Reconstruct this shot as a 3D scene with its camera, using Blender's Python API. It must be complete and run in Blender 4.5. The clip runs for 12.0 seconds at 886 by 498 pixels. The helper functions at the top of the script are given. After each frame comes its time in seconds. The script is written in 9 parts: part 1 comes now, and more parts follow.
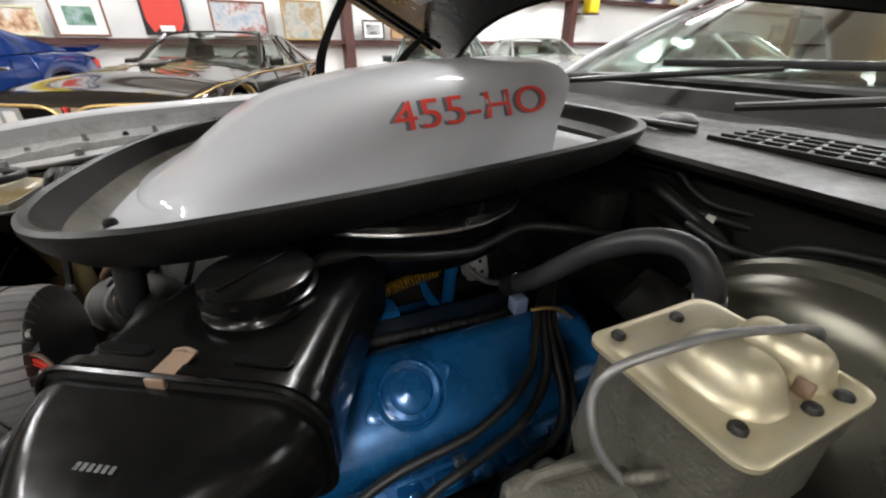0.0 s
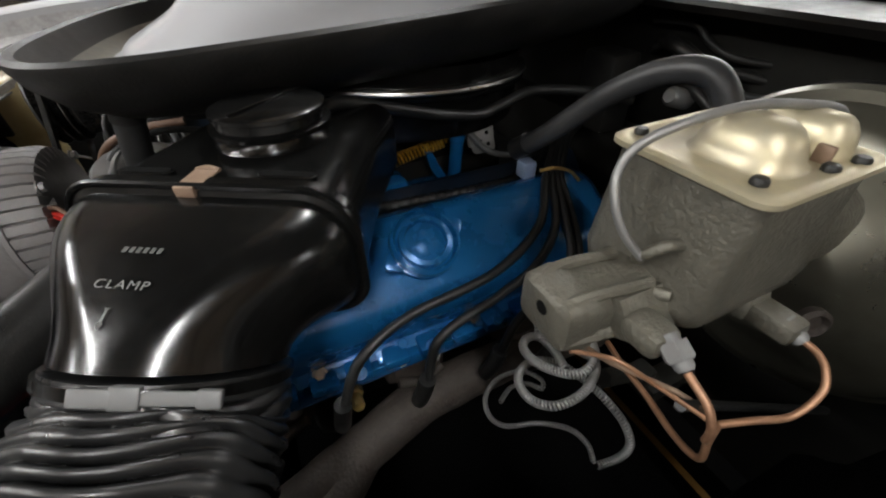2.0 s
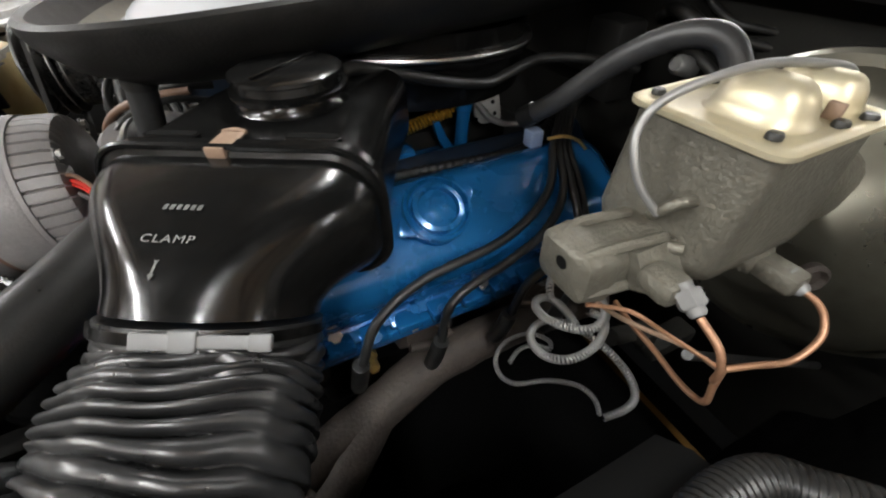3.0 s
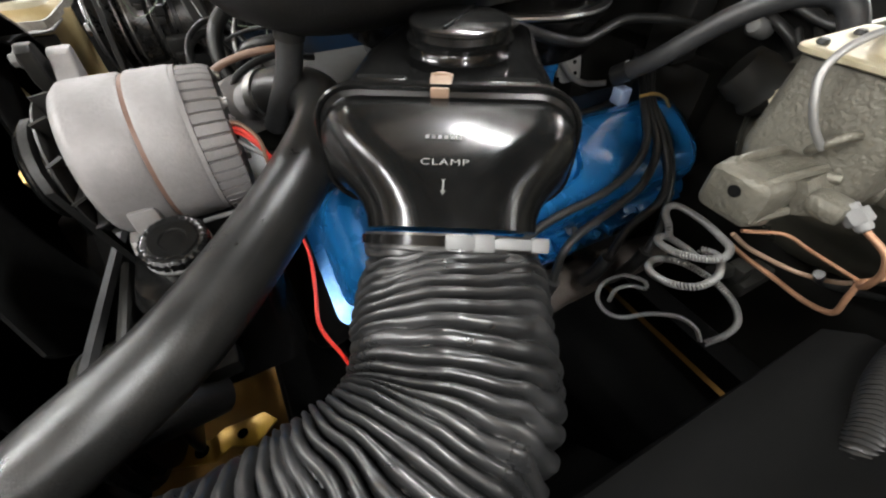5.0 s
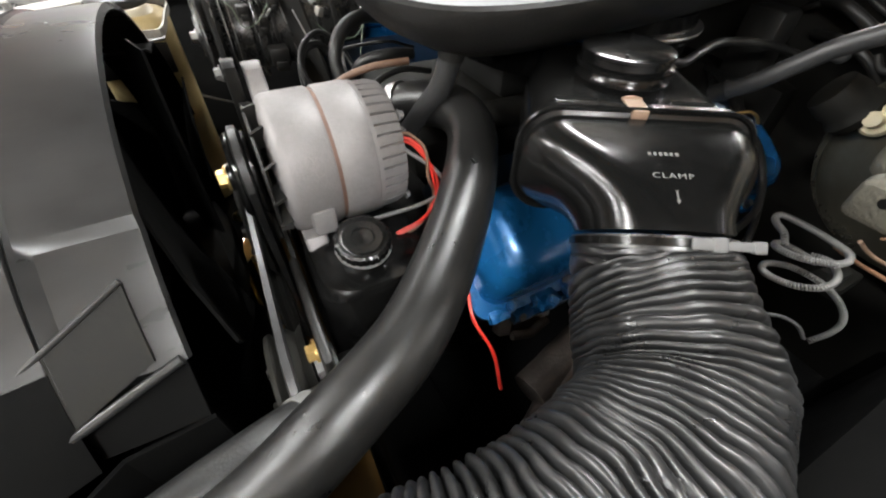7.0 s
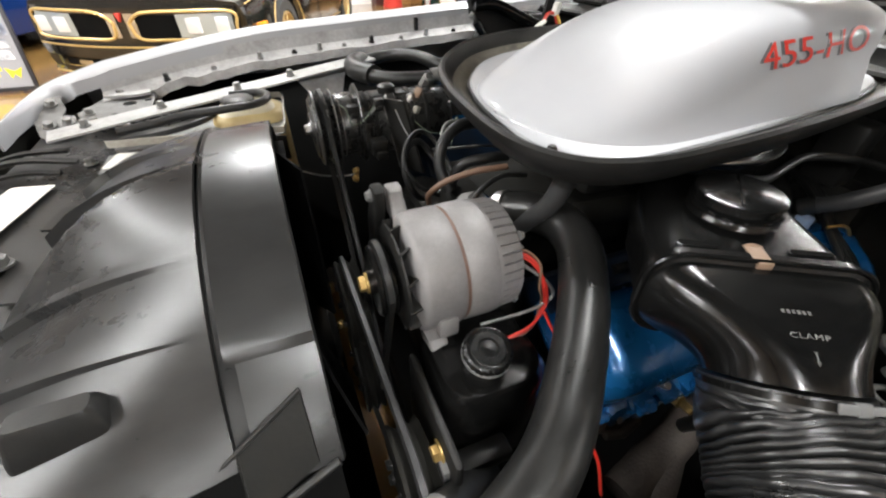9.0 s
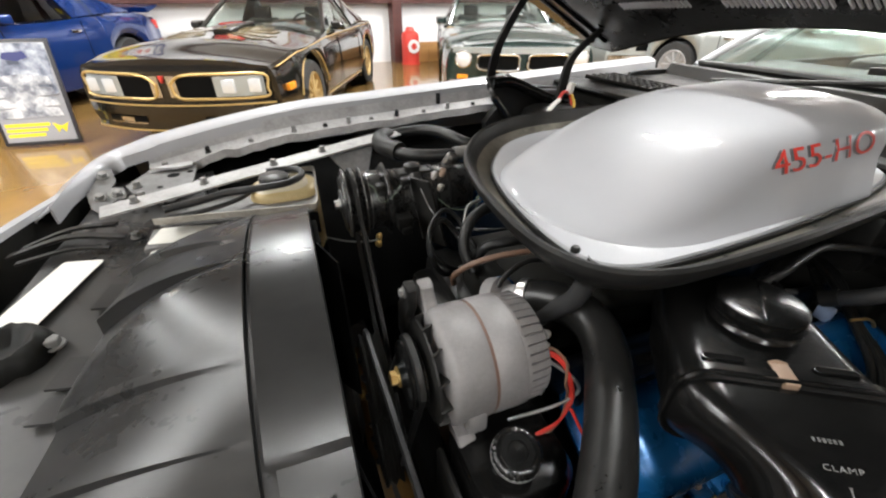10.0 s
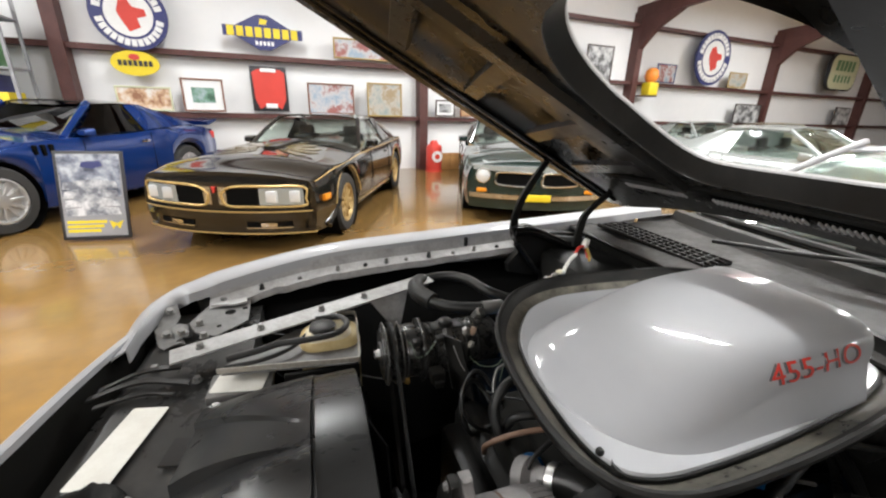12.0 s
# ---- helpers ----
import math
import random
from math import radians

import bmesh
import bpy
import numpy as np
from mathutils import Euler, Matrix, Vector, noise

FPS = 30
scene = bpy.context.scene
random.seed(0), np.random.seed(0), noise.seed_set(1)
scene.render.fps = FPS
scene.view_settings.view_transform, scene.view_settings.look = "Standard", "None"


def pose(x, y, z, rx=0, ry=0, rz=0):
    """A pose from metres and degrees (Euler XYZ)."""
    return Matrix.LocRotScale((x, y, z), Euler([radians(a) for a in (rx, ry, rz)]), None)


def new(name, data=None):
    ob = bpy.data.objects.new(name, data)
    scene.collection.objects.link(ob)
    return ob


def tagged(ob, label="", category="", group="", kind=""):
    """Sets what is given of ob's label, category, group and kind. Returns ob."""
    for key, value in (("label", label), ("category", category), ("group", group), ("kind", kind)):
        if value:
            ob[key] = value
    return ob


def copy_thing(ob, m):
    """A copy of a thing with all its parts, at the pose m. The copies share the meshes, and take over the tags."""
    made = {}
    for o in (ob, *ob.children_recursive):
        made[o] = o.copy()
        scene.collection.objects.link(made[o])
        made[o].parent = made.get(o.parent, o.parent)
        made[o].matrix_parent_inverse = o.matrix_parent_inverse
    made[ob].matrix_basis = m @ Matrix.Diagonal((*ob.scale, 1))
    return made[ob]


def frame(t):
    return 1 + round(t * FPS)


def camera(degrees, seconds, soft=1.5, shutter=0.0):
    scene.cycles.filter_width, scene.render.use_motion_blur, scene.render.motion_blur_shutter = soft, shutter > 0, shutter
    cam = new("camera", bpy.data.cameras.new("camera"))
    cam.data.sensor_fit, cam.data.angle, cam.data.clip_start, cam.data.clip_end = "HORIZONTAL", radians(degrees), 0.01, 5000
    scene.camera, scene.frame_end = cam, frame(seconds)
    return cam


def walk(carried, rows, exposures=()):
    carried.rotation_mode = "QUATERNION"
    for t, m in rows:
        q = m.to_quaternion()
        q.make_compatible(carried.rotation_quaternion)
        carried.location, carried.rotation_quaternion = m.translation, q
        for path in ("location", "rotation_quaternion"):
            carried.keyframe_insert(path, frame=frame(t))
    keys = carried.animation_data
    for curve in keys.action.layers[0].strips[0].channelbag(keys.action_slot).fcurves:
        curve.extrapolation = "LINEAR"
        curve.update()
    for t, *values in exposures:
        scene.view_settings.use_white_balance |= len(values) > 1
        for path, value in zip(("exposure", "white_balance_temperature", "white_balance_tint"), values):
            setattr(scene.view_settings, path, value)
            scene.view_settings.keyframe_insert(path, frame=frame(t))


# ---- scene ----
cam = camera(96.6, 12.0, 2.2)
METRES, EYE, TILT, LEAN, TURN = 0.78, 1.08, -27.0, 0.0, -24.0
ROWS = [
    (0.0, 0.0, 0.0, 0.0, 0.0, 0.0, -0.0),
    (0.5, -0.0071, 0.0007, -0.0239, -0.09, -2.82, 0.69),
    (1.0, -0.0151, 0.0045, -0.0525, -0.14, -6.46, 0.1),
    (1.5, -0.019, -0.0005, -0.0687, -0.25, -8.53, 0.44),
    (2.0, -0.022, -0.0093, -0.0869, -0.87, -10.91, 1.68),
    (2.5, -0.0262, -0.0165, -0.095, -0.99, -12.58, 1.75),
    (4.5, -0.1648, -0.0676, -0.1172, -4.85, -17.59, 2.7),
    (5.0, -0.2224, -0.0691, -0.118, -3.68, -17.75, 1.65),
    (5.5, -0.2817, -0.0777, -0.1158, -3.15, -17.35, 1.9),
    (6.0, -0.3372, -0.0913, -0.1053, -3.14, -16.75, 2.13),
    (6.5, -0.3705, -0.0978, -0.1052, -4.52, -17.5, 1.26),
    (7.0, -0.415, -0.1047, -0.1035, -3.78, -17.24, 0.53),
    (9.0, -0.5318, -0.1315, -0.0031, 1.28, -11.24, -1.1),
    (9.5, -0.5492, -0.1392, 0.0394, 2.35, -8.28, -1.32),
    (10.0, -0.5596, -0.151, 0.0804, 3.07, -5.25, -1.65),
    (10.5, -0.5707, -0.169, 0.1279, 3.39, -2.15, -1.94),
    (11.0, -0.5819, -0.1938, 0.1727, 3.48, 1.07, -2.59),
    (11.5, -0.591, -0.2292, 0.2184, 3.92, 4.44, -3.25),
    (12.0, -0.6128, -0.2849, 0.2661, 4.97, 7.67, -4.09),
]
walk(cam, [(t, pose(0, 0, EYE, TILT, LEAN, TURN) @ pose(METRES * x, METRES * y, METRES * z, 90 + pitch, roll, yaw)) for t, x, y, z, yaw, pitch, roll in ROWS],
     [(0.0, 0.2), (0.5, -0.08), (1.0, -0.2), (1.5, -0.02), (2.0, 0.36), (2.5, 0.72), (4.5, 1.24), (6.0, 1.34), (7.0, 1.31), (9.0, 0.89), (10.5, 0.45), (11.5, 0.35), (12.0, 0.08)])

# ---- world and lamps: a closed showroom lit by rows of ceiling strips ----
world = bpy.data.worlds.new("showroom_air")
scene.world = world
world.use_nodes = True
world.node_tree.nodes["Background"].inputs[0].default_value = (0.9, 0.95, 1.0, 1)
world.node_tree.nodes["Background"].inputs[1].default_value = 0.25

WALL_TURN = 5.35                     # degrees between the car and the far wall
WALL_ORIGIN = Vector((2.08, 9.64, 0))
WX = Vector((math.cos(radians(WALL_TURN)), math.sin(radians(WALL_TURN)), 0))
WN = Vector((-WX.y, WX.x, 0))
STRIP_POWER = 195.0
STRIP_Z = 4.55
# rows at -11.6 and -15.8 are unseen, added to brighten the engine bay
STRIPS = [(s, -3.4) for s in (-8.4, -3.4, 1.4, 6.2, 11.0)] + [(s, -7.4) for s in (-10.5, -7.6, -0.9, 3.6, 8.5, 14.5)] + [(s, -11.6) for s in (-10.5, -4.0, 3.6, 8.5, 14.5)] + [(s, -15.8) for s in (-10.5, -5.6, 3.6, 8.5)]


def wall_point(s, out, z):
    """A point s metres along the far wall, out metres in front of it (minus: into the hall)."""
    return WALL_ORIGIN + WX * s + WN * out + Vector((0, 0, z))


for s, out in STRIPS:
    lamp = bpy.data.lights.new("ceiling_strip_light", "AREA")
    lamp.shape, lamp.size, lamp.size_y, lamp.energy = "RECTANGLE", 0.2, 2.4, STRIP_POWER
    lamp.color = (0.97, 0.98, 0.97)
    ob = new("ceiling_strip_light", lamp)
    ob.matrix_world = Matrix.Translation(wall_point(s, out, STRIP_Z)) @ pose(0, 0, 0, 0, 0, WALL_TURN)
    # added upward fill at each strip, brightening the white ceiling that cars reflect
    up = bpy.data.lights.new("ceiling_fill_uplight", "AREA")
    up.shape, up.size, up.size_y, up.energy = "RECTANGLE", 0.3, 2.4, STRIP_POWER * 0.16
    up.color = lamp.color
    ob = new("ceiling_fill_uplight", up)
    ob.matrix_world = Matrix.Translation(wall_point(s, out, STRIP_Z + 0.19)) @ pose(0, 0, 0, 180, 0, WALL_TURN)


# ---- materials ----
def material(name, colour, rough=0.5, metal=0.0, second=None, scale=8.0, amount=0.5, bump=0.0, bump_scale=200.0, coat=0.0, rough_var=0.12, spec=0.5, emit=0.0, flake=0.0, stretch=(1, 1, 1)):
    m = bpy.data.materials.new(name)
    m.use_nodes = True
    nt = m.node_tree
    n, link = nt.nodes, nt.links
    b = n["Principled BSDF"]
    b.inputs["Metallic"].default_value = metal
    b.inputs["Specular IOR Level"].default_value = spec
    b.inputs["Coat Weight"].default_value = coat
    b.inputs["Coat Roughness"].default_value = 0.06
    co = n.new("ShaderNodeTexCoord")
    mp = n.new("ShaderNodeMapping")
    mp.inputs["Scale"].default_value = stretch
    link.new(co.outputs["Object"], mp.inputs["Vector"])
    big = n.new("ShaderNodeTexNoise")
    big.inputs["Scale"].default_value, big.inputs["Detail"].default_value, big.inputs["Roughness"].default_value = scale, 6, 0.65
    fine = n.new("ShaderNodeTexNoise")
    fine.inputs["Scale"].default_value, fine.inputs["Detail"].default_value = scale * 9, 4
    for t in (big, fine):
        link.new(mp.outputs["Vector"], t.inputs["Vector"])
    add = n.new("ShaderNodeMath")
    add.operation = "MULTIPLY_ADD"
    link.new(fine.outputs["Fac"], add.inputs[0])
    add.inputs[1].default_value = 0.35
    link.new(big.outputs["Fac"], add.inputs[2])
    ramp = n.new("ShaderNodeMapRange")
    ramp.inputs["From Min"].default_value, ramp.inputs["From Max"].default_value = 0.45, 0.9
    ramp.inputs["To Max"].default_value = amount
    link.new(add.outputs[0], ramp.inputs["Value"])
    mix = n.new("ShaderNodeMix")
    mix.data_type = "RGBA"
    mix.inputs["A"].default_value = (*colour, 1)
    mix.inputs["B"].default_value = (*(second or [c * 0.62 for c in colour]), 1)
    link.new(ramp.outputs[0], mix.inputs["Factor"])
    link.new(mix.outputs["Result"], b.inputs["Base Color"])
    rr = n.new("ShaderNodeMapRange")
    rr.inputs["From Min"].default_value, rr.inputs["From Max"].default_value = 0.4, 0.95
    rr.inputs["To Min"].default_value, rr.inputs["To Max"].default_value = max(0.02, rough - rough_var / 2), min(1, rough + rough_var)
    link.new(add.outputs[0], rr.inputs["Value"])
    link.new(rr.outputs[0], b.inputs["Roughness"])
    if bump:
        bn = n.new("ShaderNodeTexNoise")
        bn.inputs["Scale"].default_value, bn.inputs["Detail"].default_value = bump_scale, 5
        link.new(mp.outputs["Vector"], bn.inputs["Vector"])
        bu = n.new("ShaderNodeBump")
        bu.inputs["Strength"].default_value, bu.inputs["Distance"].default_value = bump, 0.002
        link.new(bn.outputs["Fac"], bu.inputs["Height"])
        link.new(bu.outputs["Normal"], b.inputs["Normal"])
    if emit:
        b.inputs["Emission Color"].default_value = (*colour, 1)
        b.inputs["Emission Strength"].default_value = emit
    return m


def glass(name, tint=(0.85, 0.92, 0.9), rough=0.01):
    m = bpy.data.materials.new(name)
    m.use_nodes = True
    nt = m.node_tree
    out = nt.nodes["Material Output"]
    nt.nodes.remove(nt.nodes["Principled BSDF"])
    tr, gl, fr, mx = nt.nodes.new("ShaderNodeBsdfTransparent"), nt.nodes.new("ShaderNodeBsdfGlossy"), nt.nodes.new("ShaderNodeLayerWeight"), nt.nodes.new("ShaderNodeMixShader")
    tr.inputs[0].default_value = (*tint, 1)
    gl.inputs["Roughness"].default_value = rough
    # gloss rises towards grazing angles
    fr.inputs["Blend"].default_value = 0.5
    pw, ad = nt.nodes.new("ShaderNodeMath"), nt.nodes.new("ShaderNodeMath")
    pw.operation, ad.operation = "POWER", "MULTIPLY_ADD"
    pw.inputs[1].default_value, ad.inputs[1].default_value, ad.inputs[2].default_value = 4.0, 0.75, 0.04
    nt.links.new(fr.outputs["Facing"], pw.inputs[0])
    nt.links.new(pw.outputs[0], ad.inputs[0])
    nt.links.new(ad.outputs[0], mx.inputs[0])
    nt.links.new(tr.outputs[0], mx.inputs[1])
    nt.links.new(gl.outputs[0], mx.inputs[2])
    nt.links.new(mx.outputs[0], out.inputs[0])
    return m


SILVER = material("silver_metallic_paint", (0.40, 0.405, 0.42), 0.58, 0.18, (0.37, 0.375, 0.39), 3, 0.6, 0.03, 900, coat=0.6, rough_var=0.05, spec=0.3)
SILVER_EDGE = material("silver_edge_and_slot_light", (0.74, 0.74, 0.75), 0.4, 0.1, (0.6, 0.6, 0.61), 6, 0.5)
GREY_PRIMED = material("dusty_grey_paint", (0.50, 0.50, 0.50), 0.5, 0.2, (0.2, 0.19, 0.18), 14, 0.7, 0.1, 300)
SATIN_BLACK = material("satin_black_paint", (0.007, 0.007, 0.007), 0.36, 0.0, (0.022, 0.021, 0.019), 9, 0.7, 0.08, 350, spec=0.3)
DUSTY_BLACK = material("dusty_black_panel", (0.022, 0.022, 0.022), 0.28, 0.0, (0.06, 0.058, 0.054), 7, 0.6, 0.06, 420, rough_var=0.2, spec=0.3)
GLOSS_BLACK = material("gloss_black_plastic", (0.003, 0.003, 0.003), 0.16, 0.0, (0.008, 0.0078, 0.0074), 14, 0.6, 0.035, 120, coat=0.05, rough_var=0.12, spec=0.28)
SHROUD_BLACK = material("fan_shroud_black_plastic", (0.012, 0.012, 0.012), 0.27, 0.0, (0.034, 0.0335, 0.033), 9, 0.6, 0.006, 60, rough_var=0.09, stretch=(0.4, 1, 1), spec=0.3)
RUBBER = material("black_rubber", (0.008, 0.008, 0.008), 0.36, 0.0, (0.024, 0.024, 0.023), 24, 0.7, 0.22, 420, spec=0.35)
RUBBER_WORN = material("greyed_rubber_seal", (0.008, 0.008, 0.0078), 0.42, 0.0, (0.038, 0.036, 0.033), 16, 0.45, 0.15, 380, spec=0.3)
HOSE_GREY = material("greyed_hose_rubber", (0.022, 0.022, 0.0225), 0.38, 0.0, (0.05, 0.05, 0.05), 25, 0.6, 0.1, 420, spec=0.35)
DUCT_FABRIC = material("wrinkled_black_duct", (0.009, 0.009, 0.0092), 0.3, 0.0, (0.026, 0.026, 0.026), 26, 0.5, 0.03, 260, spec=0.6, rough_var=0.14)
ENGINE_BLUE = material("engine_blue_enamel", (0.010, 0.125, 0.34), 0.22, 0.3, (0.005, 0.075, 0.22), 6, 0.6, 0.04, 120, coat=0.7)
# engine blue darkened in its colour for castings in shade
ENGINE_SHADED = material("shaded_engine_blue", (0.003, 0.016, 0.04), 0.4, 0.1, (0.007, 0.008, 0.01), 14, 0.95, 0.2, 140, spec=0.3)
ALUMINIUM = material("sand_cast_aluminium", (0.215, 0.205, 0.204), 0.5, 0.22, (0.15, 0.142, 0.140), 22, 0.75, 0.22, 420)
STEEL = material("bright_steel", (0.5, 0.5, 0.49), 0.3, 1.0, (0.34, 0.32, 0.3), 40, 0.6)
HOSE_WEAVE = material("woven_radiator_hose", (0.0065, 0.0064, 0.0062), 0.3, 0.0, (0.018, 0.0175, 0.0165), 30, 0.6, 0.10, 700, spec=0.34, rough_var=0.12)
HOOD_BLACK = material("glossy_black_hood_underside", (0.007, 0.0068, 0.0064), 0.26, 0.0, (0.014, 0.0135, 0.012), 5, 0.7, 0.4, 14, spec=0.4, rough_var=0.18)
TRAY_WORN = material("scuffed_tray_floor", (0.022, 0.0215, 0.02), 0.32, 0.0, (0.25, 0.232, 0.19), 11, 0.75, 0.15, 200, spec=0.45, rough_var=0.3)
SPRING_GOLD = material("gold_spring_wire", (0.5, 0.27, 0.03), 0.3, 0.7, (0.3, 0.15, 0.02), 60, 0.6)
DARK_WINDOW = glass("dark_tinted_glass", (0.16, 0.18, 0.19))
DULL_STEEL = material("dull_steel_wire", (0.25, 0.25, 0.245), 0.42, 0.6, (0.22, 0.21, 0.2), 50, 0.6)
CAST_GREY = material("grey_cast_iron", (0.125, 0.117, 0.093), 0.45, 0.35, (0.055, 0.05, 0.039), 22, 0.7, 0.6, 330)
ZINC_GOLD = material("yellow_zinc_plate", (0.55, 0.48, 0.29), 0.36, 0.55, (0.42, 0.385, 0.31), 14, 0.9, 0.06, 200)
BOOSTER_ZINC = material("dull_zinc_booster", (0.15, 0.142, 0.112), 0.28, 0.75, (0.085, 0.078, 0.06), 7, 0.8, 0.05, 150)
COPPER = material("copper_nickel_line", (0.36, 0.19, 0.11), 0.42, 0.6, (0.2, 0.11, 0.065), 60, 0.8)
BRASS = material("brass_fitting", (0.6, 0.42, 0.16), 0.35, 0.8, (0.35, 0.22, 0.08), 60, 0.6)
RUST = material("rusty_cast_manifold", (0.055, 0.043, 0.036), 0.7, 0.2, (0.02, 0.016, 0.013), 30, 0.9, 0.5, 260)
RED_WIRE = material("red_wire_insulation", (0.55, 0.03, 0.02), 0.4, 0.0, (0.4, 0.03, 0.02), 60, 0.5)
BROWN_WIRE = material("brown_wire_insulation", (0.17, 0.095, 0.06), 0.5, 0.0, (0.11, 0.065, 0.045), 60, 0.6)
GREEN_WIRE = material("faded_green_wire_insulation", (0.13, 0.17, 0.12), 0.5)
OILY_BLACK = material("oily_black_compressor_paint", (0.012, 0.012, 0.012), 0.24, 0.0, (0.05, 0.048, 0.045), 30, 0.8, 0.2, 160, spec=0.6, rough_var=0.25)
LAMINATION = material("brown_stator_lamination", (0.15, 0.085, 0.06), 0.55, 0.1, (0.08, 0.05, 0.04), 60, 0.7)
CONNECTOR = material("dusty_white_connector", (0.42, 0.40, 0.35), 0.5, 0.0, (0.2, 0.18, 0.15), 70, 0.8)
YELLOW_PAINT = material("yellow_zinc_bracket", (0.46, 0.27, 0.025), 0.4, 0.3, (0.35, 0.2, 0.04), 30, 0.6)
AMBER_PLASTIC = material("aged_translucent_tank", (0.62, 0.50, 0.26), 0.4, 0.0, (0.4, 0.28, 0.1), 10, 0.7)
CREAM_PLASTIC = material("cream_tank_plastic", (0.68, 0.62, 0.46), 0.42, 0.0, (0.5, 0.44, 0.3), 12, 0.6)
BROWN_CLIP = material("tan_clip", (0.24, 0.16, 0.11), 0.5, 0.1, (0.14, 0.09, 0.06), 50, 0.6)
PALE_PLASTIC = material("pale_grey_plastic", (0.12, 0.12, 0.12), 0.42)
PALE_BLUE = material("pale_blue_plastic", (0.32, 0.42, 0.62), 0.45)
LABEL_WHITE = material("faded_white_label", (0.72, 0.71, 0.66), 0.6, 0.0, (0.6, 0.58, 0.52), 30, 0.7)
EMBOSS_GREY = material("raised_letters_grey", (0.14, 0.14, 0.135), 0.5)
DECAL_RED = material("red_decal", (0.62, 0.045, 0.03), 0.35, 0, (0.55, 0.05, 0.04), 60, 0.4)
DECAL_GREY = material("dark_grey_decal", (0.12, 0.115, 0.12), 0.4)
# near-black without gloss: shade in openings and deep parts is put into its colour
SHADE_BLACK = material("flat_black_for_shade", (0.0035, 0.0035, 0.0034), 0.8)
SHADE_BLACK.node_tree.nodes["Principled BSDF"].inputs["Specular IOR Level"].default_value = 0.06
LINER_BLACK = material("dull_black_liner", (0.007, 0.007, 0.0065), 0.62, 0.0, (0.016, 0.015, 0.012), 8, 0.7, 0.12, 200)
LINER_BLACK.node_tree.nodes["Principled BSDF"].inputs["Specular IOR Level"].default_value = 0.16
COWL_DUST = material("dusty_black_cowl_paint", (0.008, 0.0074, 0.0068), 0.4, 0.0, (0.022, 0.020, 0.0175), 9, 0.7, 0.1, 240, spec=0.2, rough_var=0.25)
DUSTY_STEEL = material("dusty_dark_steel", (0.17, 0.168, 0.165), 0.5, 0.1, (0.06, 0.058, 0.055), 18, 0.7, 0.15, 260)
GLASS = glass("clear_car_glass")
GLASS_DARK = glass("tinted_car_glass", (0.9, 0.94, 0.92))
CHROME = material("chrome", (0.85, 0.85, 0.86), 0.08, 1.0, (0.7, 0.7, 0.7), 10, 0.3, rough_var=0.05)
TYRE = material("tyre_rubber", (0.02, 0.02, 0.02), 0.7, 0.0, (0.04, 0.04, 0.04), 30, 0.6, 0.2, 120)


# ---- mesh helpers ----
def thing(name, label, category, loc=(0, 0, 0), group="", kind=""):
    ob = new(name)
    ob.location = loc
    ob.empty_display_size = 0.05
    return tagged(ob, label, category, group, kind)


def part(name, bm, mat, parent=None, label="", smooth=True, angle=40):
    """Links a bmesh, built in world metres, as one mesh object under a thing or a part."""
    me = bpy.data.meshes.new(name)
    if smooth:
        for e in bm.edges:
            e.smooth = len(e.link_faces) == 2 and e.calc_face_angle(0) < radians(angle)
        for f in bm.faces:
            f.smooth = True
    bm.to_mesh(me)
    bm.free()
    me.materials.append(mat)
    ob = new(name, me)
    if parent:
        ob.parent = parent
        if parent.data is None:
            ob.matrix_parent_inverse = Matrix.Translation(-parent.location)
    if label:
        ob["label"] = label
    return ob


def vec(p):
    return Vector(p)


def smooth_path(pts, sub=8):
    """Points along a Catmull-Rom curve through pts."""
    pts = [Vector(p) for p in pts]
    ext = [pts[0] * 2 - pts[1]] + pts + [pts[-1] * 2 - pts[-2]]
    out = []
    for i in range(1, len(ext) - 2):
        a, b, c, d = ext[i - 1], ext[i], ext[i + 1], ext[i + 2]
        for k in range(sub):
            t = k / sub
            out.append(0.5 * ((2 * b) + (c - a) * t + (2 * a - 5 * b + 4 * c - d) * t * t + (3 * b - a - 3 * c + d) * t ** 3))
    out.append(pts[-1])
    return out


def frames_along(path):
    """A steady frame (tangent, side, up) at each point of a path."""
    tangents = []
    for i, p in enumerate(path):
        a, b = path[max(i - 1, 0)], path[min(i + 1, len(path) - 1)]
        tangents.append((b - a).normalized())
    ref = Vector((0, 0, 1)) if abs(tangents[0].z) < 0.9 else Vector((1, 0, 0))
    side = tangents[0].cross(ref).normalized()
    res = []
    for t in tangents:
        side = (side - t * side.dot(t)).normalized()
        res.append((t, side, t.cross(side).normalized()))
    return res


def add_rings(bm, rings, cap=True, closed=True):
    """Skins rings of points into bm."""
    vs = [[bm.verts.new(p) for p in r] for r in rings]
    n = len(rings[0])
    for a, b in zip(vs, vs[1:]):
        for i in range(n if closed else n - 1):
            j = (i + 1) % n
            bm.faces.new((a[i], a[j], b[j], b[i]))
    if cap and closed:
        bm.faces.new(vs[0][::-1])
        bm.faces.new(vs[-1])
    return vs


def loft(rings, cap=True, closed=True):
    bm = bmesh.new()
    add_rings(bm, rings, cap, closed)
    bmesh.ops.recalc_face_normals(bm, faces=bm.faces)
    return bm


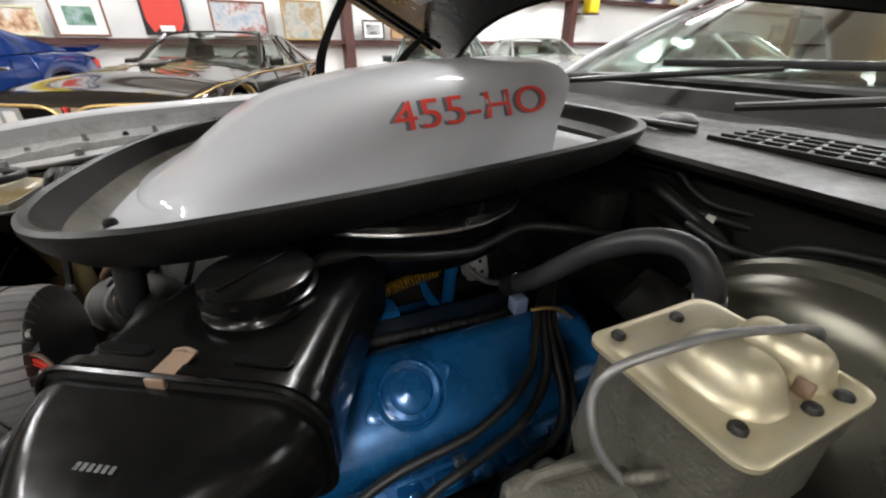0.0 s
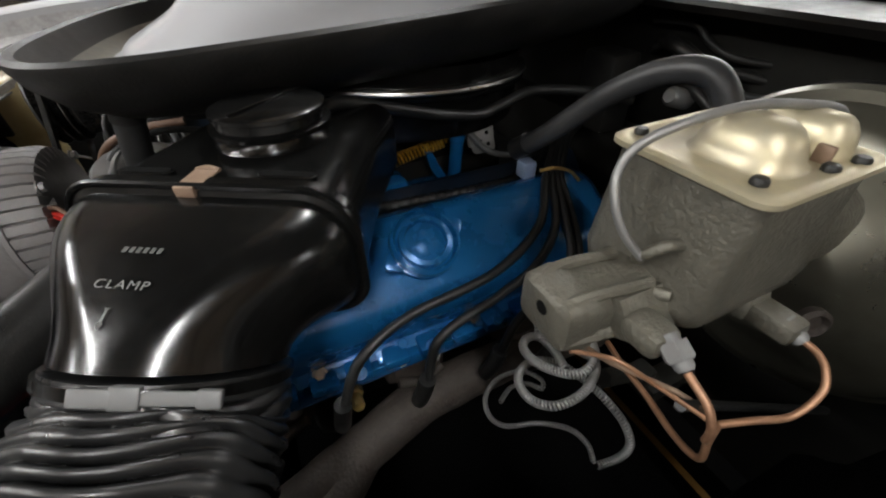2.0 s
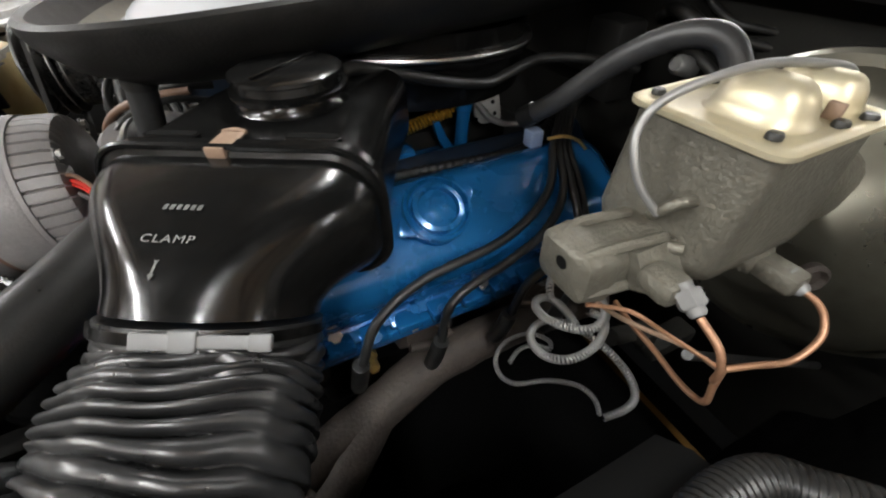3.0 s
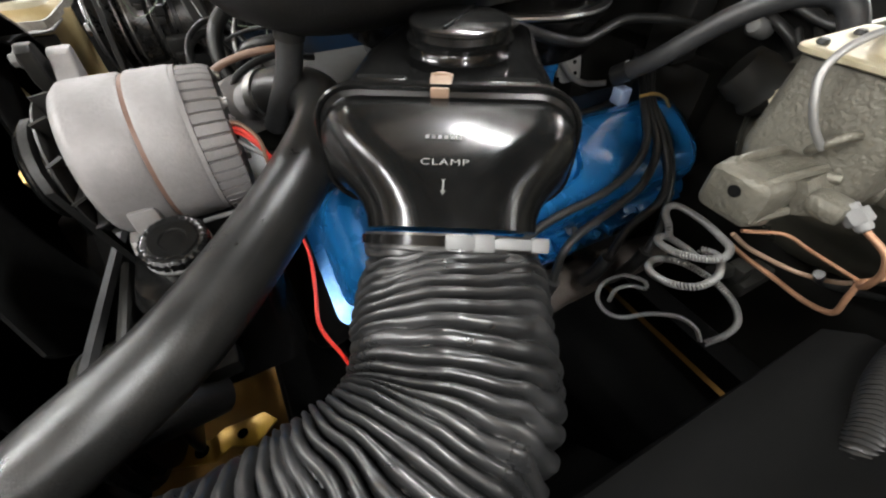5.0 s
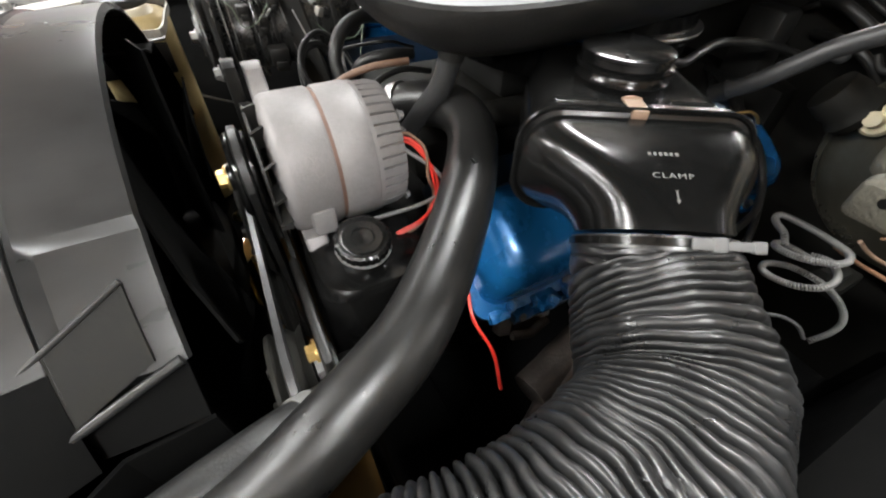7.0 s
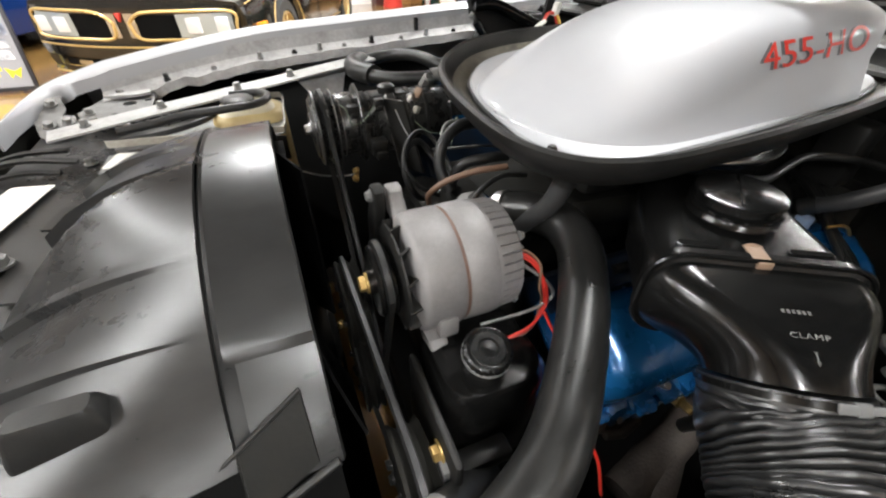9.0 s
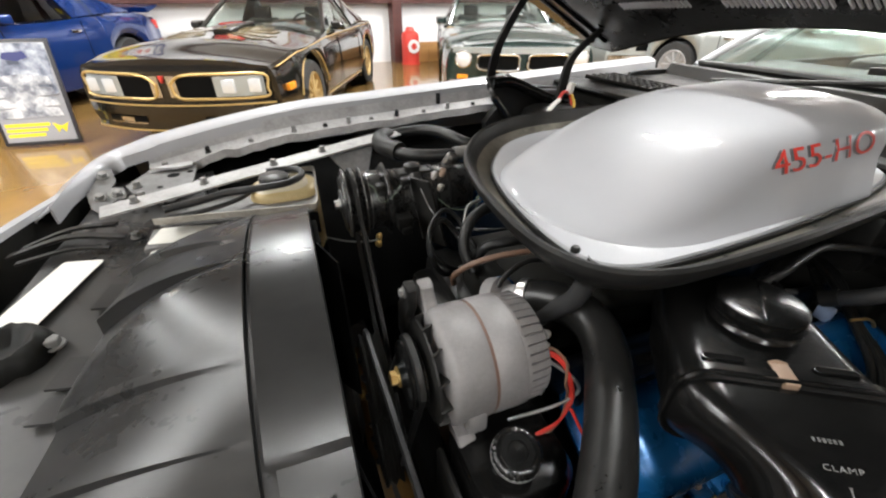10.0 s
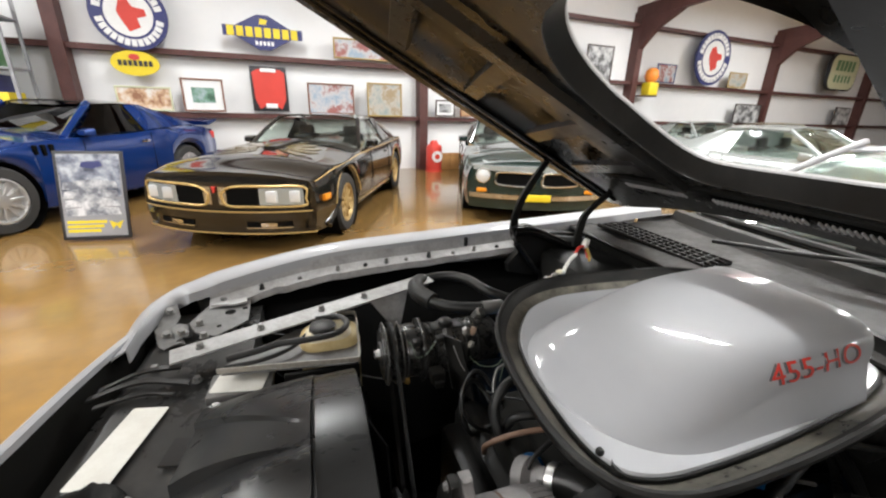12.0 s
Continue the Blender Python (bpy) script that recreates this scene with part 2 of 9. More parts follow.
def tube_rings(path, r, n=12, rfun=None):
    rings = []
    total = 0.0
    fr = frames_along(path)
    for i, p in enumerate(path):
        if i:
            total += (path[i] - path[i - 1]).length
        t, s, u = fr[i]
        ring = []
        for k in range(n):
            a = 2 * math.pi * k / n
            rad = r if rfun is None else rfun(total, a)
            ring.append(p + (s * math.cos(a) + u * math.sin(a)) * rad)
        rings.append(ring)
    return rings


def tube(pts, r, n=12, sub=8, rfun=None):
    return loft(tube_rings(smooth_path(pts, sub), r, n, rfun))


def coil_path(pts, radius, turns, steps=9):
    """A helix of even pitch wrapped round the smooth path through pts."""
    path = smooth_path(pts, 40)
    fr = frames_along(path)
    run = [0.0]
    for a, b in zip(path, path[1:]):
        run.append(run[-1] + (b - a).length)
    out, k = [], 0
    count = int(turns * steps)
    for i in range(count + 1):
        s = run[-1] * i / count
        while k < len(path) - 2 and run[k + 1] < s:
            k += 1
        f = (s - run[k]) / max(1e-9, run[k + 1] - run[k])
        t, u, v = fr[k]
        a = 2 * math.pi * i / steps
        out.append(path[k].lerp(path[k + 1], f) + (u * math.cos(a) + v * math.sin(a)) * radius)
    return out


def box_into(bm, x0, x1, y0, y1, z0, z1, bevel=0.0, m=None, seg=2):
    r = bmesh.ops.create_cube(bm, size=1.0)
    vs = r["verts"]
    bmesh.ops.scale(bm, vec=(x1 - x0, y1 - y0, z1 - z0), verts=vs)
    bmesh.ops.translate(bm, vec=((x0 + x1) / 2, (y0 + y1) / 2, (z0 + z1) / 2), verts=vs)
    if bevel:
        es = list({e for v in vs for e in v.link_edges})
        r2 = bmesh.ops.bevel(bm, geom=es, offset=bevel, segments=seg, affect="EDGES", profile=0.5)
        vs = [v for v in r2["verts"]] if False else list({v for f in r2["faces"] for v in f.verts} | {v for v in vs if v.is_valid})
    if m is not None:
        bmesh.ops.transform(bm, matrix=m, verts=[v for v in vs if v.is_valid])
    return bm


def box(x0, x1, y0, y1, z0, z1, bevel=0.0, m=None, seg=2):
    return box_into(bmesh.new(), x0, x1, y0, y1, z0, z1, bevel, m, seg)


def axis_matrix(at, direction):
    """A matrix whose z axis points along direction, with its origin at at."""
    return Matrix.Translation(at) @ Vector(direction).to_track_quat("Z", "Y").to_matrix().to_4x4()


def revolve(profile, at, direction, n=32, rfun=None):
    """Turns a profile of (radius, height) round an axis."""
    m = axis_matrix(at, direction)
    rings = []
    for r, h in profile:
        ring = []
        for k in range(n):
            a = 2 * math.pi * k / n
            rr = max(r, 1e-4) * (rfun(a) if rfun else 1)
            ring.append(m @ Vector((rr * math.cos(a), rr * math.sin(a), h)))
        rings.append(ring)
    return loft(rings)


def merge(*bms):
    out = bmesh.new()
    for b in bms:
        me = bpy.data.meshes.new("tmp")
        b.to_mesh(me)
        b.free()
        out.from_mesh(me)
        bpy.data.meshes.remove(me)
    return out


def extrude_poly(poly, thick, m=None, bevel=0.0):
    """A plate from a 2D outline, thick along z."""
    bm = bmesh.new()
    vs = [bm.verts.new((x, y, 0)) for x, y in poly]
    f = bm.faces.new(vs)
    r = bmesh.ops.extrude_face_region(bm, geom=[f])
    up = [v for v in r["geom"] if isinstance(v, bmesh.types.BMVert)]
    bmesh.ops.translate(bm, vec=(0, 0, thick), verts=up)
    bmesh.ops.recalc_face_normals(bm, faces=bm.faces)
    if bevel:
        bmesh.ops.bevel(bm, geom=list(bm.edges), offset=bevel, segments=2, affect="EDGES", profile=0.5)
    if m is not None:
        bmesh.ops.transform(bm, matrix=m, verts=bm.verts)
    return bm


def rounded_rect(cx, cy, hx, hy, r, n=6):
    pts = []
    for sx, sy, a0 in ((1, 1, 0), (-1, 1, 90), (-1, -1, 180), (1, -1, 270)):
        for k in range(n + 1):
            a = radians(a0 + 90 * k / n)
            pts.append((cx + sx * (hx - r) + r * math.cos(a), cy + sy * (hy - r) + r * math.sin(a)))
    return pts


def sheet(grid, thick=0.0):
    """A sheet through a grid of points, with thickness along its normals."""
    bm = bmesh.new()
    vs = [[bm.verts.new(p) for p in row] for row in grid]
    for a, b in zip(vs, vs[1:]):
        for i in range(len(a) - 1):
            bm.faces.new((a[i], a[i + 1], b[i + 1], b[i]))
    if thick:
        bm.normal_update()
        geom = bmesh.ops.solidify(bm, geom=list(bm.faces), thickness=thick)
    bmesh.ops.recalc_face_normals(bm, faces=bm.faces)
    return bm


def letters(body, size, m, depth=0.001, spacing=1.0, squeeze=1.0):
    """Flat raised letters in the built-in font, laid by the matrix m (x along the line, y up the letters)."""
    cu = bpy.data.curves.new("letters", "FONT")
    cu.body, cu.size, cu.extrude, cu.space_character = body, size, depth / 2, spacing
    cu.align_x, cu.align_y = "CENTER", "CENTER"
    ob = bpy.data.objects.new("letters", cu)
    me = ob.to_mesh()
    bm = bmesh.new()
    bm.from_mesh(me)
    ob.to_mesh_clear()
    bpy.data.objects.remove(ob)
    bpy.data.curves.remove(cu)
    bmesh.ops.scale(bm, vec=(squeeze, 1, 1), verts=bm.verts)
    bmesh.ops.transform(bm, matrix=m, verts=bm.verts)
    return bm


def basis(at, ex, ey):
    """A matrix with its x axis along ex, y as near ey as can be, at the point at."""
    x = Vector(ex).normalized()
    z = x.cross(Vector(ey)).normalized()
    y = z.cross(x)
    return Matrix.Translation(at) @ Matrix((x, y, z)).transposed().to_4x4()


def bolt(name, at, direction, r, h, mat, parent, label=""):
    head = revolve([(0, 0), (r * 1.35, 0), (r * 1.35, h * 0.2), (r * 1.3, h * 0.25)], at, direction, 16)
    hexa = revolve([(r, h * 0.2), (r, h * 0.9), (r * 0.85, h), (0, h)], at, direction, 6)
    return part(name, merge(head, hexa), mat, parent, label, angle=25)

# =====================================================================================
# The silver coupe whose engine bay the camera passes over. x runs to the car's rear, y to its passenger side.
# =====================================================================================
CY = 0.60                                   # the car's centre line
car = thing("silver_coupe", "silver muscle car with its hood raised, standing on the showroom floor", "car", (0.4, CY, 0.0))


# ---- front fender, passenger side: a curved outer skin with a bolted inner gutter ----
def fender_top(x):
    return 0.962 + 0.055 * (x - 0.2) - 0.085 * max(0.0, -0.35 - x) ** 1.35


def fender_out(x):
    """How far the fender's crest stands from the centre line."""
    return 0.86 - 0.42 * max(0.0, -0.45 - x) ** 1.7


def fender(sign, name):
    crest = [(0.92 - 1.72 * i / 54, fender_out(0.92 - 1.72 * i / 54)) for i in range(55)]
    tip = smooth_path([(x, y, 0.0) for x, y in ((-0.80, fender_out(-0.80)), (-0.845, 0.768), (-0.886, 0.754), (-0.913, 0.730), (-0.928, 0.695), (-0.935, 0.64), (-0.932, 0.57), (-0.925, 0.50), (-0.922, 0.455))], 4)
    crest += [(p[0], p[1]) for p in tip[1:]]
    grid = []
    for i, (x, out) in enumerate(crest):
        (xa, ya), (xb, yb) = crest[max(0, i - 1)], crest[min(len(crest) - 1, i + 1)]
        n = Vector((yb - ya, xa - xb)).normalized()
        nose_f = min(1.0, max(0.0, (i - 54) / 26))
        top = fender_top(x) - 0.028 * nose_f
        row = []
        for dy, dz in ((-0.083, -0.034), (-0.078, -0.008), (-0.066, -0.001), (-0.035, 0.004), (0.0, 0.0), (0.030, -0.018), (0.050, -0.05), (0.062, -0.10), (0.070, -0.2), (0.068, -0.34), (0.05, -0.46), (0.035, -0.62), (0.01, -0.72)):
            zz = top + dz
            if dy < 0:
                dy *= 1 - 0.55 * nose_f - 0.40 * max(0.0, nose_f - 0.3) / 0.7
            wheel = 0.42 ** 2 - (x + 0.28) ** 2
            if dz < -0.3 and wheel > 0:
                zz = max(zz, 0.33 + math.sqrt(wheel))
            row.append((x + n.x * dy, CY + sign * (out + n.y * dy), max(zz, 0.2)))
        grid.append(row)
    return part(name, sheet(grid, 0.004), SILVER, car, "silver painted front fender with a rolled inner edge")


fender(1, "front_fender")
fender(-1, "front_fender")

# gutter below the fender's inner edge, with punched holes and studs
for sign in (1, -1):
    grid = []
    for i in range(56):
        x = -0.80 + i * (1.26 / 55)
        c = CY + sign * (fender_out(x) - 0.081)
        t = fender_top(x)
        wob = 0.006 * noise.noise((x * 14, sign, 0.3)) + (0.012 * noise.noise((x * 33, sign, 2.3)) if x < -0.25 else 0.0)
        grid.append([(x, c, t - 0.022), (x, c - sign * 0.006, t - 0.052), (x, c - sign * 0.02, t - 0.062), (x, c - sign * (0.048 + wob), t - 0.064 + wob), (x, c - sign * (0.052 + wob), t - 0.085 + wob)])
    gut = part("inner_flange", sheet(grid, 0.003), GREY_PRIMED, car, "dusty grey bolted inner flange")
    if sign > 0:
        for i, x in enumerate((-0.66, -0.55, -0.43, -0.34, -0.27, -0.2, -0.12, -0.03, 0.05, 0.14)):
            c = CY + fender_out(x) - 0.083
            bolt("flange_stud", (x, c - 0.028, fender_top(x) - 0.061), (0, -0.2, 1), 0.006, 0.008 if i % 2 else 0.018, DULL_STEEL if i % 3 else SATIN_BLACK, gut)
        part("hinge_bumper", box(0.02, 0.032, 1.365, 1.378, fender_top(0.03) - 0.05, fender_top(0.03) - 0.015, 0.003), RUBBER, gut, "small black rubber stop")

# inner fenders: wheelhouse panels that close the bay, shade put into their black
for sign in (1, -1):
    grid = []
    for i in range(66):
        x = -0.72 + i * (1.30 / 65)
        hump = max(0.0, 1 - ((x + 0.10) / 0.50) ** 2)
        row = []
        for k in range(26):
            f = k / 25
            y = 0.735 - 0.33 * f + (0.165 if k == 0 and sign > 0 else 0.0)
            z = (0.79 if sign > 0 else 0.885) - 0.02 * f - 0.50 * f ** 1.7 * (1 - 0.35 * hump) - 0.04 * (1 - hump) * f
            z += 0.006 * noise.noise((x * 9, y * 9, sign))
            if sign < 0 and x > 0.085 and f > 0.18:
                z -= 0.30 * min(1.0, (x - 0.085) / 0.04) * min(1.0, (f - 0.18) / 0.08)
            if sign < 0 and f > 0.41:
                z -= 0.30 * min(1.0, (f - 0.41) / 0.06)
            elif sign < 0 and f > 0.34:
                z += 0.008
            row.append((x, CY + sign * y, z))
        grid.append(row)
    wh = part("inner_fender", sheet(grid, 0.004), SHADE_BLACK, car, "black plastic inner wheelhouse panel, darkened in its colour for shade")

# ---- nose panel and radiator support ----
nose = []
for i in range(41):
    f = i / 40
    y = CY + 0.80 * (2 * f - 1)
    bow = abs(2 * f - 1)
    x = -1.008 + 0.125 * bow ** 2.2 - 0.045 * math.exp(-((2 * f - 1) / 0.12) ** 2)
    z = 0.83 - 0.02 * bow
    nose.append([(x + 0.016, y, z - 0.006), (x + 0.013, y, z + 0.003), (x + 0.004, y, z + 0.005), (x - 0.006, y, z - 0.002), (x - 0.03, y, z - 0.03), (x - 0.06, y, z - 0.1), (x - 0.05, y, z - 0.3), (x + 0.02, y, z - 0.5)])
part("nose_inner_wall", sheet([[(r[0][0] + 0.002, r[0][1], r[0][2] + 0.002), (r[0][0] + 0.008, r[0][1], r[0][2] - 0.05), (r[0][0] + 0.012, r[0][1], r[0][2] - 0.13)] for r in nose], 0.003), LINER_BLACK, car, "dark inner wall of the nose")
part("nose_panel", sheet(nose, 0.004), SILVER, car, "silver nose panel along the front edge")

grid = []
for i in range(30):
    y = CY - 0.70 + 1.40 * i / 29
    b = abs(y - CY) / 0.70
    row = []
    for k, (x, z) in enumerate(((-0.99 + 0.07 * b ** 2, 0.70), (-0.965 + 0.05 * b ** 2, 0.735), (-0.93, 0.742), (-0.922, 0.762), (-0.905, 0.766), (-0.897, 0.785), (-0.888, 0.788), (-0.80, 0.788), (-0.70, 0.79), (-0.66, 0.792), (-0.655, 0.70))):
        row.append((x, y, z + 0.003 * noise.noise((y * 8, x * 8, 1))))
    grid.append(row)
support = part("radiator_support", sheet(grid, 0.004), DUSTY_BLACK, car, "black radiator support panel with white labels")
for cx, cy, hx, hy, turn in ((-0.843, 0.79, 0.033, 0.092, -12), (-0.665, 0.897, 0.052, 0.031, -11)):
    z = 0.794 if cx < -0.7 else 0.8085
    part("information_label", extrude_poly(rounded_rect(0, 0, hx, hy, 0.004, 2), 0.001, pose(cx, cy, z, 0, 0, turn)), LABEL_WHITE, support, "faded white paper label")
part("label_plate", box(-0.725, -0.60, 0.862, 0.94, 0.79, 0.8075, 0.002, None), DUSTY_STEEL, support)
for x, y in ((-0.79, 0.651), (-0.77, 0.30), (-0.76, 0.95), (-0.73, 1.12), (-0.83, 1.16), (-0.86, 1.02), (-0.78, 0.10)):
    bolt("support_bolt", (x, y, 0.792), (0, 0, 1), 0.008, 0.012, DULL_STEEL, support)
for y0, y1, x0 in ((0.2, 0.5, -0.93),):
    part("latch_rod", tube([(x0, y0, 0.806), (x0 + 0.01, (y0 + y1) / 2, 0.812), (x0 + 0.03, y1, 0.806)], 0.006, 8), SATIN_BLACK, support)
for pts, w in ((((-0.95, 0.93, 0.800), (-0.86, 0.945, 0.815), (-0.765, 0.922, 0.810)), 0.008), (((-0.94, 0.955, 0.800), (-0.87, 0.985, 0.812), (-0.80, 0.995, 0.806)), 0.007), (((-0.93, 0.905, 0.796), (-0.85, 0.918, 0.803), (-0.79, 0.905, 0.800)), 0.006)):
    part("release_rod", loft([[p + Vector((0, -w, -0.002)), p + Vector((0, w, -0.002)), p + Vector((0, w, 0.003)), p + Vector((0, -w, 0.003))] for p in smooth_path(pts, 6)]), SATIN_BLACK, support, "flat black release strap")
part("strap_pad", box(-0.022, 0.022, -0.012, 0.012, 0, 0.004, 0.001, pose(-0.897, 0.968, 0.80, 0, 0, 20)), DUSTY_STEEL, support)
# corner bracket with holes by the headlamp bucket
cb = extrude_poly([(-0.828, 1.185), (-0.80, 1.285), (-0.775, 1.278), (-0.76, 1.318), (-0.692, 1.325), (-0.683, 1.165), (-0.75, 1.100), (-0.80, 1.13)], 0.004, pose(0, 0, 0.812))
part("corner_bracket", cb, DUSTY_STEEL, support, "dusty dark steel corner bracket")
part("bracket_ledge", extrude_poly([(-0.79, 1.262), (-0.765, 1.275), (-0.70, 1.29), (-0.695, 1.262), (-0.73, 1.250)], 0.006, pose(0, 0, 0.822)), GREY_PRIMED, support)
for x, y, r in ((-0.735, 1.225, 0.014), (-0.70, 1.24, 0.007), (-0.70, 1.30, 0.007), (-0.75, 1.15, 0.006)):
    part("bracket_hole", revolve([(0, 0), (r, 0), (r, 0.0012), (0, 0.0012)], (x, y, 0.8158), (0, 0, 1), 16), SHADE_BLACK, support)
latch = bmesh.new()
add_rings(latch, [[(-0.845 + (r + 0.016 * noise.noise((math.cos(q) * 2, math.sin(q) * 2, z * 40))) * math.cos(q), 0.645 + (r * 0.9 + 0.018 * noise.noise((math.cos(q) * 3, math.sin(q) * 3, z * 30 + 5))) * math.sin(q), z) for q in [2 * math.pi * k / 26 for k in range(26)]] for r, z in ((0.058, 0.785), (0.056, 0.803), (0.047, 0.818), (0.040, 0.814), (0.022, 0.796))])
part("latch_cover", latch, LINER_BLACK, support, "broken black plastic latch cover", angle=20)
part("headlamp_bucket", revolve([(0.0, -0.05), (0.07, -0.05), (0.085, 0.0), (0.08, 0.0), (0.065, -0.04)], (-0.60, 1.25, 0.755), (0.2, 0, 1), 24), SATIN_BLACK, support, "dark open bucket")
for x, y in ((-0.80, 1.17), (-0.765, 1.30), (-0.775, 1.10)):
    bolt("bracket_bolt", (x, y, 0.816), (0, 0, 1), 0.008, 0.014, DULL_STEEL, support)
# crumpled lamp adjuster plates in the corner
for name, pts, w in (("adjuster_plate", ((-0.892, 1.275, 0.835), (-0.885, 1.24, 0.815), (-0.884, 1.19, 0.807), (-0.868, 1.14, 0.802), (-0.845, 1.11, 0.795)), 0.020), ("adjuster_arm", ((-0.86, 1.20, 0.803), (-0.845, 1.17, 0.812), (-0.83, 1.13, 0.806)), 0.014)):
    path = smooth_path(pts, 6)
    part(name, sheet([[p + Vector((s * w * (1 + 0.5 * noise.noise(p * 30)), 0.3 * s * w, 0.008 * noise.noise(p * 45 + Vector((s, 0, 0))) - 0.004 * abs(s))) for s in (-1, -0.5, 0, 0.5, 1)] for p in path], 0.003), DUSTY_STEEL, support, "dusty bent steel adjuster")
for x, y, z in ((-0.888, 1.25, 0.824), (-0.872, 1.15, 0.806), (-0.838, 1.15, 0.81)):
    bolt("adjuster_screw", (x, y, z), (0.2, -0.3, 1), 0.009, 0.012, DULL_STEEL, support)
part("corner_floor", box(-0.91, -0.66, 1.02, 1.36, 0.70, 0.74, 0.004), SHADE_BLACK, support)
part("upper_air_dam", box(-1.0, -0.665, 0.0, 1.2, 0.42, 0.70, 0.01), SHADE_BLACK, car, "dark radiator core behind the support")

# diagonal brace from the support to the fender
m = basis((-0.47, 1.085, 0.862), (0.53, 0.145, 0.04), (-0.145, 0.53, 0))
part("fender_brace", merge(box(-0.36, 0.31, -0.030, 0.030, -0.002, 0.002, 0.0, m), box(-0.36, 0.31, 0.0265, 0.030, -0.018, 0.001, 0.0, m)), GREY_PRIMED, car, "dusty grey steel brace with bolt holes")
for f in (-0.30, -0.17, -0.02, 0.1):
    bolt("brace_bolt", m @ Vector((f, 0, 0.002)), (0, 0, 1), 0.007, 0.014, DULL_STEEL, car)
part("brace_gusset", extrude_poly([(0.0, 0.0), (0.13, 0.016), (0.06, -0.11)], 0.003, basis((-0.36, 1.11, 0.858), (1, 0.3, 0), (0.1, 0.4, 0.6))), GREY_PRIMED, car)

# added black plates hide the bright floor below, with a gap left between
part("floor_view_blocker", box(-0.32, 0.52, -0.10, 1.30, 0.16, 0.20, 0.01), SHADE_BLACK, car)
part("floor_view_blocker", box(-0.98, -0.58, -0.10, 1.30, 0.16, 0.20, 0.01), SHADE_BLACK, car)
part("engine_crossmember", box(-0.30, -0.16, -0.1, 1.3, 0.2, 0.3, 0.02), SHADE_BLACK, car, "dark crossmember")
# ---- firewall, cowl, windscreen ----
part("firewall", merge(box(0.50, 0.53, -0.12, 1.32, 0.35, 0.955), box(0.44, 0.50, 0.33, 1.25, 0.35, 0.80, 0.02)), LINER_BLACK, car, "black painted firewall")
cowl_grid = []
for i in range(41):
    y = CY - 0.80 + 1.60 * i / 40
    b = abs(y - CY) / 0.8
    bow = 0.16 * b ** 2
    row = []
    for x, z in ((0.434, 0.958), (0.427, 0.966), (0.432, 0.971), (0.528, 0.975), (0.532, 0.966), (0.655, 0.968), (0.665, 0.955), (0.84, 0.965), (0.86, 1.0), (0.90, 1.0)):
        xx = x + (bow if x > 0.8 else bow * 0.25)
        row.append((xx, y, z - 0.02 * b ** 2))
    cowl_grid.append(row)
cowl = part("cowl_panel", sheet(cowl_grid, 0.003), COWL_DUST, car, "black cowl panel with air intake grilles")
for side, y0, y1 in ((0, -0.10, 0.345), (1, 0.855, 1.30)):
    part("grille_well", box(0.534, 0.650, y0, y1, 0.966, 0.9715), SHADE_BLACK, cowl, "intake opening drawn as a black plate")
    for i in range(5):
        x = 0.538 + i * 0.0275
        part("grille_slat", box(x - 0.0026, x + 0.0026, y0, y1, 0.971, 0.9785, 0.001, None, 1), COWL_DUST, cowl)
    for i in range(16):
        y = y0 + (y1 - y0 - 0.02) * (i + 0.5) / 16
        part("grille_rib", loft([[(x, y + dx + dy, z) for dy, z in ((-0.0022, 0.971), (0.0022, 0.971), (0.0022, 0.977), (-0.0022, 0.977))] for x, dx in ((0.536, 0.0), (0.648, 0.026))]), COWL_DUST, cowl)
part("cowl_seal", tube([(0.55, 0.37, 0.979), (0.525, 0.44, 0.982), (0.52, 0.6, 0.983), (0.525, 0.76, 0.982), (0.55, 0.83, 0.979)], 0.006, 8), RUBBER, cowl, "black rubber hood seal")
for a, b in (((0.70, 0.42, 0.995), (0.96, 0.05, 1.04)), ((0.72, 0.98, 0.995), (0.95, 0.50, 1.045))):
    w = part("wiper_arm", tube([a, ((a[0] + b[0]) / 2 - 0.03, (a[1] + b[1]) / 2, 1.02), b], 0.007, 8), SATIN_BLACK, car, "black wiper arm on the cowl")
    part("wiper_blade", box(-0.006, 0.006, -0.22, 0.22, -0.006, 0.01, 0.002, Matrix.Translation(b) @ pose(0, 0, 0.004, 0, 0, 25)), RUBBER, w)
part("cowl_nozzle", revolve([(0.03, 0), (0.03, 0.012), (0.022, 0.02), (0.0, 0.024)], (0.60, 0.44, 0.968), (0, 0, 1), 20), RUBBER, cowl)

ws = []
for i in range(25):
    y = CY - 0.72 + 1.44 * i / 24
    b = abs(y - CY) / 0.72
    row = []
    for k in range(9):
        f = k / 8
        row.append((0.93 + 0.17 * b ** 2 + 0.62 * f, CY + (y - CY) * (1 - 0.2 * f), 1.0 - 0.02 * b ** 2 + 0.33 * f - 0.05 * f * f))
    ws.append(row)
windscreen = part("windscreen", sheet(ws, 0.005), GLASS, car, "curved glass windscreen")
windscreen.visible_shadow = False
for sign in (1, -1):
    y0 = CY + sign * 0.735
    part("screen_pillar", tube([(1.08, y0, 0.975), (1.25, CY + sign * 0.70, 1.07), (1.48, CY + sign * 0.65, 1.18), (1.74, CY + sign * 0.59, 1.29)], 0.014, 10), SILVER, car, "silver windscreen pillar")
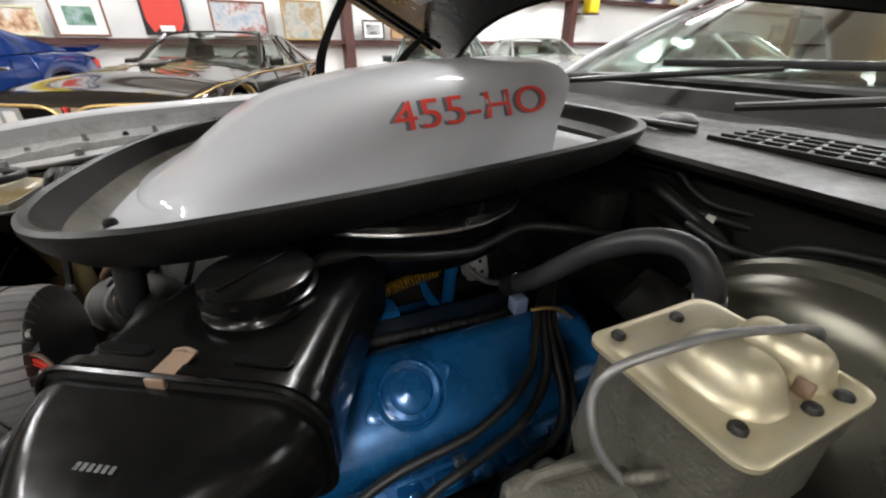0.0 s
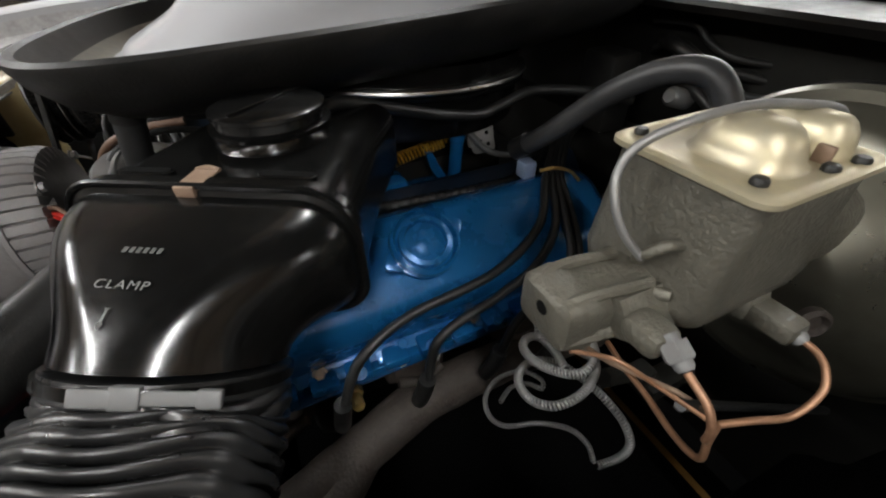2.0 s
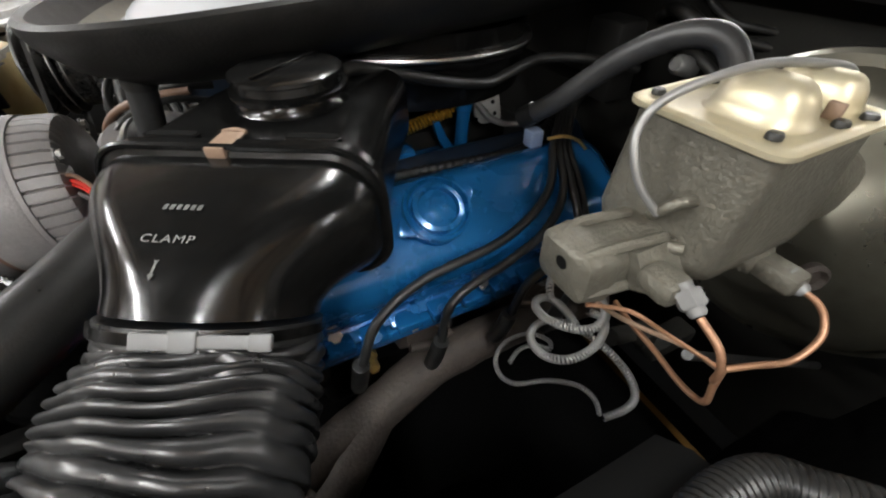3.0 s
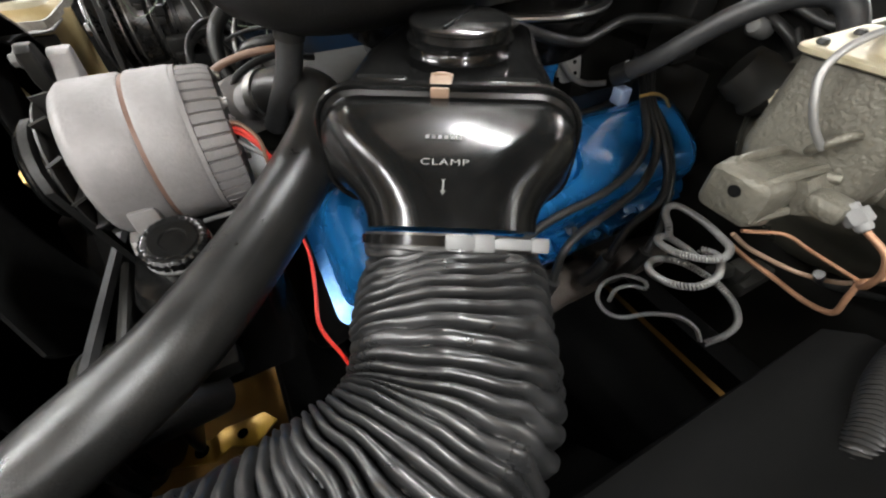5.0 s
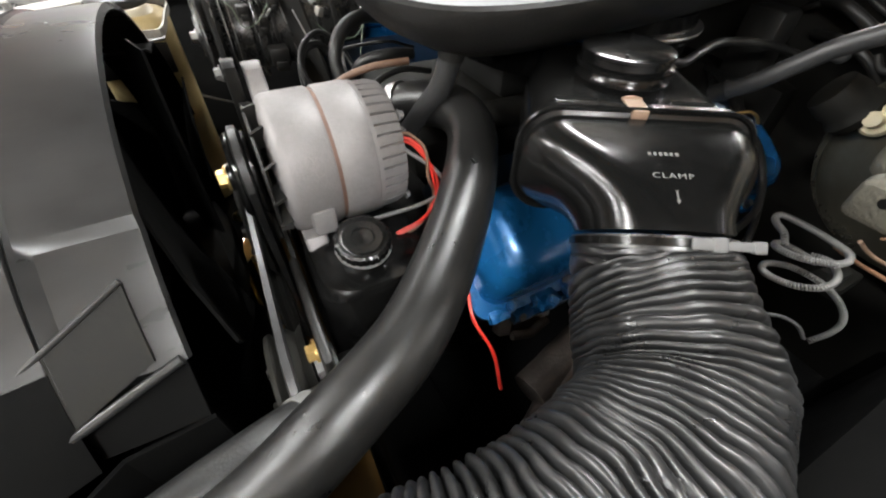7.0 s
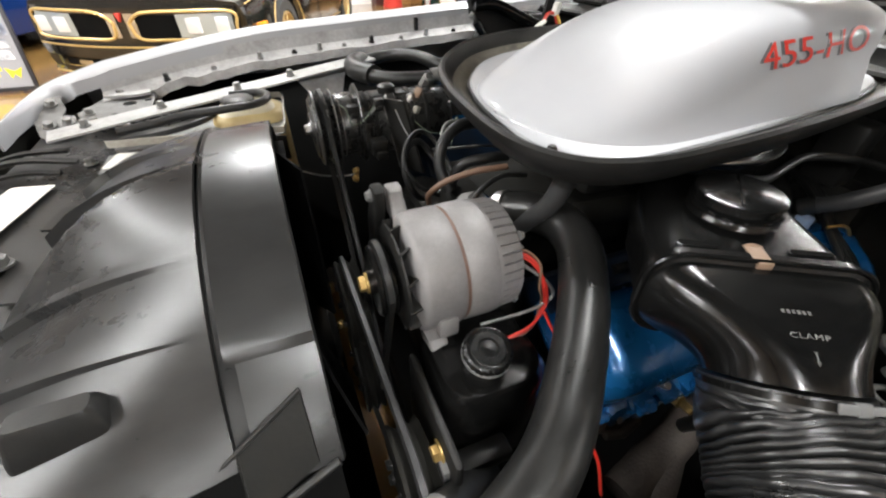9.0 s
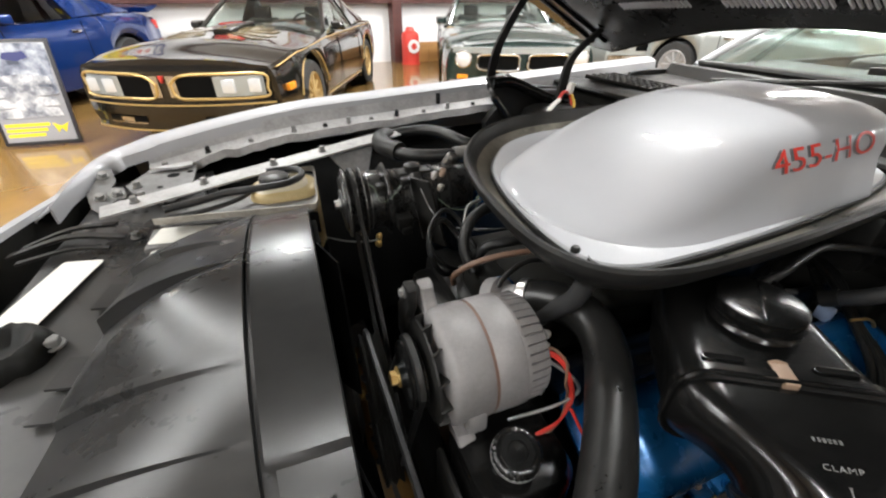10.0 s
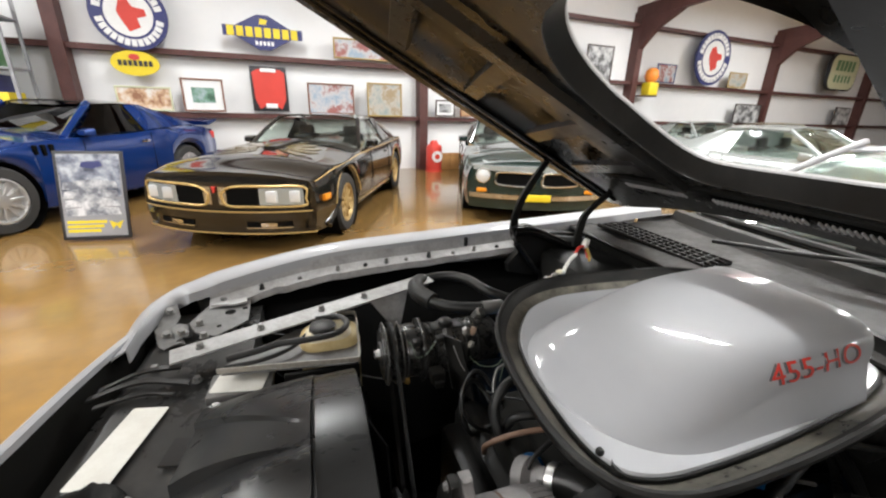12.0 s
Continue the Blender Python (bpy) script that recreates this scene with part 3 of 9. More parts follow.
part("screen_base_trim", tube([(1.09, CY - 0.73, 0.985), (0.985, CY - 0.4, 1.003), (0.945, CY, 1.008), (0.985, CY + 0.4, 1.003), (1.09, CY + 0.73, 0.985)], 0.012, 8), SATIN_BLACK, car, "black windscreen base moulding")
part("dashboard", box(1.12, 1.40, CY - 0.66, CY + 0.66, 0.78, 1.0, 0.05), SATIN_BLACK, car, "black dashboard behind the glass")
part("steering_wheel", tube([(1.5 + 0.07 * math.cos(a), 0.24 + 0.18 * math.sin(a), 0.95 + 0.17 * math.cos(a)) for a in [2 * math.pi * k / 20 for k in range(21)]], 0.012, 8, 2), SATIN_BLACK, car)
roof = []
for i in range(17):
    y = CY - 0.60 + 1.2 * i / 16
    b = abs(y - CY) / 0.6
    rows = [(1.66, 1.0, 1.285 - 0.03 * b ** 2), (1.75, 1.0, 1.30 - 0.03 * b ** 2), (2.1, 1.02, 1.30 - 0.04 * b ** 2), (2.5, 1.06, 1.27 - 0.05 * b ** 2), (3.1, 1.34, 1.0 - 0.03 * b ** 2), (3.66, 1.34, 0.96), (3.72, 1.34, 0.9), (3.75, 1.34, 0.5)]
    roof.append([(x, CY + (y - CY) * w, z) for x, w, z in rows])
part("roof_panel", sheet(roof, 0.01), SILVER, car, "silver roof and tail")
for sign in (1, -1):
    side = part("side_window", sheet([[(1.32 + 0.4 * f, CY + sign * (0.79 - 0.18 * f), 0.965 + 0.29 * f), (2.0 + 0.2 * f, CY + sign * (0.79 - 0.17 * f), 0.965 + 0.29 * f), (2.75 - 0.25 * f, CY + sign * (0.79 - 0.16 * f), 0.965 + 0.25 * f)] for f in (0, 0.5, 1)], 0.004), GLASS_DARK, car, "tinted side glass")
    side.visible_shadow = False
for sign in (1, -1):
    grid = []
    for x in [0.92 + 0.1 * i for i in range(29)]:
        grid.append([(x, CY + sign * 0.80, 0.96), (x, CY + sign * 0.89, 0.93), (x, CY + sign * 0.93, 0.75), (x, CY + sign * 0.90, 0.45), (x, CY + sign * 0.86, 0.22)])
    part("body_side", sheet(grid, 0.006), SILVER, car, "silver door and quarter panel")
part("seat", merge(box(1.75, 1.95, 0.0, 0.5, 0.35, 1.0, 0.06), box(1.75, 1.95, 0.72, 1.22, 0.35, 1.0, 0.06)), SATIN_BLACK, car, "black bucket seats")
part("floor_pan", box(0.53, 3.7, -0.2, 1.4, 0.2, 0.26), SHADE_BLACK, car)
for sign in (1, -1):
    for xw in (-0.28, 2.45):
        yw = CY + sign * 0.77
        wheel = part("wheel", revolve([(0.0, -0.09), (0.2, -0.09), (0.2, -0.1), (0.31, -0.11), (0.335, -0.08), (0.335, 0.08), (0.31, 0.11), (0.2, 0.1), (0.19, 0.06), (0.0, 0.05)], (xw, yw, 0.335), (0, sign, 0), 40), TYRE, car, "black tyre on a silver wheel")
        part("rim", revolve([(0.19, 0.062), (0.18, 0.09), (0.15, 0.07), (0.05, 0.08), (0.0, 0.085)], (xw, yw, 0.335), (0, sign, 0), 30), ALUMINIUM, wheel)

# ---- hood, raised, hinged at the rear ----
HOOD_SLOPE = 0.544
hood_n = Vector((HOOD_SLOPE, 0, 1)).normalized()


def hood_at(x, y, lift=0.0):
    b = (y - CY) / 0.77
    return Vector((x, y, 1.022 + HOOD_SLOPE * (0.67 - x) + 0.03 * (1 - b * b))) + hood_n * lift


HX, HY = 0.072, 0.566      # middle of the opening for the scoop


def hood_hole(a):
    """Outline of the opening for the scoop, by angle: (x, y)."""
    c, s = math.cos(a), math.sin(a)
    e = 2.2 if c < 0 else 2.2 + 3.0 * min(1.0, c * 2.5)
    r = (abs(c) ** e + abs(s) ** e) ** (-1 / e)
    return HX + 0.231 * r * c, HY + 0.199 * r * s * (1 + 0.08 * min(0.0, c))


def hood_hole_low(a):
    """The inner frame's wider opening."""
    x, y = hood_hole(a)
    k = 1.06 + 0.22 * max(0.0, -math.sin(a)) ** 1.5
    return HX + (x - HX) * (1.06 + 0.06 * max(0.0, -math.sin(a))), HY + (y - HY) * k


def hood_edge(a):
    c, s = math.cos(a), math.sin(a)
    e = 14
    r = (abs(c) ** e + abs(s) ** e) ** (-1 / e)
    x = -0.295 + 0.77 * r * c
    y = 0.79 * r * s
    if c > 0:
        x += 0.137 * (abs(y) / 0.62) ** 1.65 * max(0.0, min(1.0, (x + 0.295) / 0.77)) ** 3
    y *= 1 - 0.16 * max(0.0, (-0.6 - x)) / 0.5
    return x, CY + y


def hood_sheet(lift, inset, hole_scale, steps, shape=None):
    grid = []
    n = 96
    for i in range(n + 1):
        a = 2 * math.pi * i / n
        hx, hy = hood_hole(a) if hole_scale == 1.0 else hood_hole_low(a)
        ex, ey = hood_edge(a)
        ex, ey = -0.295 + (ex + 0.295) * inset, CY + (ey - CY) * inset
        grid.append([hood_at(hx + (ex - hx) * f, hy + (ey - hy) * f, lift + (shape(hx + (ex - hx) * f, hy + (ey - hy) * f, f) if shape else 0)) for f in steps])
    return grid


hood = part("hood", sheet(hood_sheet(0.03, 1.0, 1.0, [0, 0.02, 0.1, 0.25, 0.4, 0.55, 0.7, 0.85, 0.97, 1.0]), 0.003), SILVER, car, "raised silver hood, black on its underside")


def frame_shape(x, y, f):
    """Pressed ribs of the inner frame: recessed bays between raised ribs."""
    d = 0.0
    for cx, cy, wx, wy in ((-0.45, CY + 0.36, 0.34, 0.16), (-0.45, CY - 0.36, 0.34, 0.16), (0.15, CY + 0.50, 0.17, 0.12), (0.15, CY - 0.50, 0.17, 0.12), (-0.55, CY, 0.2, 0.14), (0.36, CY, 0.03, 0.15)):
        e = max(abs(x - cx) / wx, abs(y - cy) / wy)
        d = max(d, min(1.0, max(0.0, (1.15 - e) / 0.2)))
    return 0.034 * d


frame_steps = [0, 0.015, 0.05, 0.1, 0.16, 0.22, 0.28, 0.34, 0.40, 0.46, 0.52, 0.58, 0.64, 0.70, 0.76, 0.82, 0.88, 0.93, 0.965, 0.99, 1.0]
part("hood_inner_frame", sheet(hood_sheet(-0.012, 0.985, 1.09, frame_steps, frame_shape), 0.003), HOOD_BLACK, hood, "black pressed steel hood frame")
n = 96
part("hood_hole_edge", loft([[hood_at(*hood_hole(2 * math.pi * k / n), lift) for k in range(n)] for lift in (0.034, 0.029, 0.0265)], False), SILVER_EDGE, hood, "bare silver edge of the scoop opening")
part("hood_hole_lining", loft([[hood_at(*hood_hole(2 * math.pi * k / n), 0.026) for k in range(n)], [hood_at(*hood_hole_low(2 * math.pi * k / n), -0.012) for k in range(n)]], False), SATIN_BLACK, hood)
part("hood_outer_edge", loft([[hood_at(*hood_edge(2 * math.pi * k / n), lift) for k in range(n)] for lift in (0.03, 0.0, -0.011)], False), SATIN_BLACK, hood)
# louvred vents near the rear edge; pale bars paint the light through their slots
for y0, y1 in ((0.83, 1.03), (0.565, 0.757), (0.36, 0.55), (0.10, 0.30)):
    vent = part("vent_opening", loft([[hood_at(x, y, l) for x, y in ((0.372, y0), (0.416, y0), (0.416, y1), (0.372, y1))] for l in (-0.0145, -0.0125)]), SHADE_BLACK, hood, "vent drawn as a black plate")
    k = int((y1 - y0) / 0.0105)
    for i in range(k):
        y = y0 + (y1 - y0) * (i + 0.5) / k
        part("vent_slot_light", loft([[hood_at(x, yy, l) for x, yy in ((0.384, y - 0.0014), (0.406, y - 0.0014), (0.406, y + 0.0016), (0.384, y + 0.0016))] for l in (-0.019, -0.013)]), SILVER_EDGE, vent)
# ridges pressed along the side rail
for off in (0.70, 0.64):
    part("frame_ridge", loft(tube_rings([hood_at(x, CY + off - 0.10 * max(0, -0.5 - x), -0.016) for x in [0.55 - 0.06 * i for i in range(24)]], 0.008, 8)), GLOSS_BLACK, hood)
    part("frame_ridge", loft(tube_rings([hood_at(x, CY - off + 0.10 * max(0, -0.5 - x), -0.016) for x in [0.55 - 0.06 * i for i in range(24)]], 0.008, 8)), GLOSS_BLACK, hood)
def hood_rail(x0, y0, x1, y1, half, depth, name, mat):
    """A pressed rail on the hood's underside between two plan points."""
    d = Vector((x1 - x0, y1 - y0, 0)).normalized()
    s = Vector((-d.y, d.x, 0))
    rows = []
    for i in range(13):
        f = i / 12
        x, y = x0 + (x1 - x0) * f, y0 + (y1 - y0) * f
        rows.append([hood_at(x + s.x * k * half, y + s.y * k * half, l) for k, l in ((-1.3, -0.011), (-1.0, -0.012 - depth), (1.0, -0.012 - depth), (1.3, -0.011))])
    return part(name, loft(rows), mat, hood, angle=25)


for sign in (1, -1):
    hood_rail(-0.36, HY + sign * 0.285, 0.34, HY + sign * 0.235, 0.022, 0.020, "frame_rail", HOOD_BLACK)
    for x in (-0.30, -0.10, 0.10, 0.27):
        hood_rail(x, HY + sign * 0.29, x + 0.05, HY + sign * 0.60, 0.020, 0.012, "frame_strut", HOOD_BLACK)
    hood_rail(-0.36, HY + sign * 0.285, -0.85, HY + sign * 0.10, 0.03, 0.016, "frame_rail", HOOD_BLACK)
hood_rail(0.34, HY - 0.50, 0.34, HY + 0.50, 0.010, 0.008, "frame_lip", LINER_BLACK)

for sign in (1, -1):
    yb = CY + sign * 0.775
    hinge = part("hood_hinge", merge(
        loft([[(0.20, yb, 0.83), (0.23, yb, 0.955), (0.30, yb, 0.95), (0.47, yb - sign * 0.02, 0.935), (0.49, yb, 0.85)], [(0.20, yb - sign * 0.03, 0.83), (0.23, yb - sign * 0.03, 0.955), (0.30, yb - sign * 0.03, 0.95), (0.47, yb - sign * 0.05, 0.935), (0.49, yb - sign * 0.03, 0.85)]]),
        tube([(0.22, yb - sign * 0.035, 0.935), (0.33, yb - sign * 0.06, 0.925), (0.44, yb - sign * 0.13, 0.93)], 0.016, 10)), SATIN_BLACK, car, "black hood hinge box with arms")
    if sign > 0:
        plate = [[(x, y, z) for x, z in ((0.165, 0.985), (0.232, 0.995), (0.30, 0.965), (0.425, 0.895), (0.465, 0.825), (0.38, 0.81), (0.255, 0.80), (0.165, 0.82), (0.16, 0.85), (0.205, 0.90))] for y in (1.318, 1.29)]
        part("hinge_plate", loft(plate), SATIN_BLACK, hinge)
        part("hinge_link", tube([(0.175, 1.285, 0.972), (0.24, 1.28, 0.972), (0.33, 1.265, 0.935), (0.43, 1.24, 0.89)], 0.017, 12), GLOSS_BLACK, hinge)
        part("hinge_link", tube([(0.185, 1.285, 0.93), (0.22, 1.275, 0.88), (0.265, 1.26, 0.82)], 0.013, 12), GLOSS_BLACK, hinge)
        bolt("hinge_bolt", (0.335, 1.288, 0.885), (0, -1, 0.2), 0.008, 0.01, DULL_STEEL, hinge)
    arm_a = [(0.19, 0.06, 0.94), (0.185, 0.06, 1.0), (0.20, 0.065, 1.07), (0.235, 0.07, 1.14), (0.28, 0.08, 1.215)]
    arm_b = [(0.385, 0.155, 0.925), (0.388, 0.16, 0.98), (0.40, 0.165, 1.04), (0.45, 0.17, 1.09), (0.50, 0.17, 1.125)]
    for pts in (arm_a, arm_b):
        part("hinge_arm", loft([[p + Vector((dx, sign * dy, 0)) for dx, dy in ((-0.013, -0.006), (0.013, -0.006), (0.013, 0.006), (-0.013, 0.006))] for p in smooth_path([(x, yb - sign * d, z) for x, d, z in pts], 5)]), SATIN_BLACK, hinge)
    part("hinge_pivot", revolve([(0.012, 0), (0.014, 0.004), (0.014, 0.02), (0.008, 0.026)], (0.19, yb - sign * 0.05, 0.945), (0, -sign, 0), 14), DULL_STEEL, hinge)

# ---- engine block and the dark deep of the bay ----
engine = thing("engine", "blue painted engine with accessories deep in the bay", "engine", (0.1, CY, 0.3))
part("engine_block", merge(box(-0.16, 0.44, CY - 0.17, CY + 0.17, 0.32, 0.70, 0.03), box(-0.22, -0.14, CY - 0.20, CY + 0.20, 0.40, 0.74, 0.03)), SATIN_BLACK, engine, "dark engine block")
part("oil_pan", box(-0.1, 0.4, CY - 0.14, CY + 0.14, 0.18, 0.32, 0.03), SATIN_BLACK, engine)
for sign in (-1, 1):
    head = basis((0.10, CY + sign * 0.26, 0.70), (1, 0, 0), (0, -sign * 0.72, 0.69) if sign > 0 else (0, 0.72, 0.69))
    part("cylinder_head", box(-0.26, 0.26, -0.07, 0.09, -0.06, 0.045, 0.01, head), ENGINE_SHADED, engine, "blue cylinder head")
# manifold colour is black in place of the shade it lies in
part("intake_manifold", merge(box(-0.16, 0.30, CY - 0.15, CY + 0.15, 0.72, 0.785, 0.025), box(-0.19, -0.13, CY - 0.09, CY + 0.06, 0.735, 0.80, 0.02), tube([(-0.10, CY - 0.10, 0.77), (0.0, CY - 0.13, 0.79), (0.1, CY - 0.13, 0.78)], 0.022, 12)), LINER_BLACK, engine, "intake manifold, coloured black for the shade under the tray")
part("carburettor", merge(box(0.02, 0.25, CY - 0.08, CY + 0.08, 0.785, 0.85, 0.012), revolve([(0.07, 0), (0.075, 0.04)], (0.13, CY, 0.85), (0, 0, 1), 24)), SATIN_BLACK, engine)
lk = basis((0.232, 0.412, 0.817), (1, -0.25, 0.1), (0, 0.25, 1))
part("carburettor_linkage", merge(extrude_poly(rounded_rect(0, 0, 0.016, 0.022, 0.007, 3), 0.003, lk, 0.0006), box(-0.020, -0.014, -0.012, 0.02, -0.006, 0.004, 0.001, lk)), DULL_STEEL, engine, "pale metal throttle linkage")
for a, b in ((-0.005, 0.010), (0.006, 0.004), (-0.004, -0.006), (0.007, -0.011)):
    part("linkage_hole", revolve([(0, 0), (0.0028, 0), (0.0028, 0.0006), (0, 0.0006)], lk @ Vector((a, b, 0.0032)), lk.to_3x3() @ Vector((0, 0, 1)), 12), SHADE_BLACK, engine)
part("pale_pipe", tube([(0.207, 0.408, 0.832), (0.214, 0.402, 0.822), (0.228, 0.397, 0.806), (0.246, 0.388, 0.798), (0.268, 0.372, 0.800)], 0.0042, 12), PALE_PLASTIC, engine, "pale grey metal pipe")
part("blue_bracket", merge(revolve([(0.0, 0.0), (0.009, 0.0), (0.009, 0.055), (0.0105, 0.056), (0.0105, 0.064), (0.006, 0.066), (0.0, 0.060)], (0.186, 0.405, 0.765), (0.10, 0.02, 1), 20), loft([[(x, y, z) for y in (0.398, 0.408) for x in ((xa, xb) if y < 0.4 else (xb, xa))] for xa, xb, z in ((0.145, 0.153, 0.815), (0.150, 0.162, 0.795), (0.166, 0.180, 0.765))]), box(0.05, 0.19, 0.38, 0.43, 0.752, 0.768, 0.004), box(0.05, 0.115, 0.385, 0.425, 0.768, 0.792, 0.006)), ENGINE_BLUE, engine, "blue cast bracket beside the spring")
part("return_spring", loft(tube_rings(coil_path([(0.098, 0.413, 0.806), (0.135, 0.412, 0.814), (0.176, 0.410, 0.822)], 0.0070, 17, 10), 0.0016, 6)), SPRING_GOLD, engine, "yellow coil spring")
part("spring_hook", tube([(0.176, 0.410, 0.822), (0.184, 0.409, 0.828), (0.196, 0.409, 0.832), (0.205, 0.409, 0.828)], 0.0014, 6), SPRING_GOLD, engine)

# ---- driver's valve cover with its filler cap ----
vcm = basis((0.085, 0.285, 0.745), (1, 0, 0), (0, 0.83, 0.56))


def valve_cover(m, name, label):
    ob = thing(name, label, "valve cover", m @ Vector((0, 0, -0.03)))
    rings = []
    for h, hx, hy, r in ((-0.036, 0.262, 0.078, 0.02), (-0.030, 0.262, 0.078, 0.02), (-0.029, 0.25, 0.066, 0.025), (0.0, 0.245, 0.062, 0.03), (0.024, 0.24, 0.057, 0.032), (0.036, 0.232, 0.047, 0.03), (0.041, 0.218, 0.036, 0.028)):
        rings.append([m @ Vector((x, y, h)) for x, y in rounded_rect(0, 0, hx, hy, r, 6)])
    body = part("cover", loft(rings), ENGINE_BLUE, ob)
    for i in range(6):
        x = -0.22 + 0.088 * i
        bolt("cover_bolt", m @ Vector((x, -0.072, -0.030)), m.to_3x3() @ Vector((0, 0, 1)), 0.006, 0.01, STEEL if i % 2 else ENGINE_BLUE, ob)
    for i in range(9):
        x = -0.235 + 0.058 * i
        part("flange_pad", box(x - 0.013, x + 0.013, -0.084, -0.070, -0.040, -0.0275, 0.002, m), ENGINE_BLUE, ob)
    return ob


vc = valve_cover(vcm, "valve_cover", "glossy blue valve cover with a round twist cap")
cap_at = vcm @ Vector((-0.005, 0.004, 0.041))
cap_n = vcm.to_3x3() @ Vector((0, 0, 1))
filler = part("filler_neck", revolve([(0.034, -0.004), (0.031, 0.004), (0.029, 0.012), (0.0, 0.012)], cap_at, cap_n, 32), ENGINE_BLUE, vc)
capo = part("oil_cap", revolve([(0.0, 0.010), (0.033, 0.010), (0.0345, 0.013), (0.034, 0.022), (0.031, 0.024), (0.029, 0.018), (0.0265, 0.0175), (0.0255, 0.023), (0.021, 0.0245), (0.0195, 0.019), (0.010, 0.019), (0.006, 0.021), (0, 0.021)], cap_at, cap_n, 40), ENGINE_BLUE, vc, "blue twist-on oil filler cap")
for a in (15, 195):
    w = axis_matrix(cap_at, cap_n) @ pose(0, 0, 0, 0, 0, a)
    part("cap_ear", extrude_poly([(0.030, -0.013), (0.040, -0.008), (0.046, -0.002), (0.046, 0.003), (0.038, 0.009), (0.030, 0.012)], 0.005, w @ pose(0, 0, 0.011), 0.001), ENGINE_BLUE, capo)
far = valve_cover(basis((0.085, CY * 2 - 0.285, 0.745), (1, 0, 0), (0, -0.83, 0.56)) @ pose(0, 0, 0, 0, 0, 0), "valve_cover", "blue valve cover on the far cylinder bank")

# ---- exhaust manifold below the cover ----
ex = thing("exhaust_manifold", "rusty brown cast exhaust manifold bolted under the valve cover", "manifold", (0.1, 0.19, 0.64))
part("log", loft(tube_rings(smooth_path([(-0.12, 0.185, 0.555), (-0.03, 0.205, 0.575), (0.05, 0.222, 0.592), (0.14, 0.228, 0.592), (0.24, 0.232, 0.58), (0.34, 0.24, 0.55)], 8), 0.027, 16, lambda s, a: 0.027 + 0.0018 * noise.noise((s * 40, math.cos(a), math.sin(a))))), RUST, ex)
for x in (0.056, 0.205, -0.10):
    f = part("port_flange", loft([[(x + a, 0.247 + k * 0.010, 0.637 + b - k * 0.006) for a, b in rounded_rect(0, 0, hx, hz, 0.009, 4)] for k, hx, hz in ((1.5, 0.036, 0.030), (0.2, 0.036, 0.030), (-0.2, 0.033, 0.027), (-0.9, 0.028, 0.024))]), RUST, ex, "brown scaled cast flange")
    part("cast_rib", loft(tube_rings([Vector((x - 0.026, 0.235, 0.624)), Vector((x, 0.230, 0.618)), Vector((x + 0.028, 0.235, 0.626))], 0.006, 10)), RUST, f)
    for dx, dz in ((-0.0195, 0.018), (0.018, 0.006)):
        head_at = Vector((x + dx, 0.2385, 0.641 + dz))
        part("washer", revolve([(0, 0), (0.0095, 0), (0.0095, 0.0018), (0, 0.002)], head_at, (0, -0.85, 0.5), 20), DUSTY_STEEL, f)
        bolt("flange_bolt", head_at, (0, -0.85, 0.5), 0.0058, 0.009, DUSTY_STEEL, f)
for i, x in enumerate((-0.085, -0.045, -0.01, 0.03, 0.07, 0.11, 0.15, 0.19)):
    part("head_pad", box(x - 0.014, x + 0.014, 0.222, 0.250, 0.668 + 0.002 * (i % 2), 0.682, 0.003), ENGINE_BLUE, ex, "blue cast pad on the head")
    if i % 2 == 0:
        bolt("head_bolt", (x, 0.226, 0.681), (0, -0.6, 0.8), 0.0055, 0.008, ENGINE_BLUE, ex)
part("head_ledge", box(-0.13, 0.25, 0.232, 0.252, 0.650, 0.668, 0.003), ENGINE_BLUE, ex, "blue lower edge of the cylinder head")
part("spark_plug", revolve([(0.009, 0), (0.009, 0.012), (0.006, 0.014), (0.006, 0.03), (0, 0.031)], (-0.02, 0.236, 0.648), (0, -0.9, 0.2), 6), BRASS, ex)
part("downpipe", tube([(-0.03, 0.205, 0.575), (-0.08, 0.17, 0.55), (-0.14, 0.14, 0.50), (-0.2, 0.12, 0.42)], 0.026, 14), RUST, ex)

# ---- air cleaner, its tray and the shaker scoop ----
scoop = thing("shaker_scoop", "silver shaker scoop in a black rubber-edged tray", "hood scoop", (0.12, CY, 0.86))


def tray_z(x):
    return 0.957 + 0.034 * (x + 0.2) / 0.7


TRAY_EDGE = smooth_path([(x, y, 0) for x, y in ((-0.201, 0.53), (-0.203, 0.46), (-0.193, 0.398), (-0.162, 0.348), (-0.105, 0.320), (-0.03, 0.312), (0.10, 0.312), (0.25, 0.322), (0.38, 0.342), (0.455, 0.375), (0.492, 0.44), (0.50, 0.55), (0.495, 0.68), (0.47, 0.78), (0.40, 0.845), (0.28, 0.872), (0.15, 0.892), (0.05, 0.895), (-0.045, 0.862), (-0.11, 0.802), (-0.162, 0.72), (-0.19, 0.62), (-0.201, 0.53))], 5)[:-1]


def tray_ring(inset, dz):
    ring, n = [], len(TRAY_EDGE)
    for i, p in enumerate(TRAY_EDGE):
        t = (TRAY_EDGE[(i + 2) % n] - TRAY_EDGE[i - 2]).normalized()
        q = p + Vector((-t.y, t.x, 0)) * inset if inset < 0.12 else p.lerp(Vector((0.15, 0.6, 0)), inset / 0.3)
        ring.append((q.x, q.y, tray_z(q.x) + dz))
    return ring


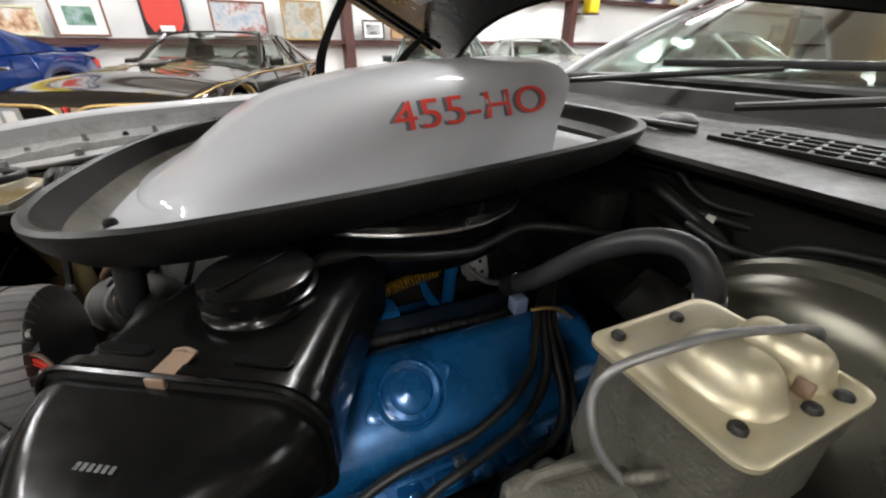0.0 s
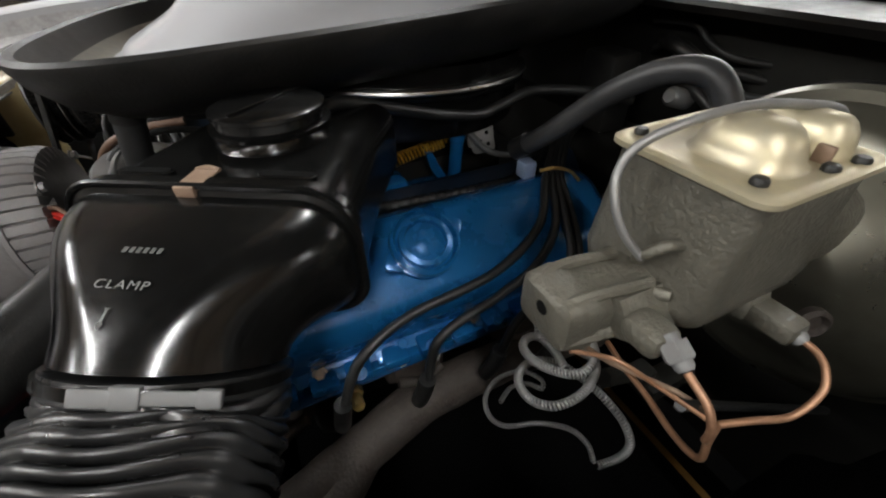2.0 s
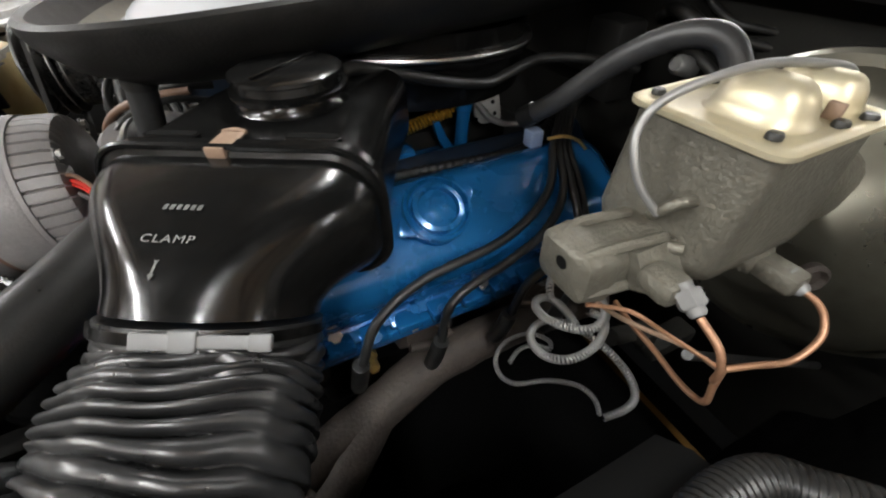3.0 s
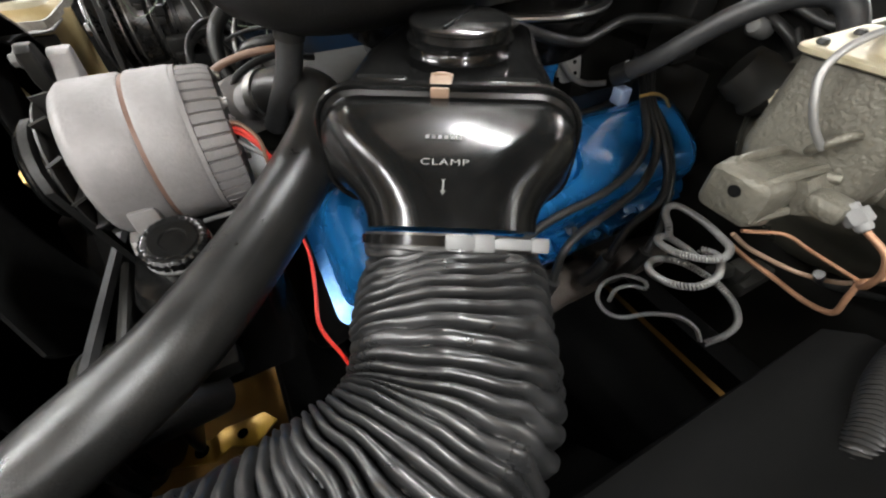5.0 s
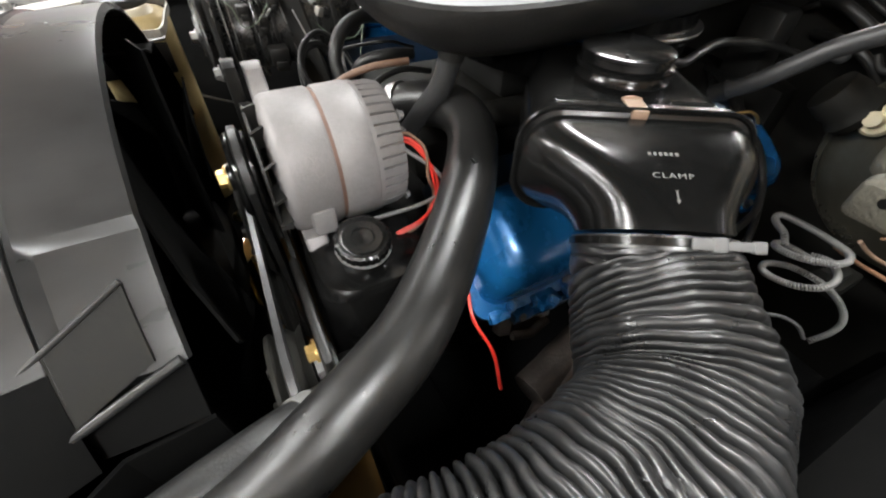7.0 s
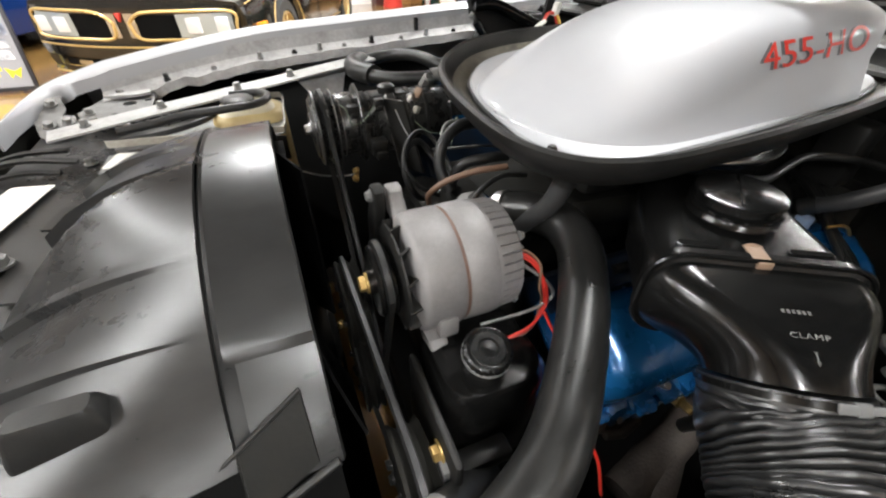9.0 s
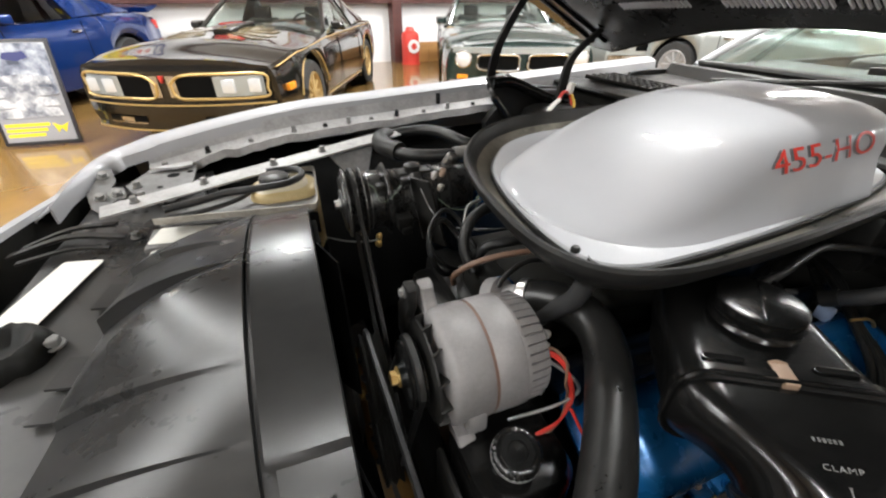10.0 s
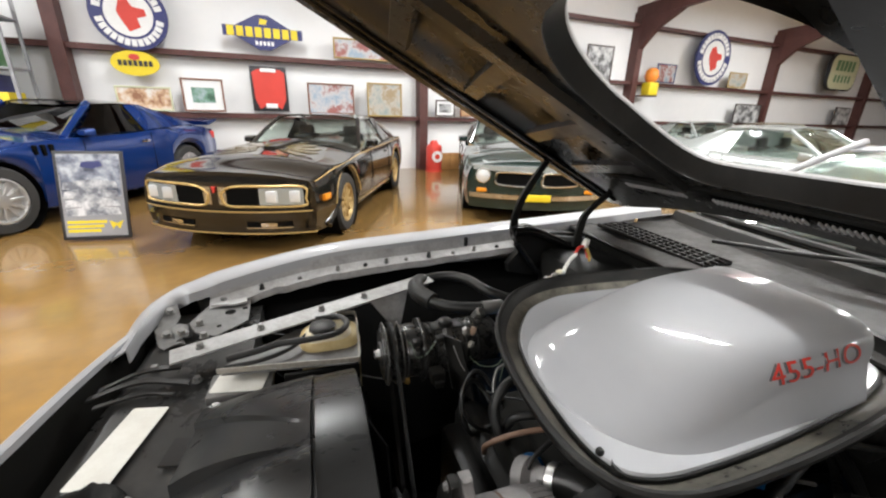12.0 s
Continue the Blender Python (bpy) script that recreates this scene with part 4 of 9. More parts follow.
part("tray", loft([tray_ring(i, d) for i, d in ((0.28, -0.074), (0.14, -0.072), (0.10, -0.066), (0.055, -0.052), (0.022, -0.034), (0.006, -0.016), (0.0, -0.004), (0.0, 0.002), (0.004, 0.005), (0.010, 0.003), (0.014, -0.006), (0.024, -0.020), (0.040, -0.032), (0.055, -0.037), (0.056, -0.041), (0.10, -0.042), (0.2, -0.042), (0.28, -0.042))]), RUBBER_WORN, scoop, "black rubber-lipped tray, greyed at the rim")


part("tray_floor", loft([tray_ring(i, d) for i, d in ((0.0235, -0.0185), (0.031, -0.0250), (0.040, -0.0308), (0.049, -0.0336))], False), TRAY_WORN, scoop, "scuffed pale band on the tray floor")
part("plate_seal", loft(tube_rings([Vector(p) for p in tray_ring(0.0515, -0.0300)] + [Vector(tray_ring(0.0515, -0.0300)[0])], 0.0036, 8)), RUBBER, scoop, "black rubber seal round the plate")
SY = 0.558             # the scoop's own middle line


def scoop_w(x):
    """Half width of the scoop's foot."""
    f = min(1.0, max(0.0, (x + 0.1425) / 0.17))
    return 0.004 + 0.164 * (1 - (1 - f) ** 2.5) ** 0.5


SCOOP_TOP = ((-0.143, 0.0), (-0.135, 0.006), (-0.12, 0.012), (-0.09, 0.026), (-0.06, 0.047), (-0.035, 0.064), (0.0, 0.081), (0.028, 0.090), (0.075, 0.098), (0.12, 0.103), (0.18, 0.107), (0.24, 0.109), (0.37, 0.107))


def scoop_h(x):
    """Height of the scoop's crest over its foot."""
    for (x0, v0), (x1, v1) in zip(SCOOP_TOP, SCOOP_TOP[1:]):
        if x <= x1:
            return v0 + (v1 - v0) * (x - x0) / (x1 - x0) + 0.003
    return 0.110


XR = 0.352
plate_ring = [(x, y) for x, y, z in tray_ring(0.052, 0)]
part("base_plate", loft([[(x, y, tray_z(x) + dz) for x, y in plate_ring] for dz in (-0.040, -0.0255)] + [[(0.145 + (x - 0.145) * 0.99, CY + (y - CY) * 0.99, tray_z(x) - 0.023) for x, y in plate_ring]]), SILVER, scoop, "silver base plate of the scoop", angle=12)


def scoop_ring(x, shrink=0.0):
    w, h = scoop_w(x) - shrink, scoop_h(x) - shrink
    z0 = tray_z(x) - 0.024
    boxy = min(1.0, max(0.0, (x + 0.02) / 0.24))
    e = 2.0 / (2.5 + 3.6 * boxy * boxy * (3 - 2 * boxy))
    ring = []
    for k in range(49):
        u = -1 + 2 * k / 48
        a = (1 - u) * math.pi / 2
        c, s = math.cos(a), math.sin(a)
        yy = w * math.copysign(abs(c) ** e, c)
        zz = h * abs(s) ** e
        lean = 1 - (0.065 + 0.135 * (1 - boxy)) * (zz / h) ** 1.6 - 0.035 * boxy
        flare = 1 + (0.09 + 0.06 * boxy) * math.exp(-zz / (0.009 + 0.011 * boxy))
        crown = 1 - 0.07 * boxy * (abs(yy) / w) ** 1.5 * (zz / h)
        ring.append((x, SY + yy * lean * flare, z0 + zz * crown))
    return ring


xs = [-0.1425 + 0.4945 * (i / 44) ** 1.6 for i in range(45)]
shell = [scoop_ring(x) for x in xs]
inner = [scoop_ring(x, 0.006) for x in xs[::-1][:24]]
sg = bmesh.new()
outer_v = add_rings(sg, shell, False, False)
inner_v = add_rings(sg, inner, False, False)
for i in range(48):
    sg.faces.new((outer_v[-1][i], outer_v[-1][i + 1], inner_v[0][i + 1], inner_v[0][i]))
bmesh.ops.recalc_face_normals(sg, faces=sg.faces)
# sweep the foot of the rear edge forward
for v in sg.verts:
    f = max(0.0, (v.co.x - 0.25) / (XR - 0.25))
    low = max(0.0, 1 - (v.co.z - tray_z(v.co.x) + 0.021) / 0.085)
    v.co.x -= 0.046 * f * low ** 1.1
from mathutils.bvhtree import BVHTree
sg.normal_update()
scoop_tree = BVHTree.FromBMesh(sg)
part("scoop_shell", sg, SILVER, scoop, "silver domed scoop, open at the rear", angle=60)
# black plate inside the scoop stands in for its shaded throat
part("scoop_throat", loft([[(0.20, SY - 0.12, 0.96), (0.20, SY + 0.12, 0.96), (0.20, SY + 0.12, 1.045), (0.20, SY - 0.12, 1.045)], [(0.215, SY - 0.12, 0.96), (0.215, SY + 0.12, 0.96), (0.215, SY + 0.12, 1.045), (0.215, SY - 0.12, 1.045)]]), SHADE_BLACK, scoop)


def lay_on_scoop(bm, lift):
    for v in bm.verts:
        hit = scoop_tree.ray_cast(Vector((v.co.x, 0.0, v.co.z)), Vector((0, 1, 0)))
        if hit[0]:
            v.co = hit[0] + Vector((0, -1, 0.25)).normalized() * lift
    return bm


text_m = basis((0.2190, 0.30, 1.0205), (1, 0, 0.070), (0.0, 0, 1))
decal = part("lettering", lay_on_scoop(letters("455-HO", 0.0395, text_m, 0.0, 1.02, 1.40), 0.0012), DECAL_RED, scoop, "red 455-HO lettering with grey shading", smooth=False)
part("lettering_shade", lay_on_scoop(letters("455-HO", 0.0395, Matrix.Translation((-0.005, 0, -0.0006)) @ text_m, 0.0, 1.02, 1.40), 0.0007), DECAL_GREY, scoop, smooth=False)
for x, y in ((-0.142, 0.425),):
    part("tray_stud", revolve([(0.006, 0), (0.006, 0.004), (0.004, 0.007), (0, 0.008)], (x, y, tray_z(x) - 0.024), (0, 0, 1), 12), RUBBER, scoop)

# round air cleaner under the tray
ac = part("air_cleaner", revolve([(0.0, 0.0), (0.17, 0.0), (0.185, 0.004), (0.188, 0.05), (0.196, 0.052), (0.197, 0.056), (0.188, 0.059), (0.188, 0.085), (0.0, 0.085)], (0.16, CY - 0.03, 0.832), (0.05, 0, 1), 64), GLOSS_BLACK, scoop, "round black air cleaner housing")
part("cleaner_band", revolve([(0.1885, 0.058), (0.1975, 0.0585), (0.1985, 0.061), (0.1975, 0.0635), (0.1885, 0.064)], (0.16, CY - 0.03, 0.832), (0.05, 0, 1), 64), STEEL, ac, "bright clamp band")

# ---- fresh-air duct with its corrugated hose ----
E1 = Vector((0.855, -0.518, 0))
E2 = Vector((-0.518, -0.855, 0))
UP = Vector((0, 0, 1))
DUCT = Vector((-0.0734, 0.2106, 0.872))
duct = thing("air_intake_duct", "glossy black plastic intake duct with embossed lettering", "air duct", DUCT)


def duct_ring(centre, ex, ey, hw, hh, r, n=7):
    return [centre + ex * a + ey * b for a, b in rounded_rect(0, 0, hw, hh, r, n)]


back = DUCT - E2 * 0.165 + UP * 0.0
part("upper_housing", loft([
    duct_ring(back + E1 * 0.010 + UP * 0.004, E1, UP, 0.068, 0.036, 0.02),
    duct_ring(DUCT - E2 * 0.10 + UP * 0.002, E1, UP, 0.0765, 0.039, 0.022),
    duct_ring(DUCT - E2 * 0.03, E1, UP, 0.0835, 0.041, 0.026),
    duct_ring(DUCT - E2 * 0.012, E1, UP, 0.0855, 0.042, 0.028),
    duct_ring(DUCT - E2 * 0.010, E1, UP, 0.0895, 0.046, 0.03),
    duct_ring(DUCT - E2 * 0.003, E1, UP, 0.0895, 0.046, 0.03)]), GLOSS_BLACK, duct)
NECK = Vector((-0.1017, 0.151, 0.8536))
ND = (E2 * 0.69 - UP * 0.72).normalized()
NU = (UP * 0.69 + E2 * 0.72).normalized()
funnel = []
for f in [0, 0.02, 0.04, 0.06, 0.12, 0.2, 0.3, 0.4, 0.5, 0.6, 0.7, 0.8, 0.9, 1.0]:
    g = 0 if f < 0.05 else (f - 0.05) / 0.95
    sm = g * g * (3 - 2 * g)
    c = (DUCT + E2 * 0.002).lerp(NECK, g) + UP * 0.004 * math.sin(math.pi * g)
    up = UP.lerp(NU, g ** 0.8).normalized()
    hw = (0.0895 if 0.0 <= f <= 0.04 else 0.0875) * (1 - sm ** 1.15) + 0.0525 * sm ** 1.15
    hh = (0.044 if f <= 0.04 else 0.041) * (1 - sm) + 0.0505 * sm
    rr = 0.030 * (1 - sm) + 0.050 * sm
    funnel.append(duct_ring(c, E1, up, hw, hh, min(rr, hh - 0.0005, hw - 0.0005), 9))
part("funnel", loft(funnel), GLOSS_BLACK, duct, "glossy flared outlet")
part("seam_ridge", loft(tube_rings([Vector(p) for p in duct_ring(DUCT + E2 * 0.0015, E1, UP, 0.090, 0.0465, 0.03, 7)] + [Vector(duct_ring(DUCT + E2 * 0.0015, E1, UP, 0.090, 0.0465, 0.03, 7)[0])], 0.0022, 6)), GLOSS_BLACK, duct)
for a in (-0.047, 0.044):
    sm_ = basis(DUCT + E1 * a - E2 * 0.0215 + UP * 0.0422, E1, -E2)
    part("slot_lip", extrude_poly(rounded_rect(0, 0, 0.0185, 0.0046, 0.0040, 3), 0.0010, sm_, 0.0003), GLOSS_BLACK, duct)
    part("slot", extrude_poly(rounded_rect(0, 0, 0.0165, 0.0030, 0.0026, 3), 0.0009, sm_ @ pose(0, 0, 0.0006)), SHADE_BLACK, duct, "slot drawn as a black inset")
clip_m = basis(DUCT - E1 * 0.0045 - E2 * 0.014 + UP * 0.0445, E1, -E2)
part("retaining_clip", merge(box(-0.0075, 0.0075, -0.014, 0.006, 0, 0.0016, 0.0006, clip_m), box(-0.006, 0.006, -0.019, -0.013, -0.004, 0.0028, 0.001, clip_m), tube([clip_m @ Vector((-0.0075, 0.006, 0.001)), clip_m @ Vector((0, 0.0075, 0.002)), clip_m @ Vector((0.0075, 0.006, 0.001))], 0.0014, 8)), BROWN_CLIP, duct, "brown spring clip")
# round diaphragm housing on top
VM = DUCT - E2 * 0.088 + E1 * 0.006 + UP * 0.036
part("vacuum_motor", revolve([(0.043, 0.0), (0.043, 0.004), (0.040, 0.006), (0.038, 0.012), (0.042, 0.0135), (0.042, 0.0165), (0.038, 0.018), (0.037, 0.023), (0.040, 0.0245), (0.0395, 0.027), (0.036, 0.0285), (0.0, 0.029)], VM, (0, 0, 1), 40), GLOSS_BLACK, duct, "round stepped black diaphragm housing")
part("motor_rib", box(-0.034, 0.034, -0.0015, 0.0015, 0.028, 0.0305, 0.0005, Matrix.Translation(VM) @ pose(0, 0, 0, 0, 0, 40)), GLOSS_BLACK, duct)
part("motor_ledge", box(-0.022, 0.022, -0.006, 0.006, 0, 0.004, 0.001, basis(VM + E2 * 0.046 - UP * 0.001, E1, -E2)), GLOSS_BLACK, duct)
# embossed lettering on the sloping face
face_at = DUCT + E2 * 0.068 + UP * 0.034 + E1 * 0.002
face_up = (-E2 * 0.80 + UP * 0.60).normalized()
fm = basis(face_at, E1, face_up)
duct_tree = BVHTree.FromBMesh(loft(funnel))


def lay_on_duct(bm, lift):
    d = (-NU * 0.9 - UP * 0.5).normalized()
    for v in bm.verts:
        hit = duct_tree.ray_cast(v.co - d * 0.1, d)
        if hit[0]:
            v.co = hit[0] - d * lift
    return bm


part("embossed_word", lay_on_duct(letters("CLAMP", 0.0062, fm @ Matrix.Translation((0.0, 0.0, 0)), 0, 1.15, 1.25), 0.0009), EMBOSS_GREY, duct, "embossed word CLAMP", smooth=False)
bars = bmesh.new()
for i in range(6):
    box_into(bars, -0.012 + i * 0.0036, -0.0097 + i * 0.0036, 0.0175, 0.0208, -0.0003, 0.0003, 0, fm)
bmesh.ops.subdivide_edges(bars, edges=bars.edges, cuts=1)
part("embossed_mark", lay_on_duct(bars, 0.0008), EMBOSS_GREY, duct, smooth=False)
arrow = merge(extrude_poly([(-0.0008, -0.020), (0.0008, -0.020), (0.0008, -0.010), (0.0026, -0.0078), (0.0, -0.0088), (-0.0026, -0.0078), (-0.0008, -0.010)], 0.0003, fm), extrude_poly([(-0.0026, -0.0195), (0.0026, -0.0195), (0.0, -0.0245)], 0.0003, fm))
bmesh.ops.transform(arrow, matrix=fm @ pose(0, -0.012, 0) @ Matrix.Scale(0.62, 4) @ pose(0, 0.010, 0) @ fm.inverted(), verts=arrow.verts)
part("embossed_arrow", lay_on_duct(arrow, 0.0009), EMBOSS_GREY, duct, smooth=False)

# corrugated hose
hose_pts = [NECK + ND * 0.003, NECK + ND * 0.020, NECK + ND * 0.036 + UP * 0.003, (-0.1335, 0.0900, 0.8170), (-0.1616, 0.0570, 0.8050), (-0.2144, 0.0365, 0.8020), (-0.2892, 0.0345, 0.7990), (-0.3992, 0.0444, 0.7790), (-0.5192, 0.0594, 0.7430), (-0.6392, 0.0695, 0.7213)]
ribs = thing("corrugated_air_hose", "wrinkled black corrugated air hose clamped to the intake duct", "air hose", (-0.14, 0.08, 0.80))


def rib_radius(s, a):
    """Soft cloth ridges with narrow creases between them, some of which run into one another."""
    c, d = math.cos(a), math.sin(a)
    ph = s / 0.0078 + 0.9 * noise.noise((c * 0.9, d * 0.9, s * 15)) + 0.45 * noise.noise((c * 2.3, d * 2.3, s * 38))
    ridge = abs(math.sin(math.pi * ph))
    crease = (1 - ridge) ** 2.2
    depth = 0.0075 * max(0.12, 0.7 + 1.4 * noise.noise((c * 1.7, d * 1.7, s * 46 + 7)))
    calm = min(1.0, max(0.0, (s - 0.008) / 0.010))
    loose = 0.0040 * noise.noise((c * 1.4, d * 1.4, s * 24)) + 0.0016 * noise.noise((c * 5, d * 5, s * 70))
    grow = min(1.0, s / 0.055)
    return 0.0540 + 0.0060 * grow * grow * (3 - 2 * grow) + calm * (loose - depth * crease - 0.0015 * (1 - ridge))


part("hose", loft(tube_rings(smooth_path(hose_pts, 95), 0.055, 96, rib_radius)), DUCT_FABRIC, ribs, angle=75)
clamp = part("strap", loft(tube_rings([NECK + ND * (0.0045 + 0.0052 * f) for f in (0, 0.03, 0.97, 1)], 0.0560, 64)), GLOSS_BLACK, ribs, "black band clamp with a pale tail")
tail_m = basis(NECK + ND * 0.0075 + E1 * 0.010 + NU * 0.0552, E1 * 0.97 - NU * 0.24, ND)
part("strap_tail", merge(box(-0.012, 0.004, -0.0036, 0.0036, 0.0, 0.0022, 0.0008, tail_m), box(0.002, 0.014, -0.0048, 0.0048, 0.0, 0.0055, 0.0014, tail_m), box(0.012, 0.040, -0.0030, 0.0030, 0.001, 0.0034, 0.0008, tail_m), box(0.034, 0.044, -0.0040, 0.0040, 0.0005, 0.0042, 0.0012, tail_m)), PALE_PLASTIC, clamp, "pale grey strap tail")

# ---- upper radiator hose ----
rh = thing("radiator_hose", "thick black rubber radiator hose with worn grey sheen", "hose", (-0.2, 0.3, 0.8))
part("hose", loft(tube_rings(smooth_path([(-0.168, 0.486, 0.825), (-0.1410, 0.4527, 0.8387), (-0.1215, 0.4103, 0.8434), (-0.1290, 0.3598, 0.8401), (-0.1706, 0.2942, 0.8289), (-0.2233, 0.2335, 0.8165), (-0.2808, 0.1822, 0.8040), (-0.3418, 0.1550, 0.7880), (-0.4027, 0.1383, 0.7630), (-0.4734, 0.1319, 0.7330), (-0.5641, 0.1305, 0.6940)], 14), 0.0262, 32)), HOSE_WEAVE, rh)
part("hose_clamp", loft(tube_rings([Vector((-0.165, 0.483, 0.8265)), Vector((-0.158, 0.473, 0.831))], 0.0282, 28)), STEEL, rh, "bright worm-drive clamp")
part("thermostat_housing", merge(revolve([(0.022, 0), (0.022, 0.03), (0.034, 0.04), (0.034, 0.06), (0, 0.06)], (-0.165, 0.475, 0.83), (-0.5, 0.75, -0.45), 24)), ALUMINIUM, rh)
bh = thing("breather_tube", "grey rubber breather tube under the scoop tray", "hose", (-0.14, 0.4, 0.86))
part("tube", tube([(-0.128, 0.40, 0.935), (-0.134, 0.403, 0.905), (-0.142, 0.412, 0.87), (-0.155, 0.44, 0.83), (-0.165, 0.46, 0.80)], 0.0125, 18), HOSE_GREY, bh)
part("hose_collar", loft(tube_rings([Vector((-0.134, 0.403, 0.905)), Vector((-0.1325, 0.4015, 0.915))], 0.0138, 18)), SATIN_BLACK, bh)
lower = thing("lower_hose", "smooth black hose low beside the fan shroud", "hose", (-0.4, 0.17, 0.73))
part("hose", tube([(-0.30, 0.24, 0.66), (-0.37, 0.20, 0.715), (-0.43, 0.175, 0.735), (-0.50, 0.155, 0.735), (-0.58, 0.14, 0.72), (-0.66, 0.13, 0.69)], 0.021, 20), RUBBER, lower)
part("hose_clamp", loft(tube_rings([Vector((-0.365, 0.203, 0.711)), Vector((-0.378, 0.197, 0.718))], 0.0228, 20)), DULL_STEEL, lower)

# ---- alternator ----
AY, AZ, AR = 0.411, 0.824, 0.0694
alt = thing("alternator", "sandblasted grey aluminium alternator with red wires at its back", "alternator", (-0.27, AY, 0.76))
ax = (1, 0, 0)
A0 = Vector((-0.328, AY, AZ))
part("front_housing", revolve([(0.050, -0.002), (0.064, 0.001), (AR - 0.001, 0.006), (AR, 0.010), (AR, 0.047), (AR - 0.0015, 0.0495), (0.0, 0.0495)], A0, ax, 64), ALUMINIUM, alt)
part("stator_ring", revolve([(0.0, 0.0492), (AR - 0.0020, 0.0492), (AR - 0.0020, 0.0535), (0.0, 0.0535)], A0, ax, 56), LAMINATION, alt, "rust-brown laminated ring")
part("rear_housing", revolve([(0.0, 0.0533), (AR - 0.0012, 0.0533), (AR, 0.055), (AR, 0.086), (AR - 0.001, 0.0885), (0.0, 0.0885)], A0, ax, 64), ALUMINIUM, alt)
# bolts through the rear cover
for deg in (40, 130, 220, 310):
    q = Vector((0, math.cos(radians(deg)), math.sin(radians(deg)))) * (AR - 0.007)
    bolt("through_bolt", A0 + q + Vector((0.1205, 0, 0)), (1, 0, 0), 0.004, 0.005, DULL_STEEL, alt)


def finned(a):
    return 0.945 if (a * 40 / (2 * math.pi)) % 1 < 0.14 else 1.0


part("rear_cover", revolve([(0.0, 0.088), (AR - 0.002, 0.088), (AR - 0.0035, 0.112), (AR - 0.006, 0.119), (0.056, 0.1215), (0.0, 0.122)], A0, ax, 40 * 12, finned), ALUMINIUM, alt, "finned rear cover", angle=25)
part("cover_step", revolve([(AR - 0.004, 0.0882), (AR - 0.0008, 0.0885), (AR - 0.0008, 0.0925), (AR - 0.004, 0.093)], A0, ax, 64), ALUMINIUM, alt)
part("mounting_ear", loft([[(x, y, z) for x, y in rounded_rect(-0.318, yc, 0.0085, hw, 0.003, 3)] for yc, hw, z in ((0.450, 0.026, 0.872), (0.460, 0.017, 0.884), (0.468, 0.011, 0.895), (0.469, 0.010, 0.902), (0.470, 0.007, 0.9045))]), ALUMINIUM, alt)
part("ear_bracket", loft([[(x, y, z) for x, y in rounded_rect(-0.338, yc, 0.006, hw, 0.003, 3)] for yc, hw, z in ((0.50, 0.018, 0.80), (0.49, 0.018, 0.85), (0.468, 0.016, 0.885), (0.463, 0.011, 0.908), (0.463, 0.006, 0.912))]), SATIN_BLACK, alt, "black adjusting bracket")
bolt("ear_bolt", (-0.345, 0.463, 0.901), (-1, 0, 0), 0.0055, 0.006, DUSTY_STEEL, alt)
part("lower_ear", merge(loft([[(x, y, z) for x, y in rounded_rect(-0.312, yc, 0.011, hw, 0.004, 3)] for yc, hw, z in ((0.372, 0.026, 0.775), (0.356, 0.020, 0.762), (0.346, 0.015, 0.748), (0.344, 0.013, 0.742))]), box(-0.312, -0.288, AY - 0.0705, AY - 0.052, AZ - 0.046, AZ - 0.016, 0.005)), ALUMINIUM, alt)
cool = part("cooling_fan", revolve([(0.025, -0.013), (0.060, -0.012), (0.061, -0.010), (0.04, -0.008)], A0, ax, 36), SATIN_BLACK, alt, "black slotted cooling fan")
for k in range(12):
    part("fan_vane", box(-0.003, 0.010, -0.0012, 0.0012, 0.036, 0.064, 0, Matrix.Translation((-0.337, AY, AZ)) @ Matrix.Rotation(2 * math.pi * k / 12, 4, "X") @ Matrix.Rotation(0.45, 4, "Z")), SATIN_BLACK, cool)
pul = part("pulley", revolve([(0.0, -0.042), (0.014, -0.042), (0.014, -0.036), (0.038, -0.037), (0.041, -0.034), (0.041, -0.032), (0.033, -0.026), (0.041, -0.020), (0.041, -0.018), (0.038, -0.016), (0.0, -0.015)], A0, ax, 48), GLOSS_BLACK, alt, "black grooved pulley")
bolt("pulley_nut", A0 + Vector((-0.042, 0, 0)), (-1, 0, 0), 0.009, 0.010, BRASS, pul)
plug_m = basis((-0.212, 0.372, 0.846), (0.35, -0.9, 0), (0.0, 0.0, 1))
plug = part("plug", box(-0.006, 0.006, -0.010, 0.010, -0.006, 0.004, 0.001, plug_m), SATIN_BLACK, alt, "black plug")
part("plug_collar", merge(box(-0.0085, 0.0085, 0.0100, 0.0125, -0.008, 0.006, 0.0005, plug_m), box(-0.0085, 0.0085, -0.0125, -0.0100, -0.008, 0.006, 0.0005, plug_m), box(-0.0085, -0.006, -0.0125, 0.0125, -0.008, 0.006, 0.0005, plug_m)), ALUMINIUM, alt)
for dy in (0.0, 0.004, 0.009):
    part("red_wire", tube([(-0.211, 0.366, 0.848 + dy * 0.8), (-0.200, 0.357 + dy * 0.4, 0.846 + dy), (-0.189, 0.349, 0.832 + dy), (-0.180 - dy, 0.343, 0.812), (-0.183, 0.333 + dy, 0.79), (-0.206, 0.323, 0.778 - dy * 0.5), (-0.236, 0.322, 0.770 - dy)], 0.0017, 8), RED_WIRE if dy < 0.008 else BROWN_WIRE, plug, "red wire")
part("black_wire", tube([(-0.207, 0.362, 0.840), (-0.18, 0.345, 0.818), (-0.172, 0.338, 0.797), (-0.20, 0.338, 0.785), (-0.26, 0.345, 0.778)], 0.0022, 8), DULL_STEEL, plug)
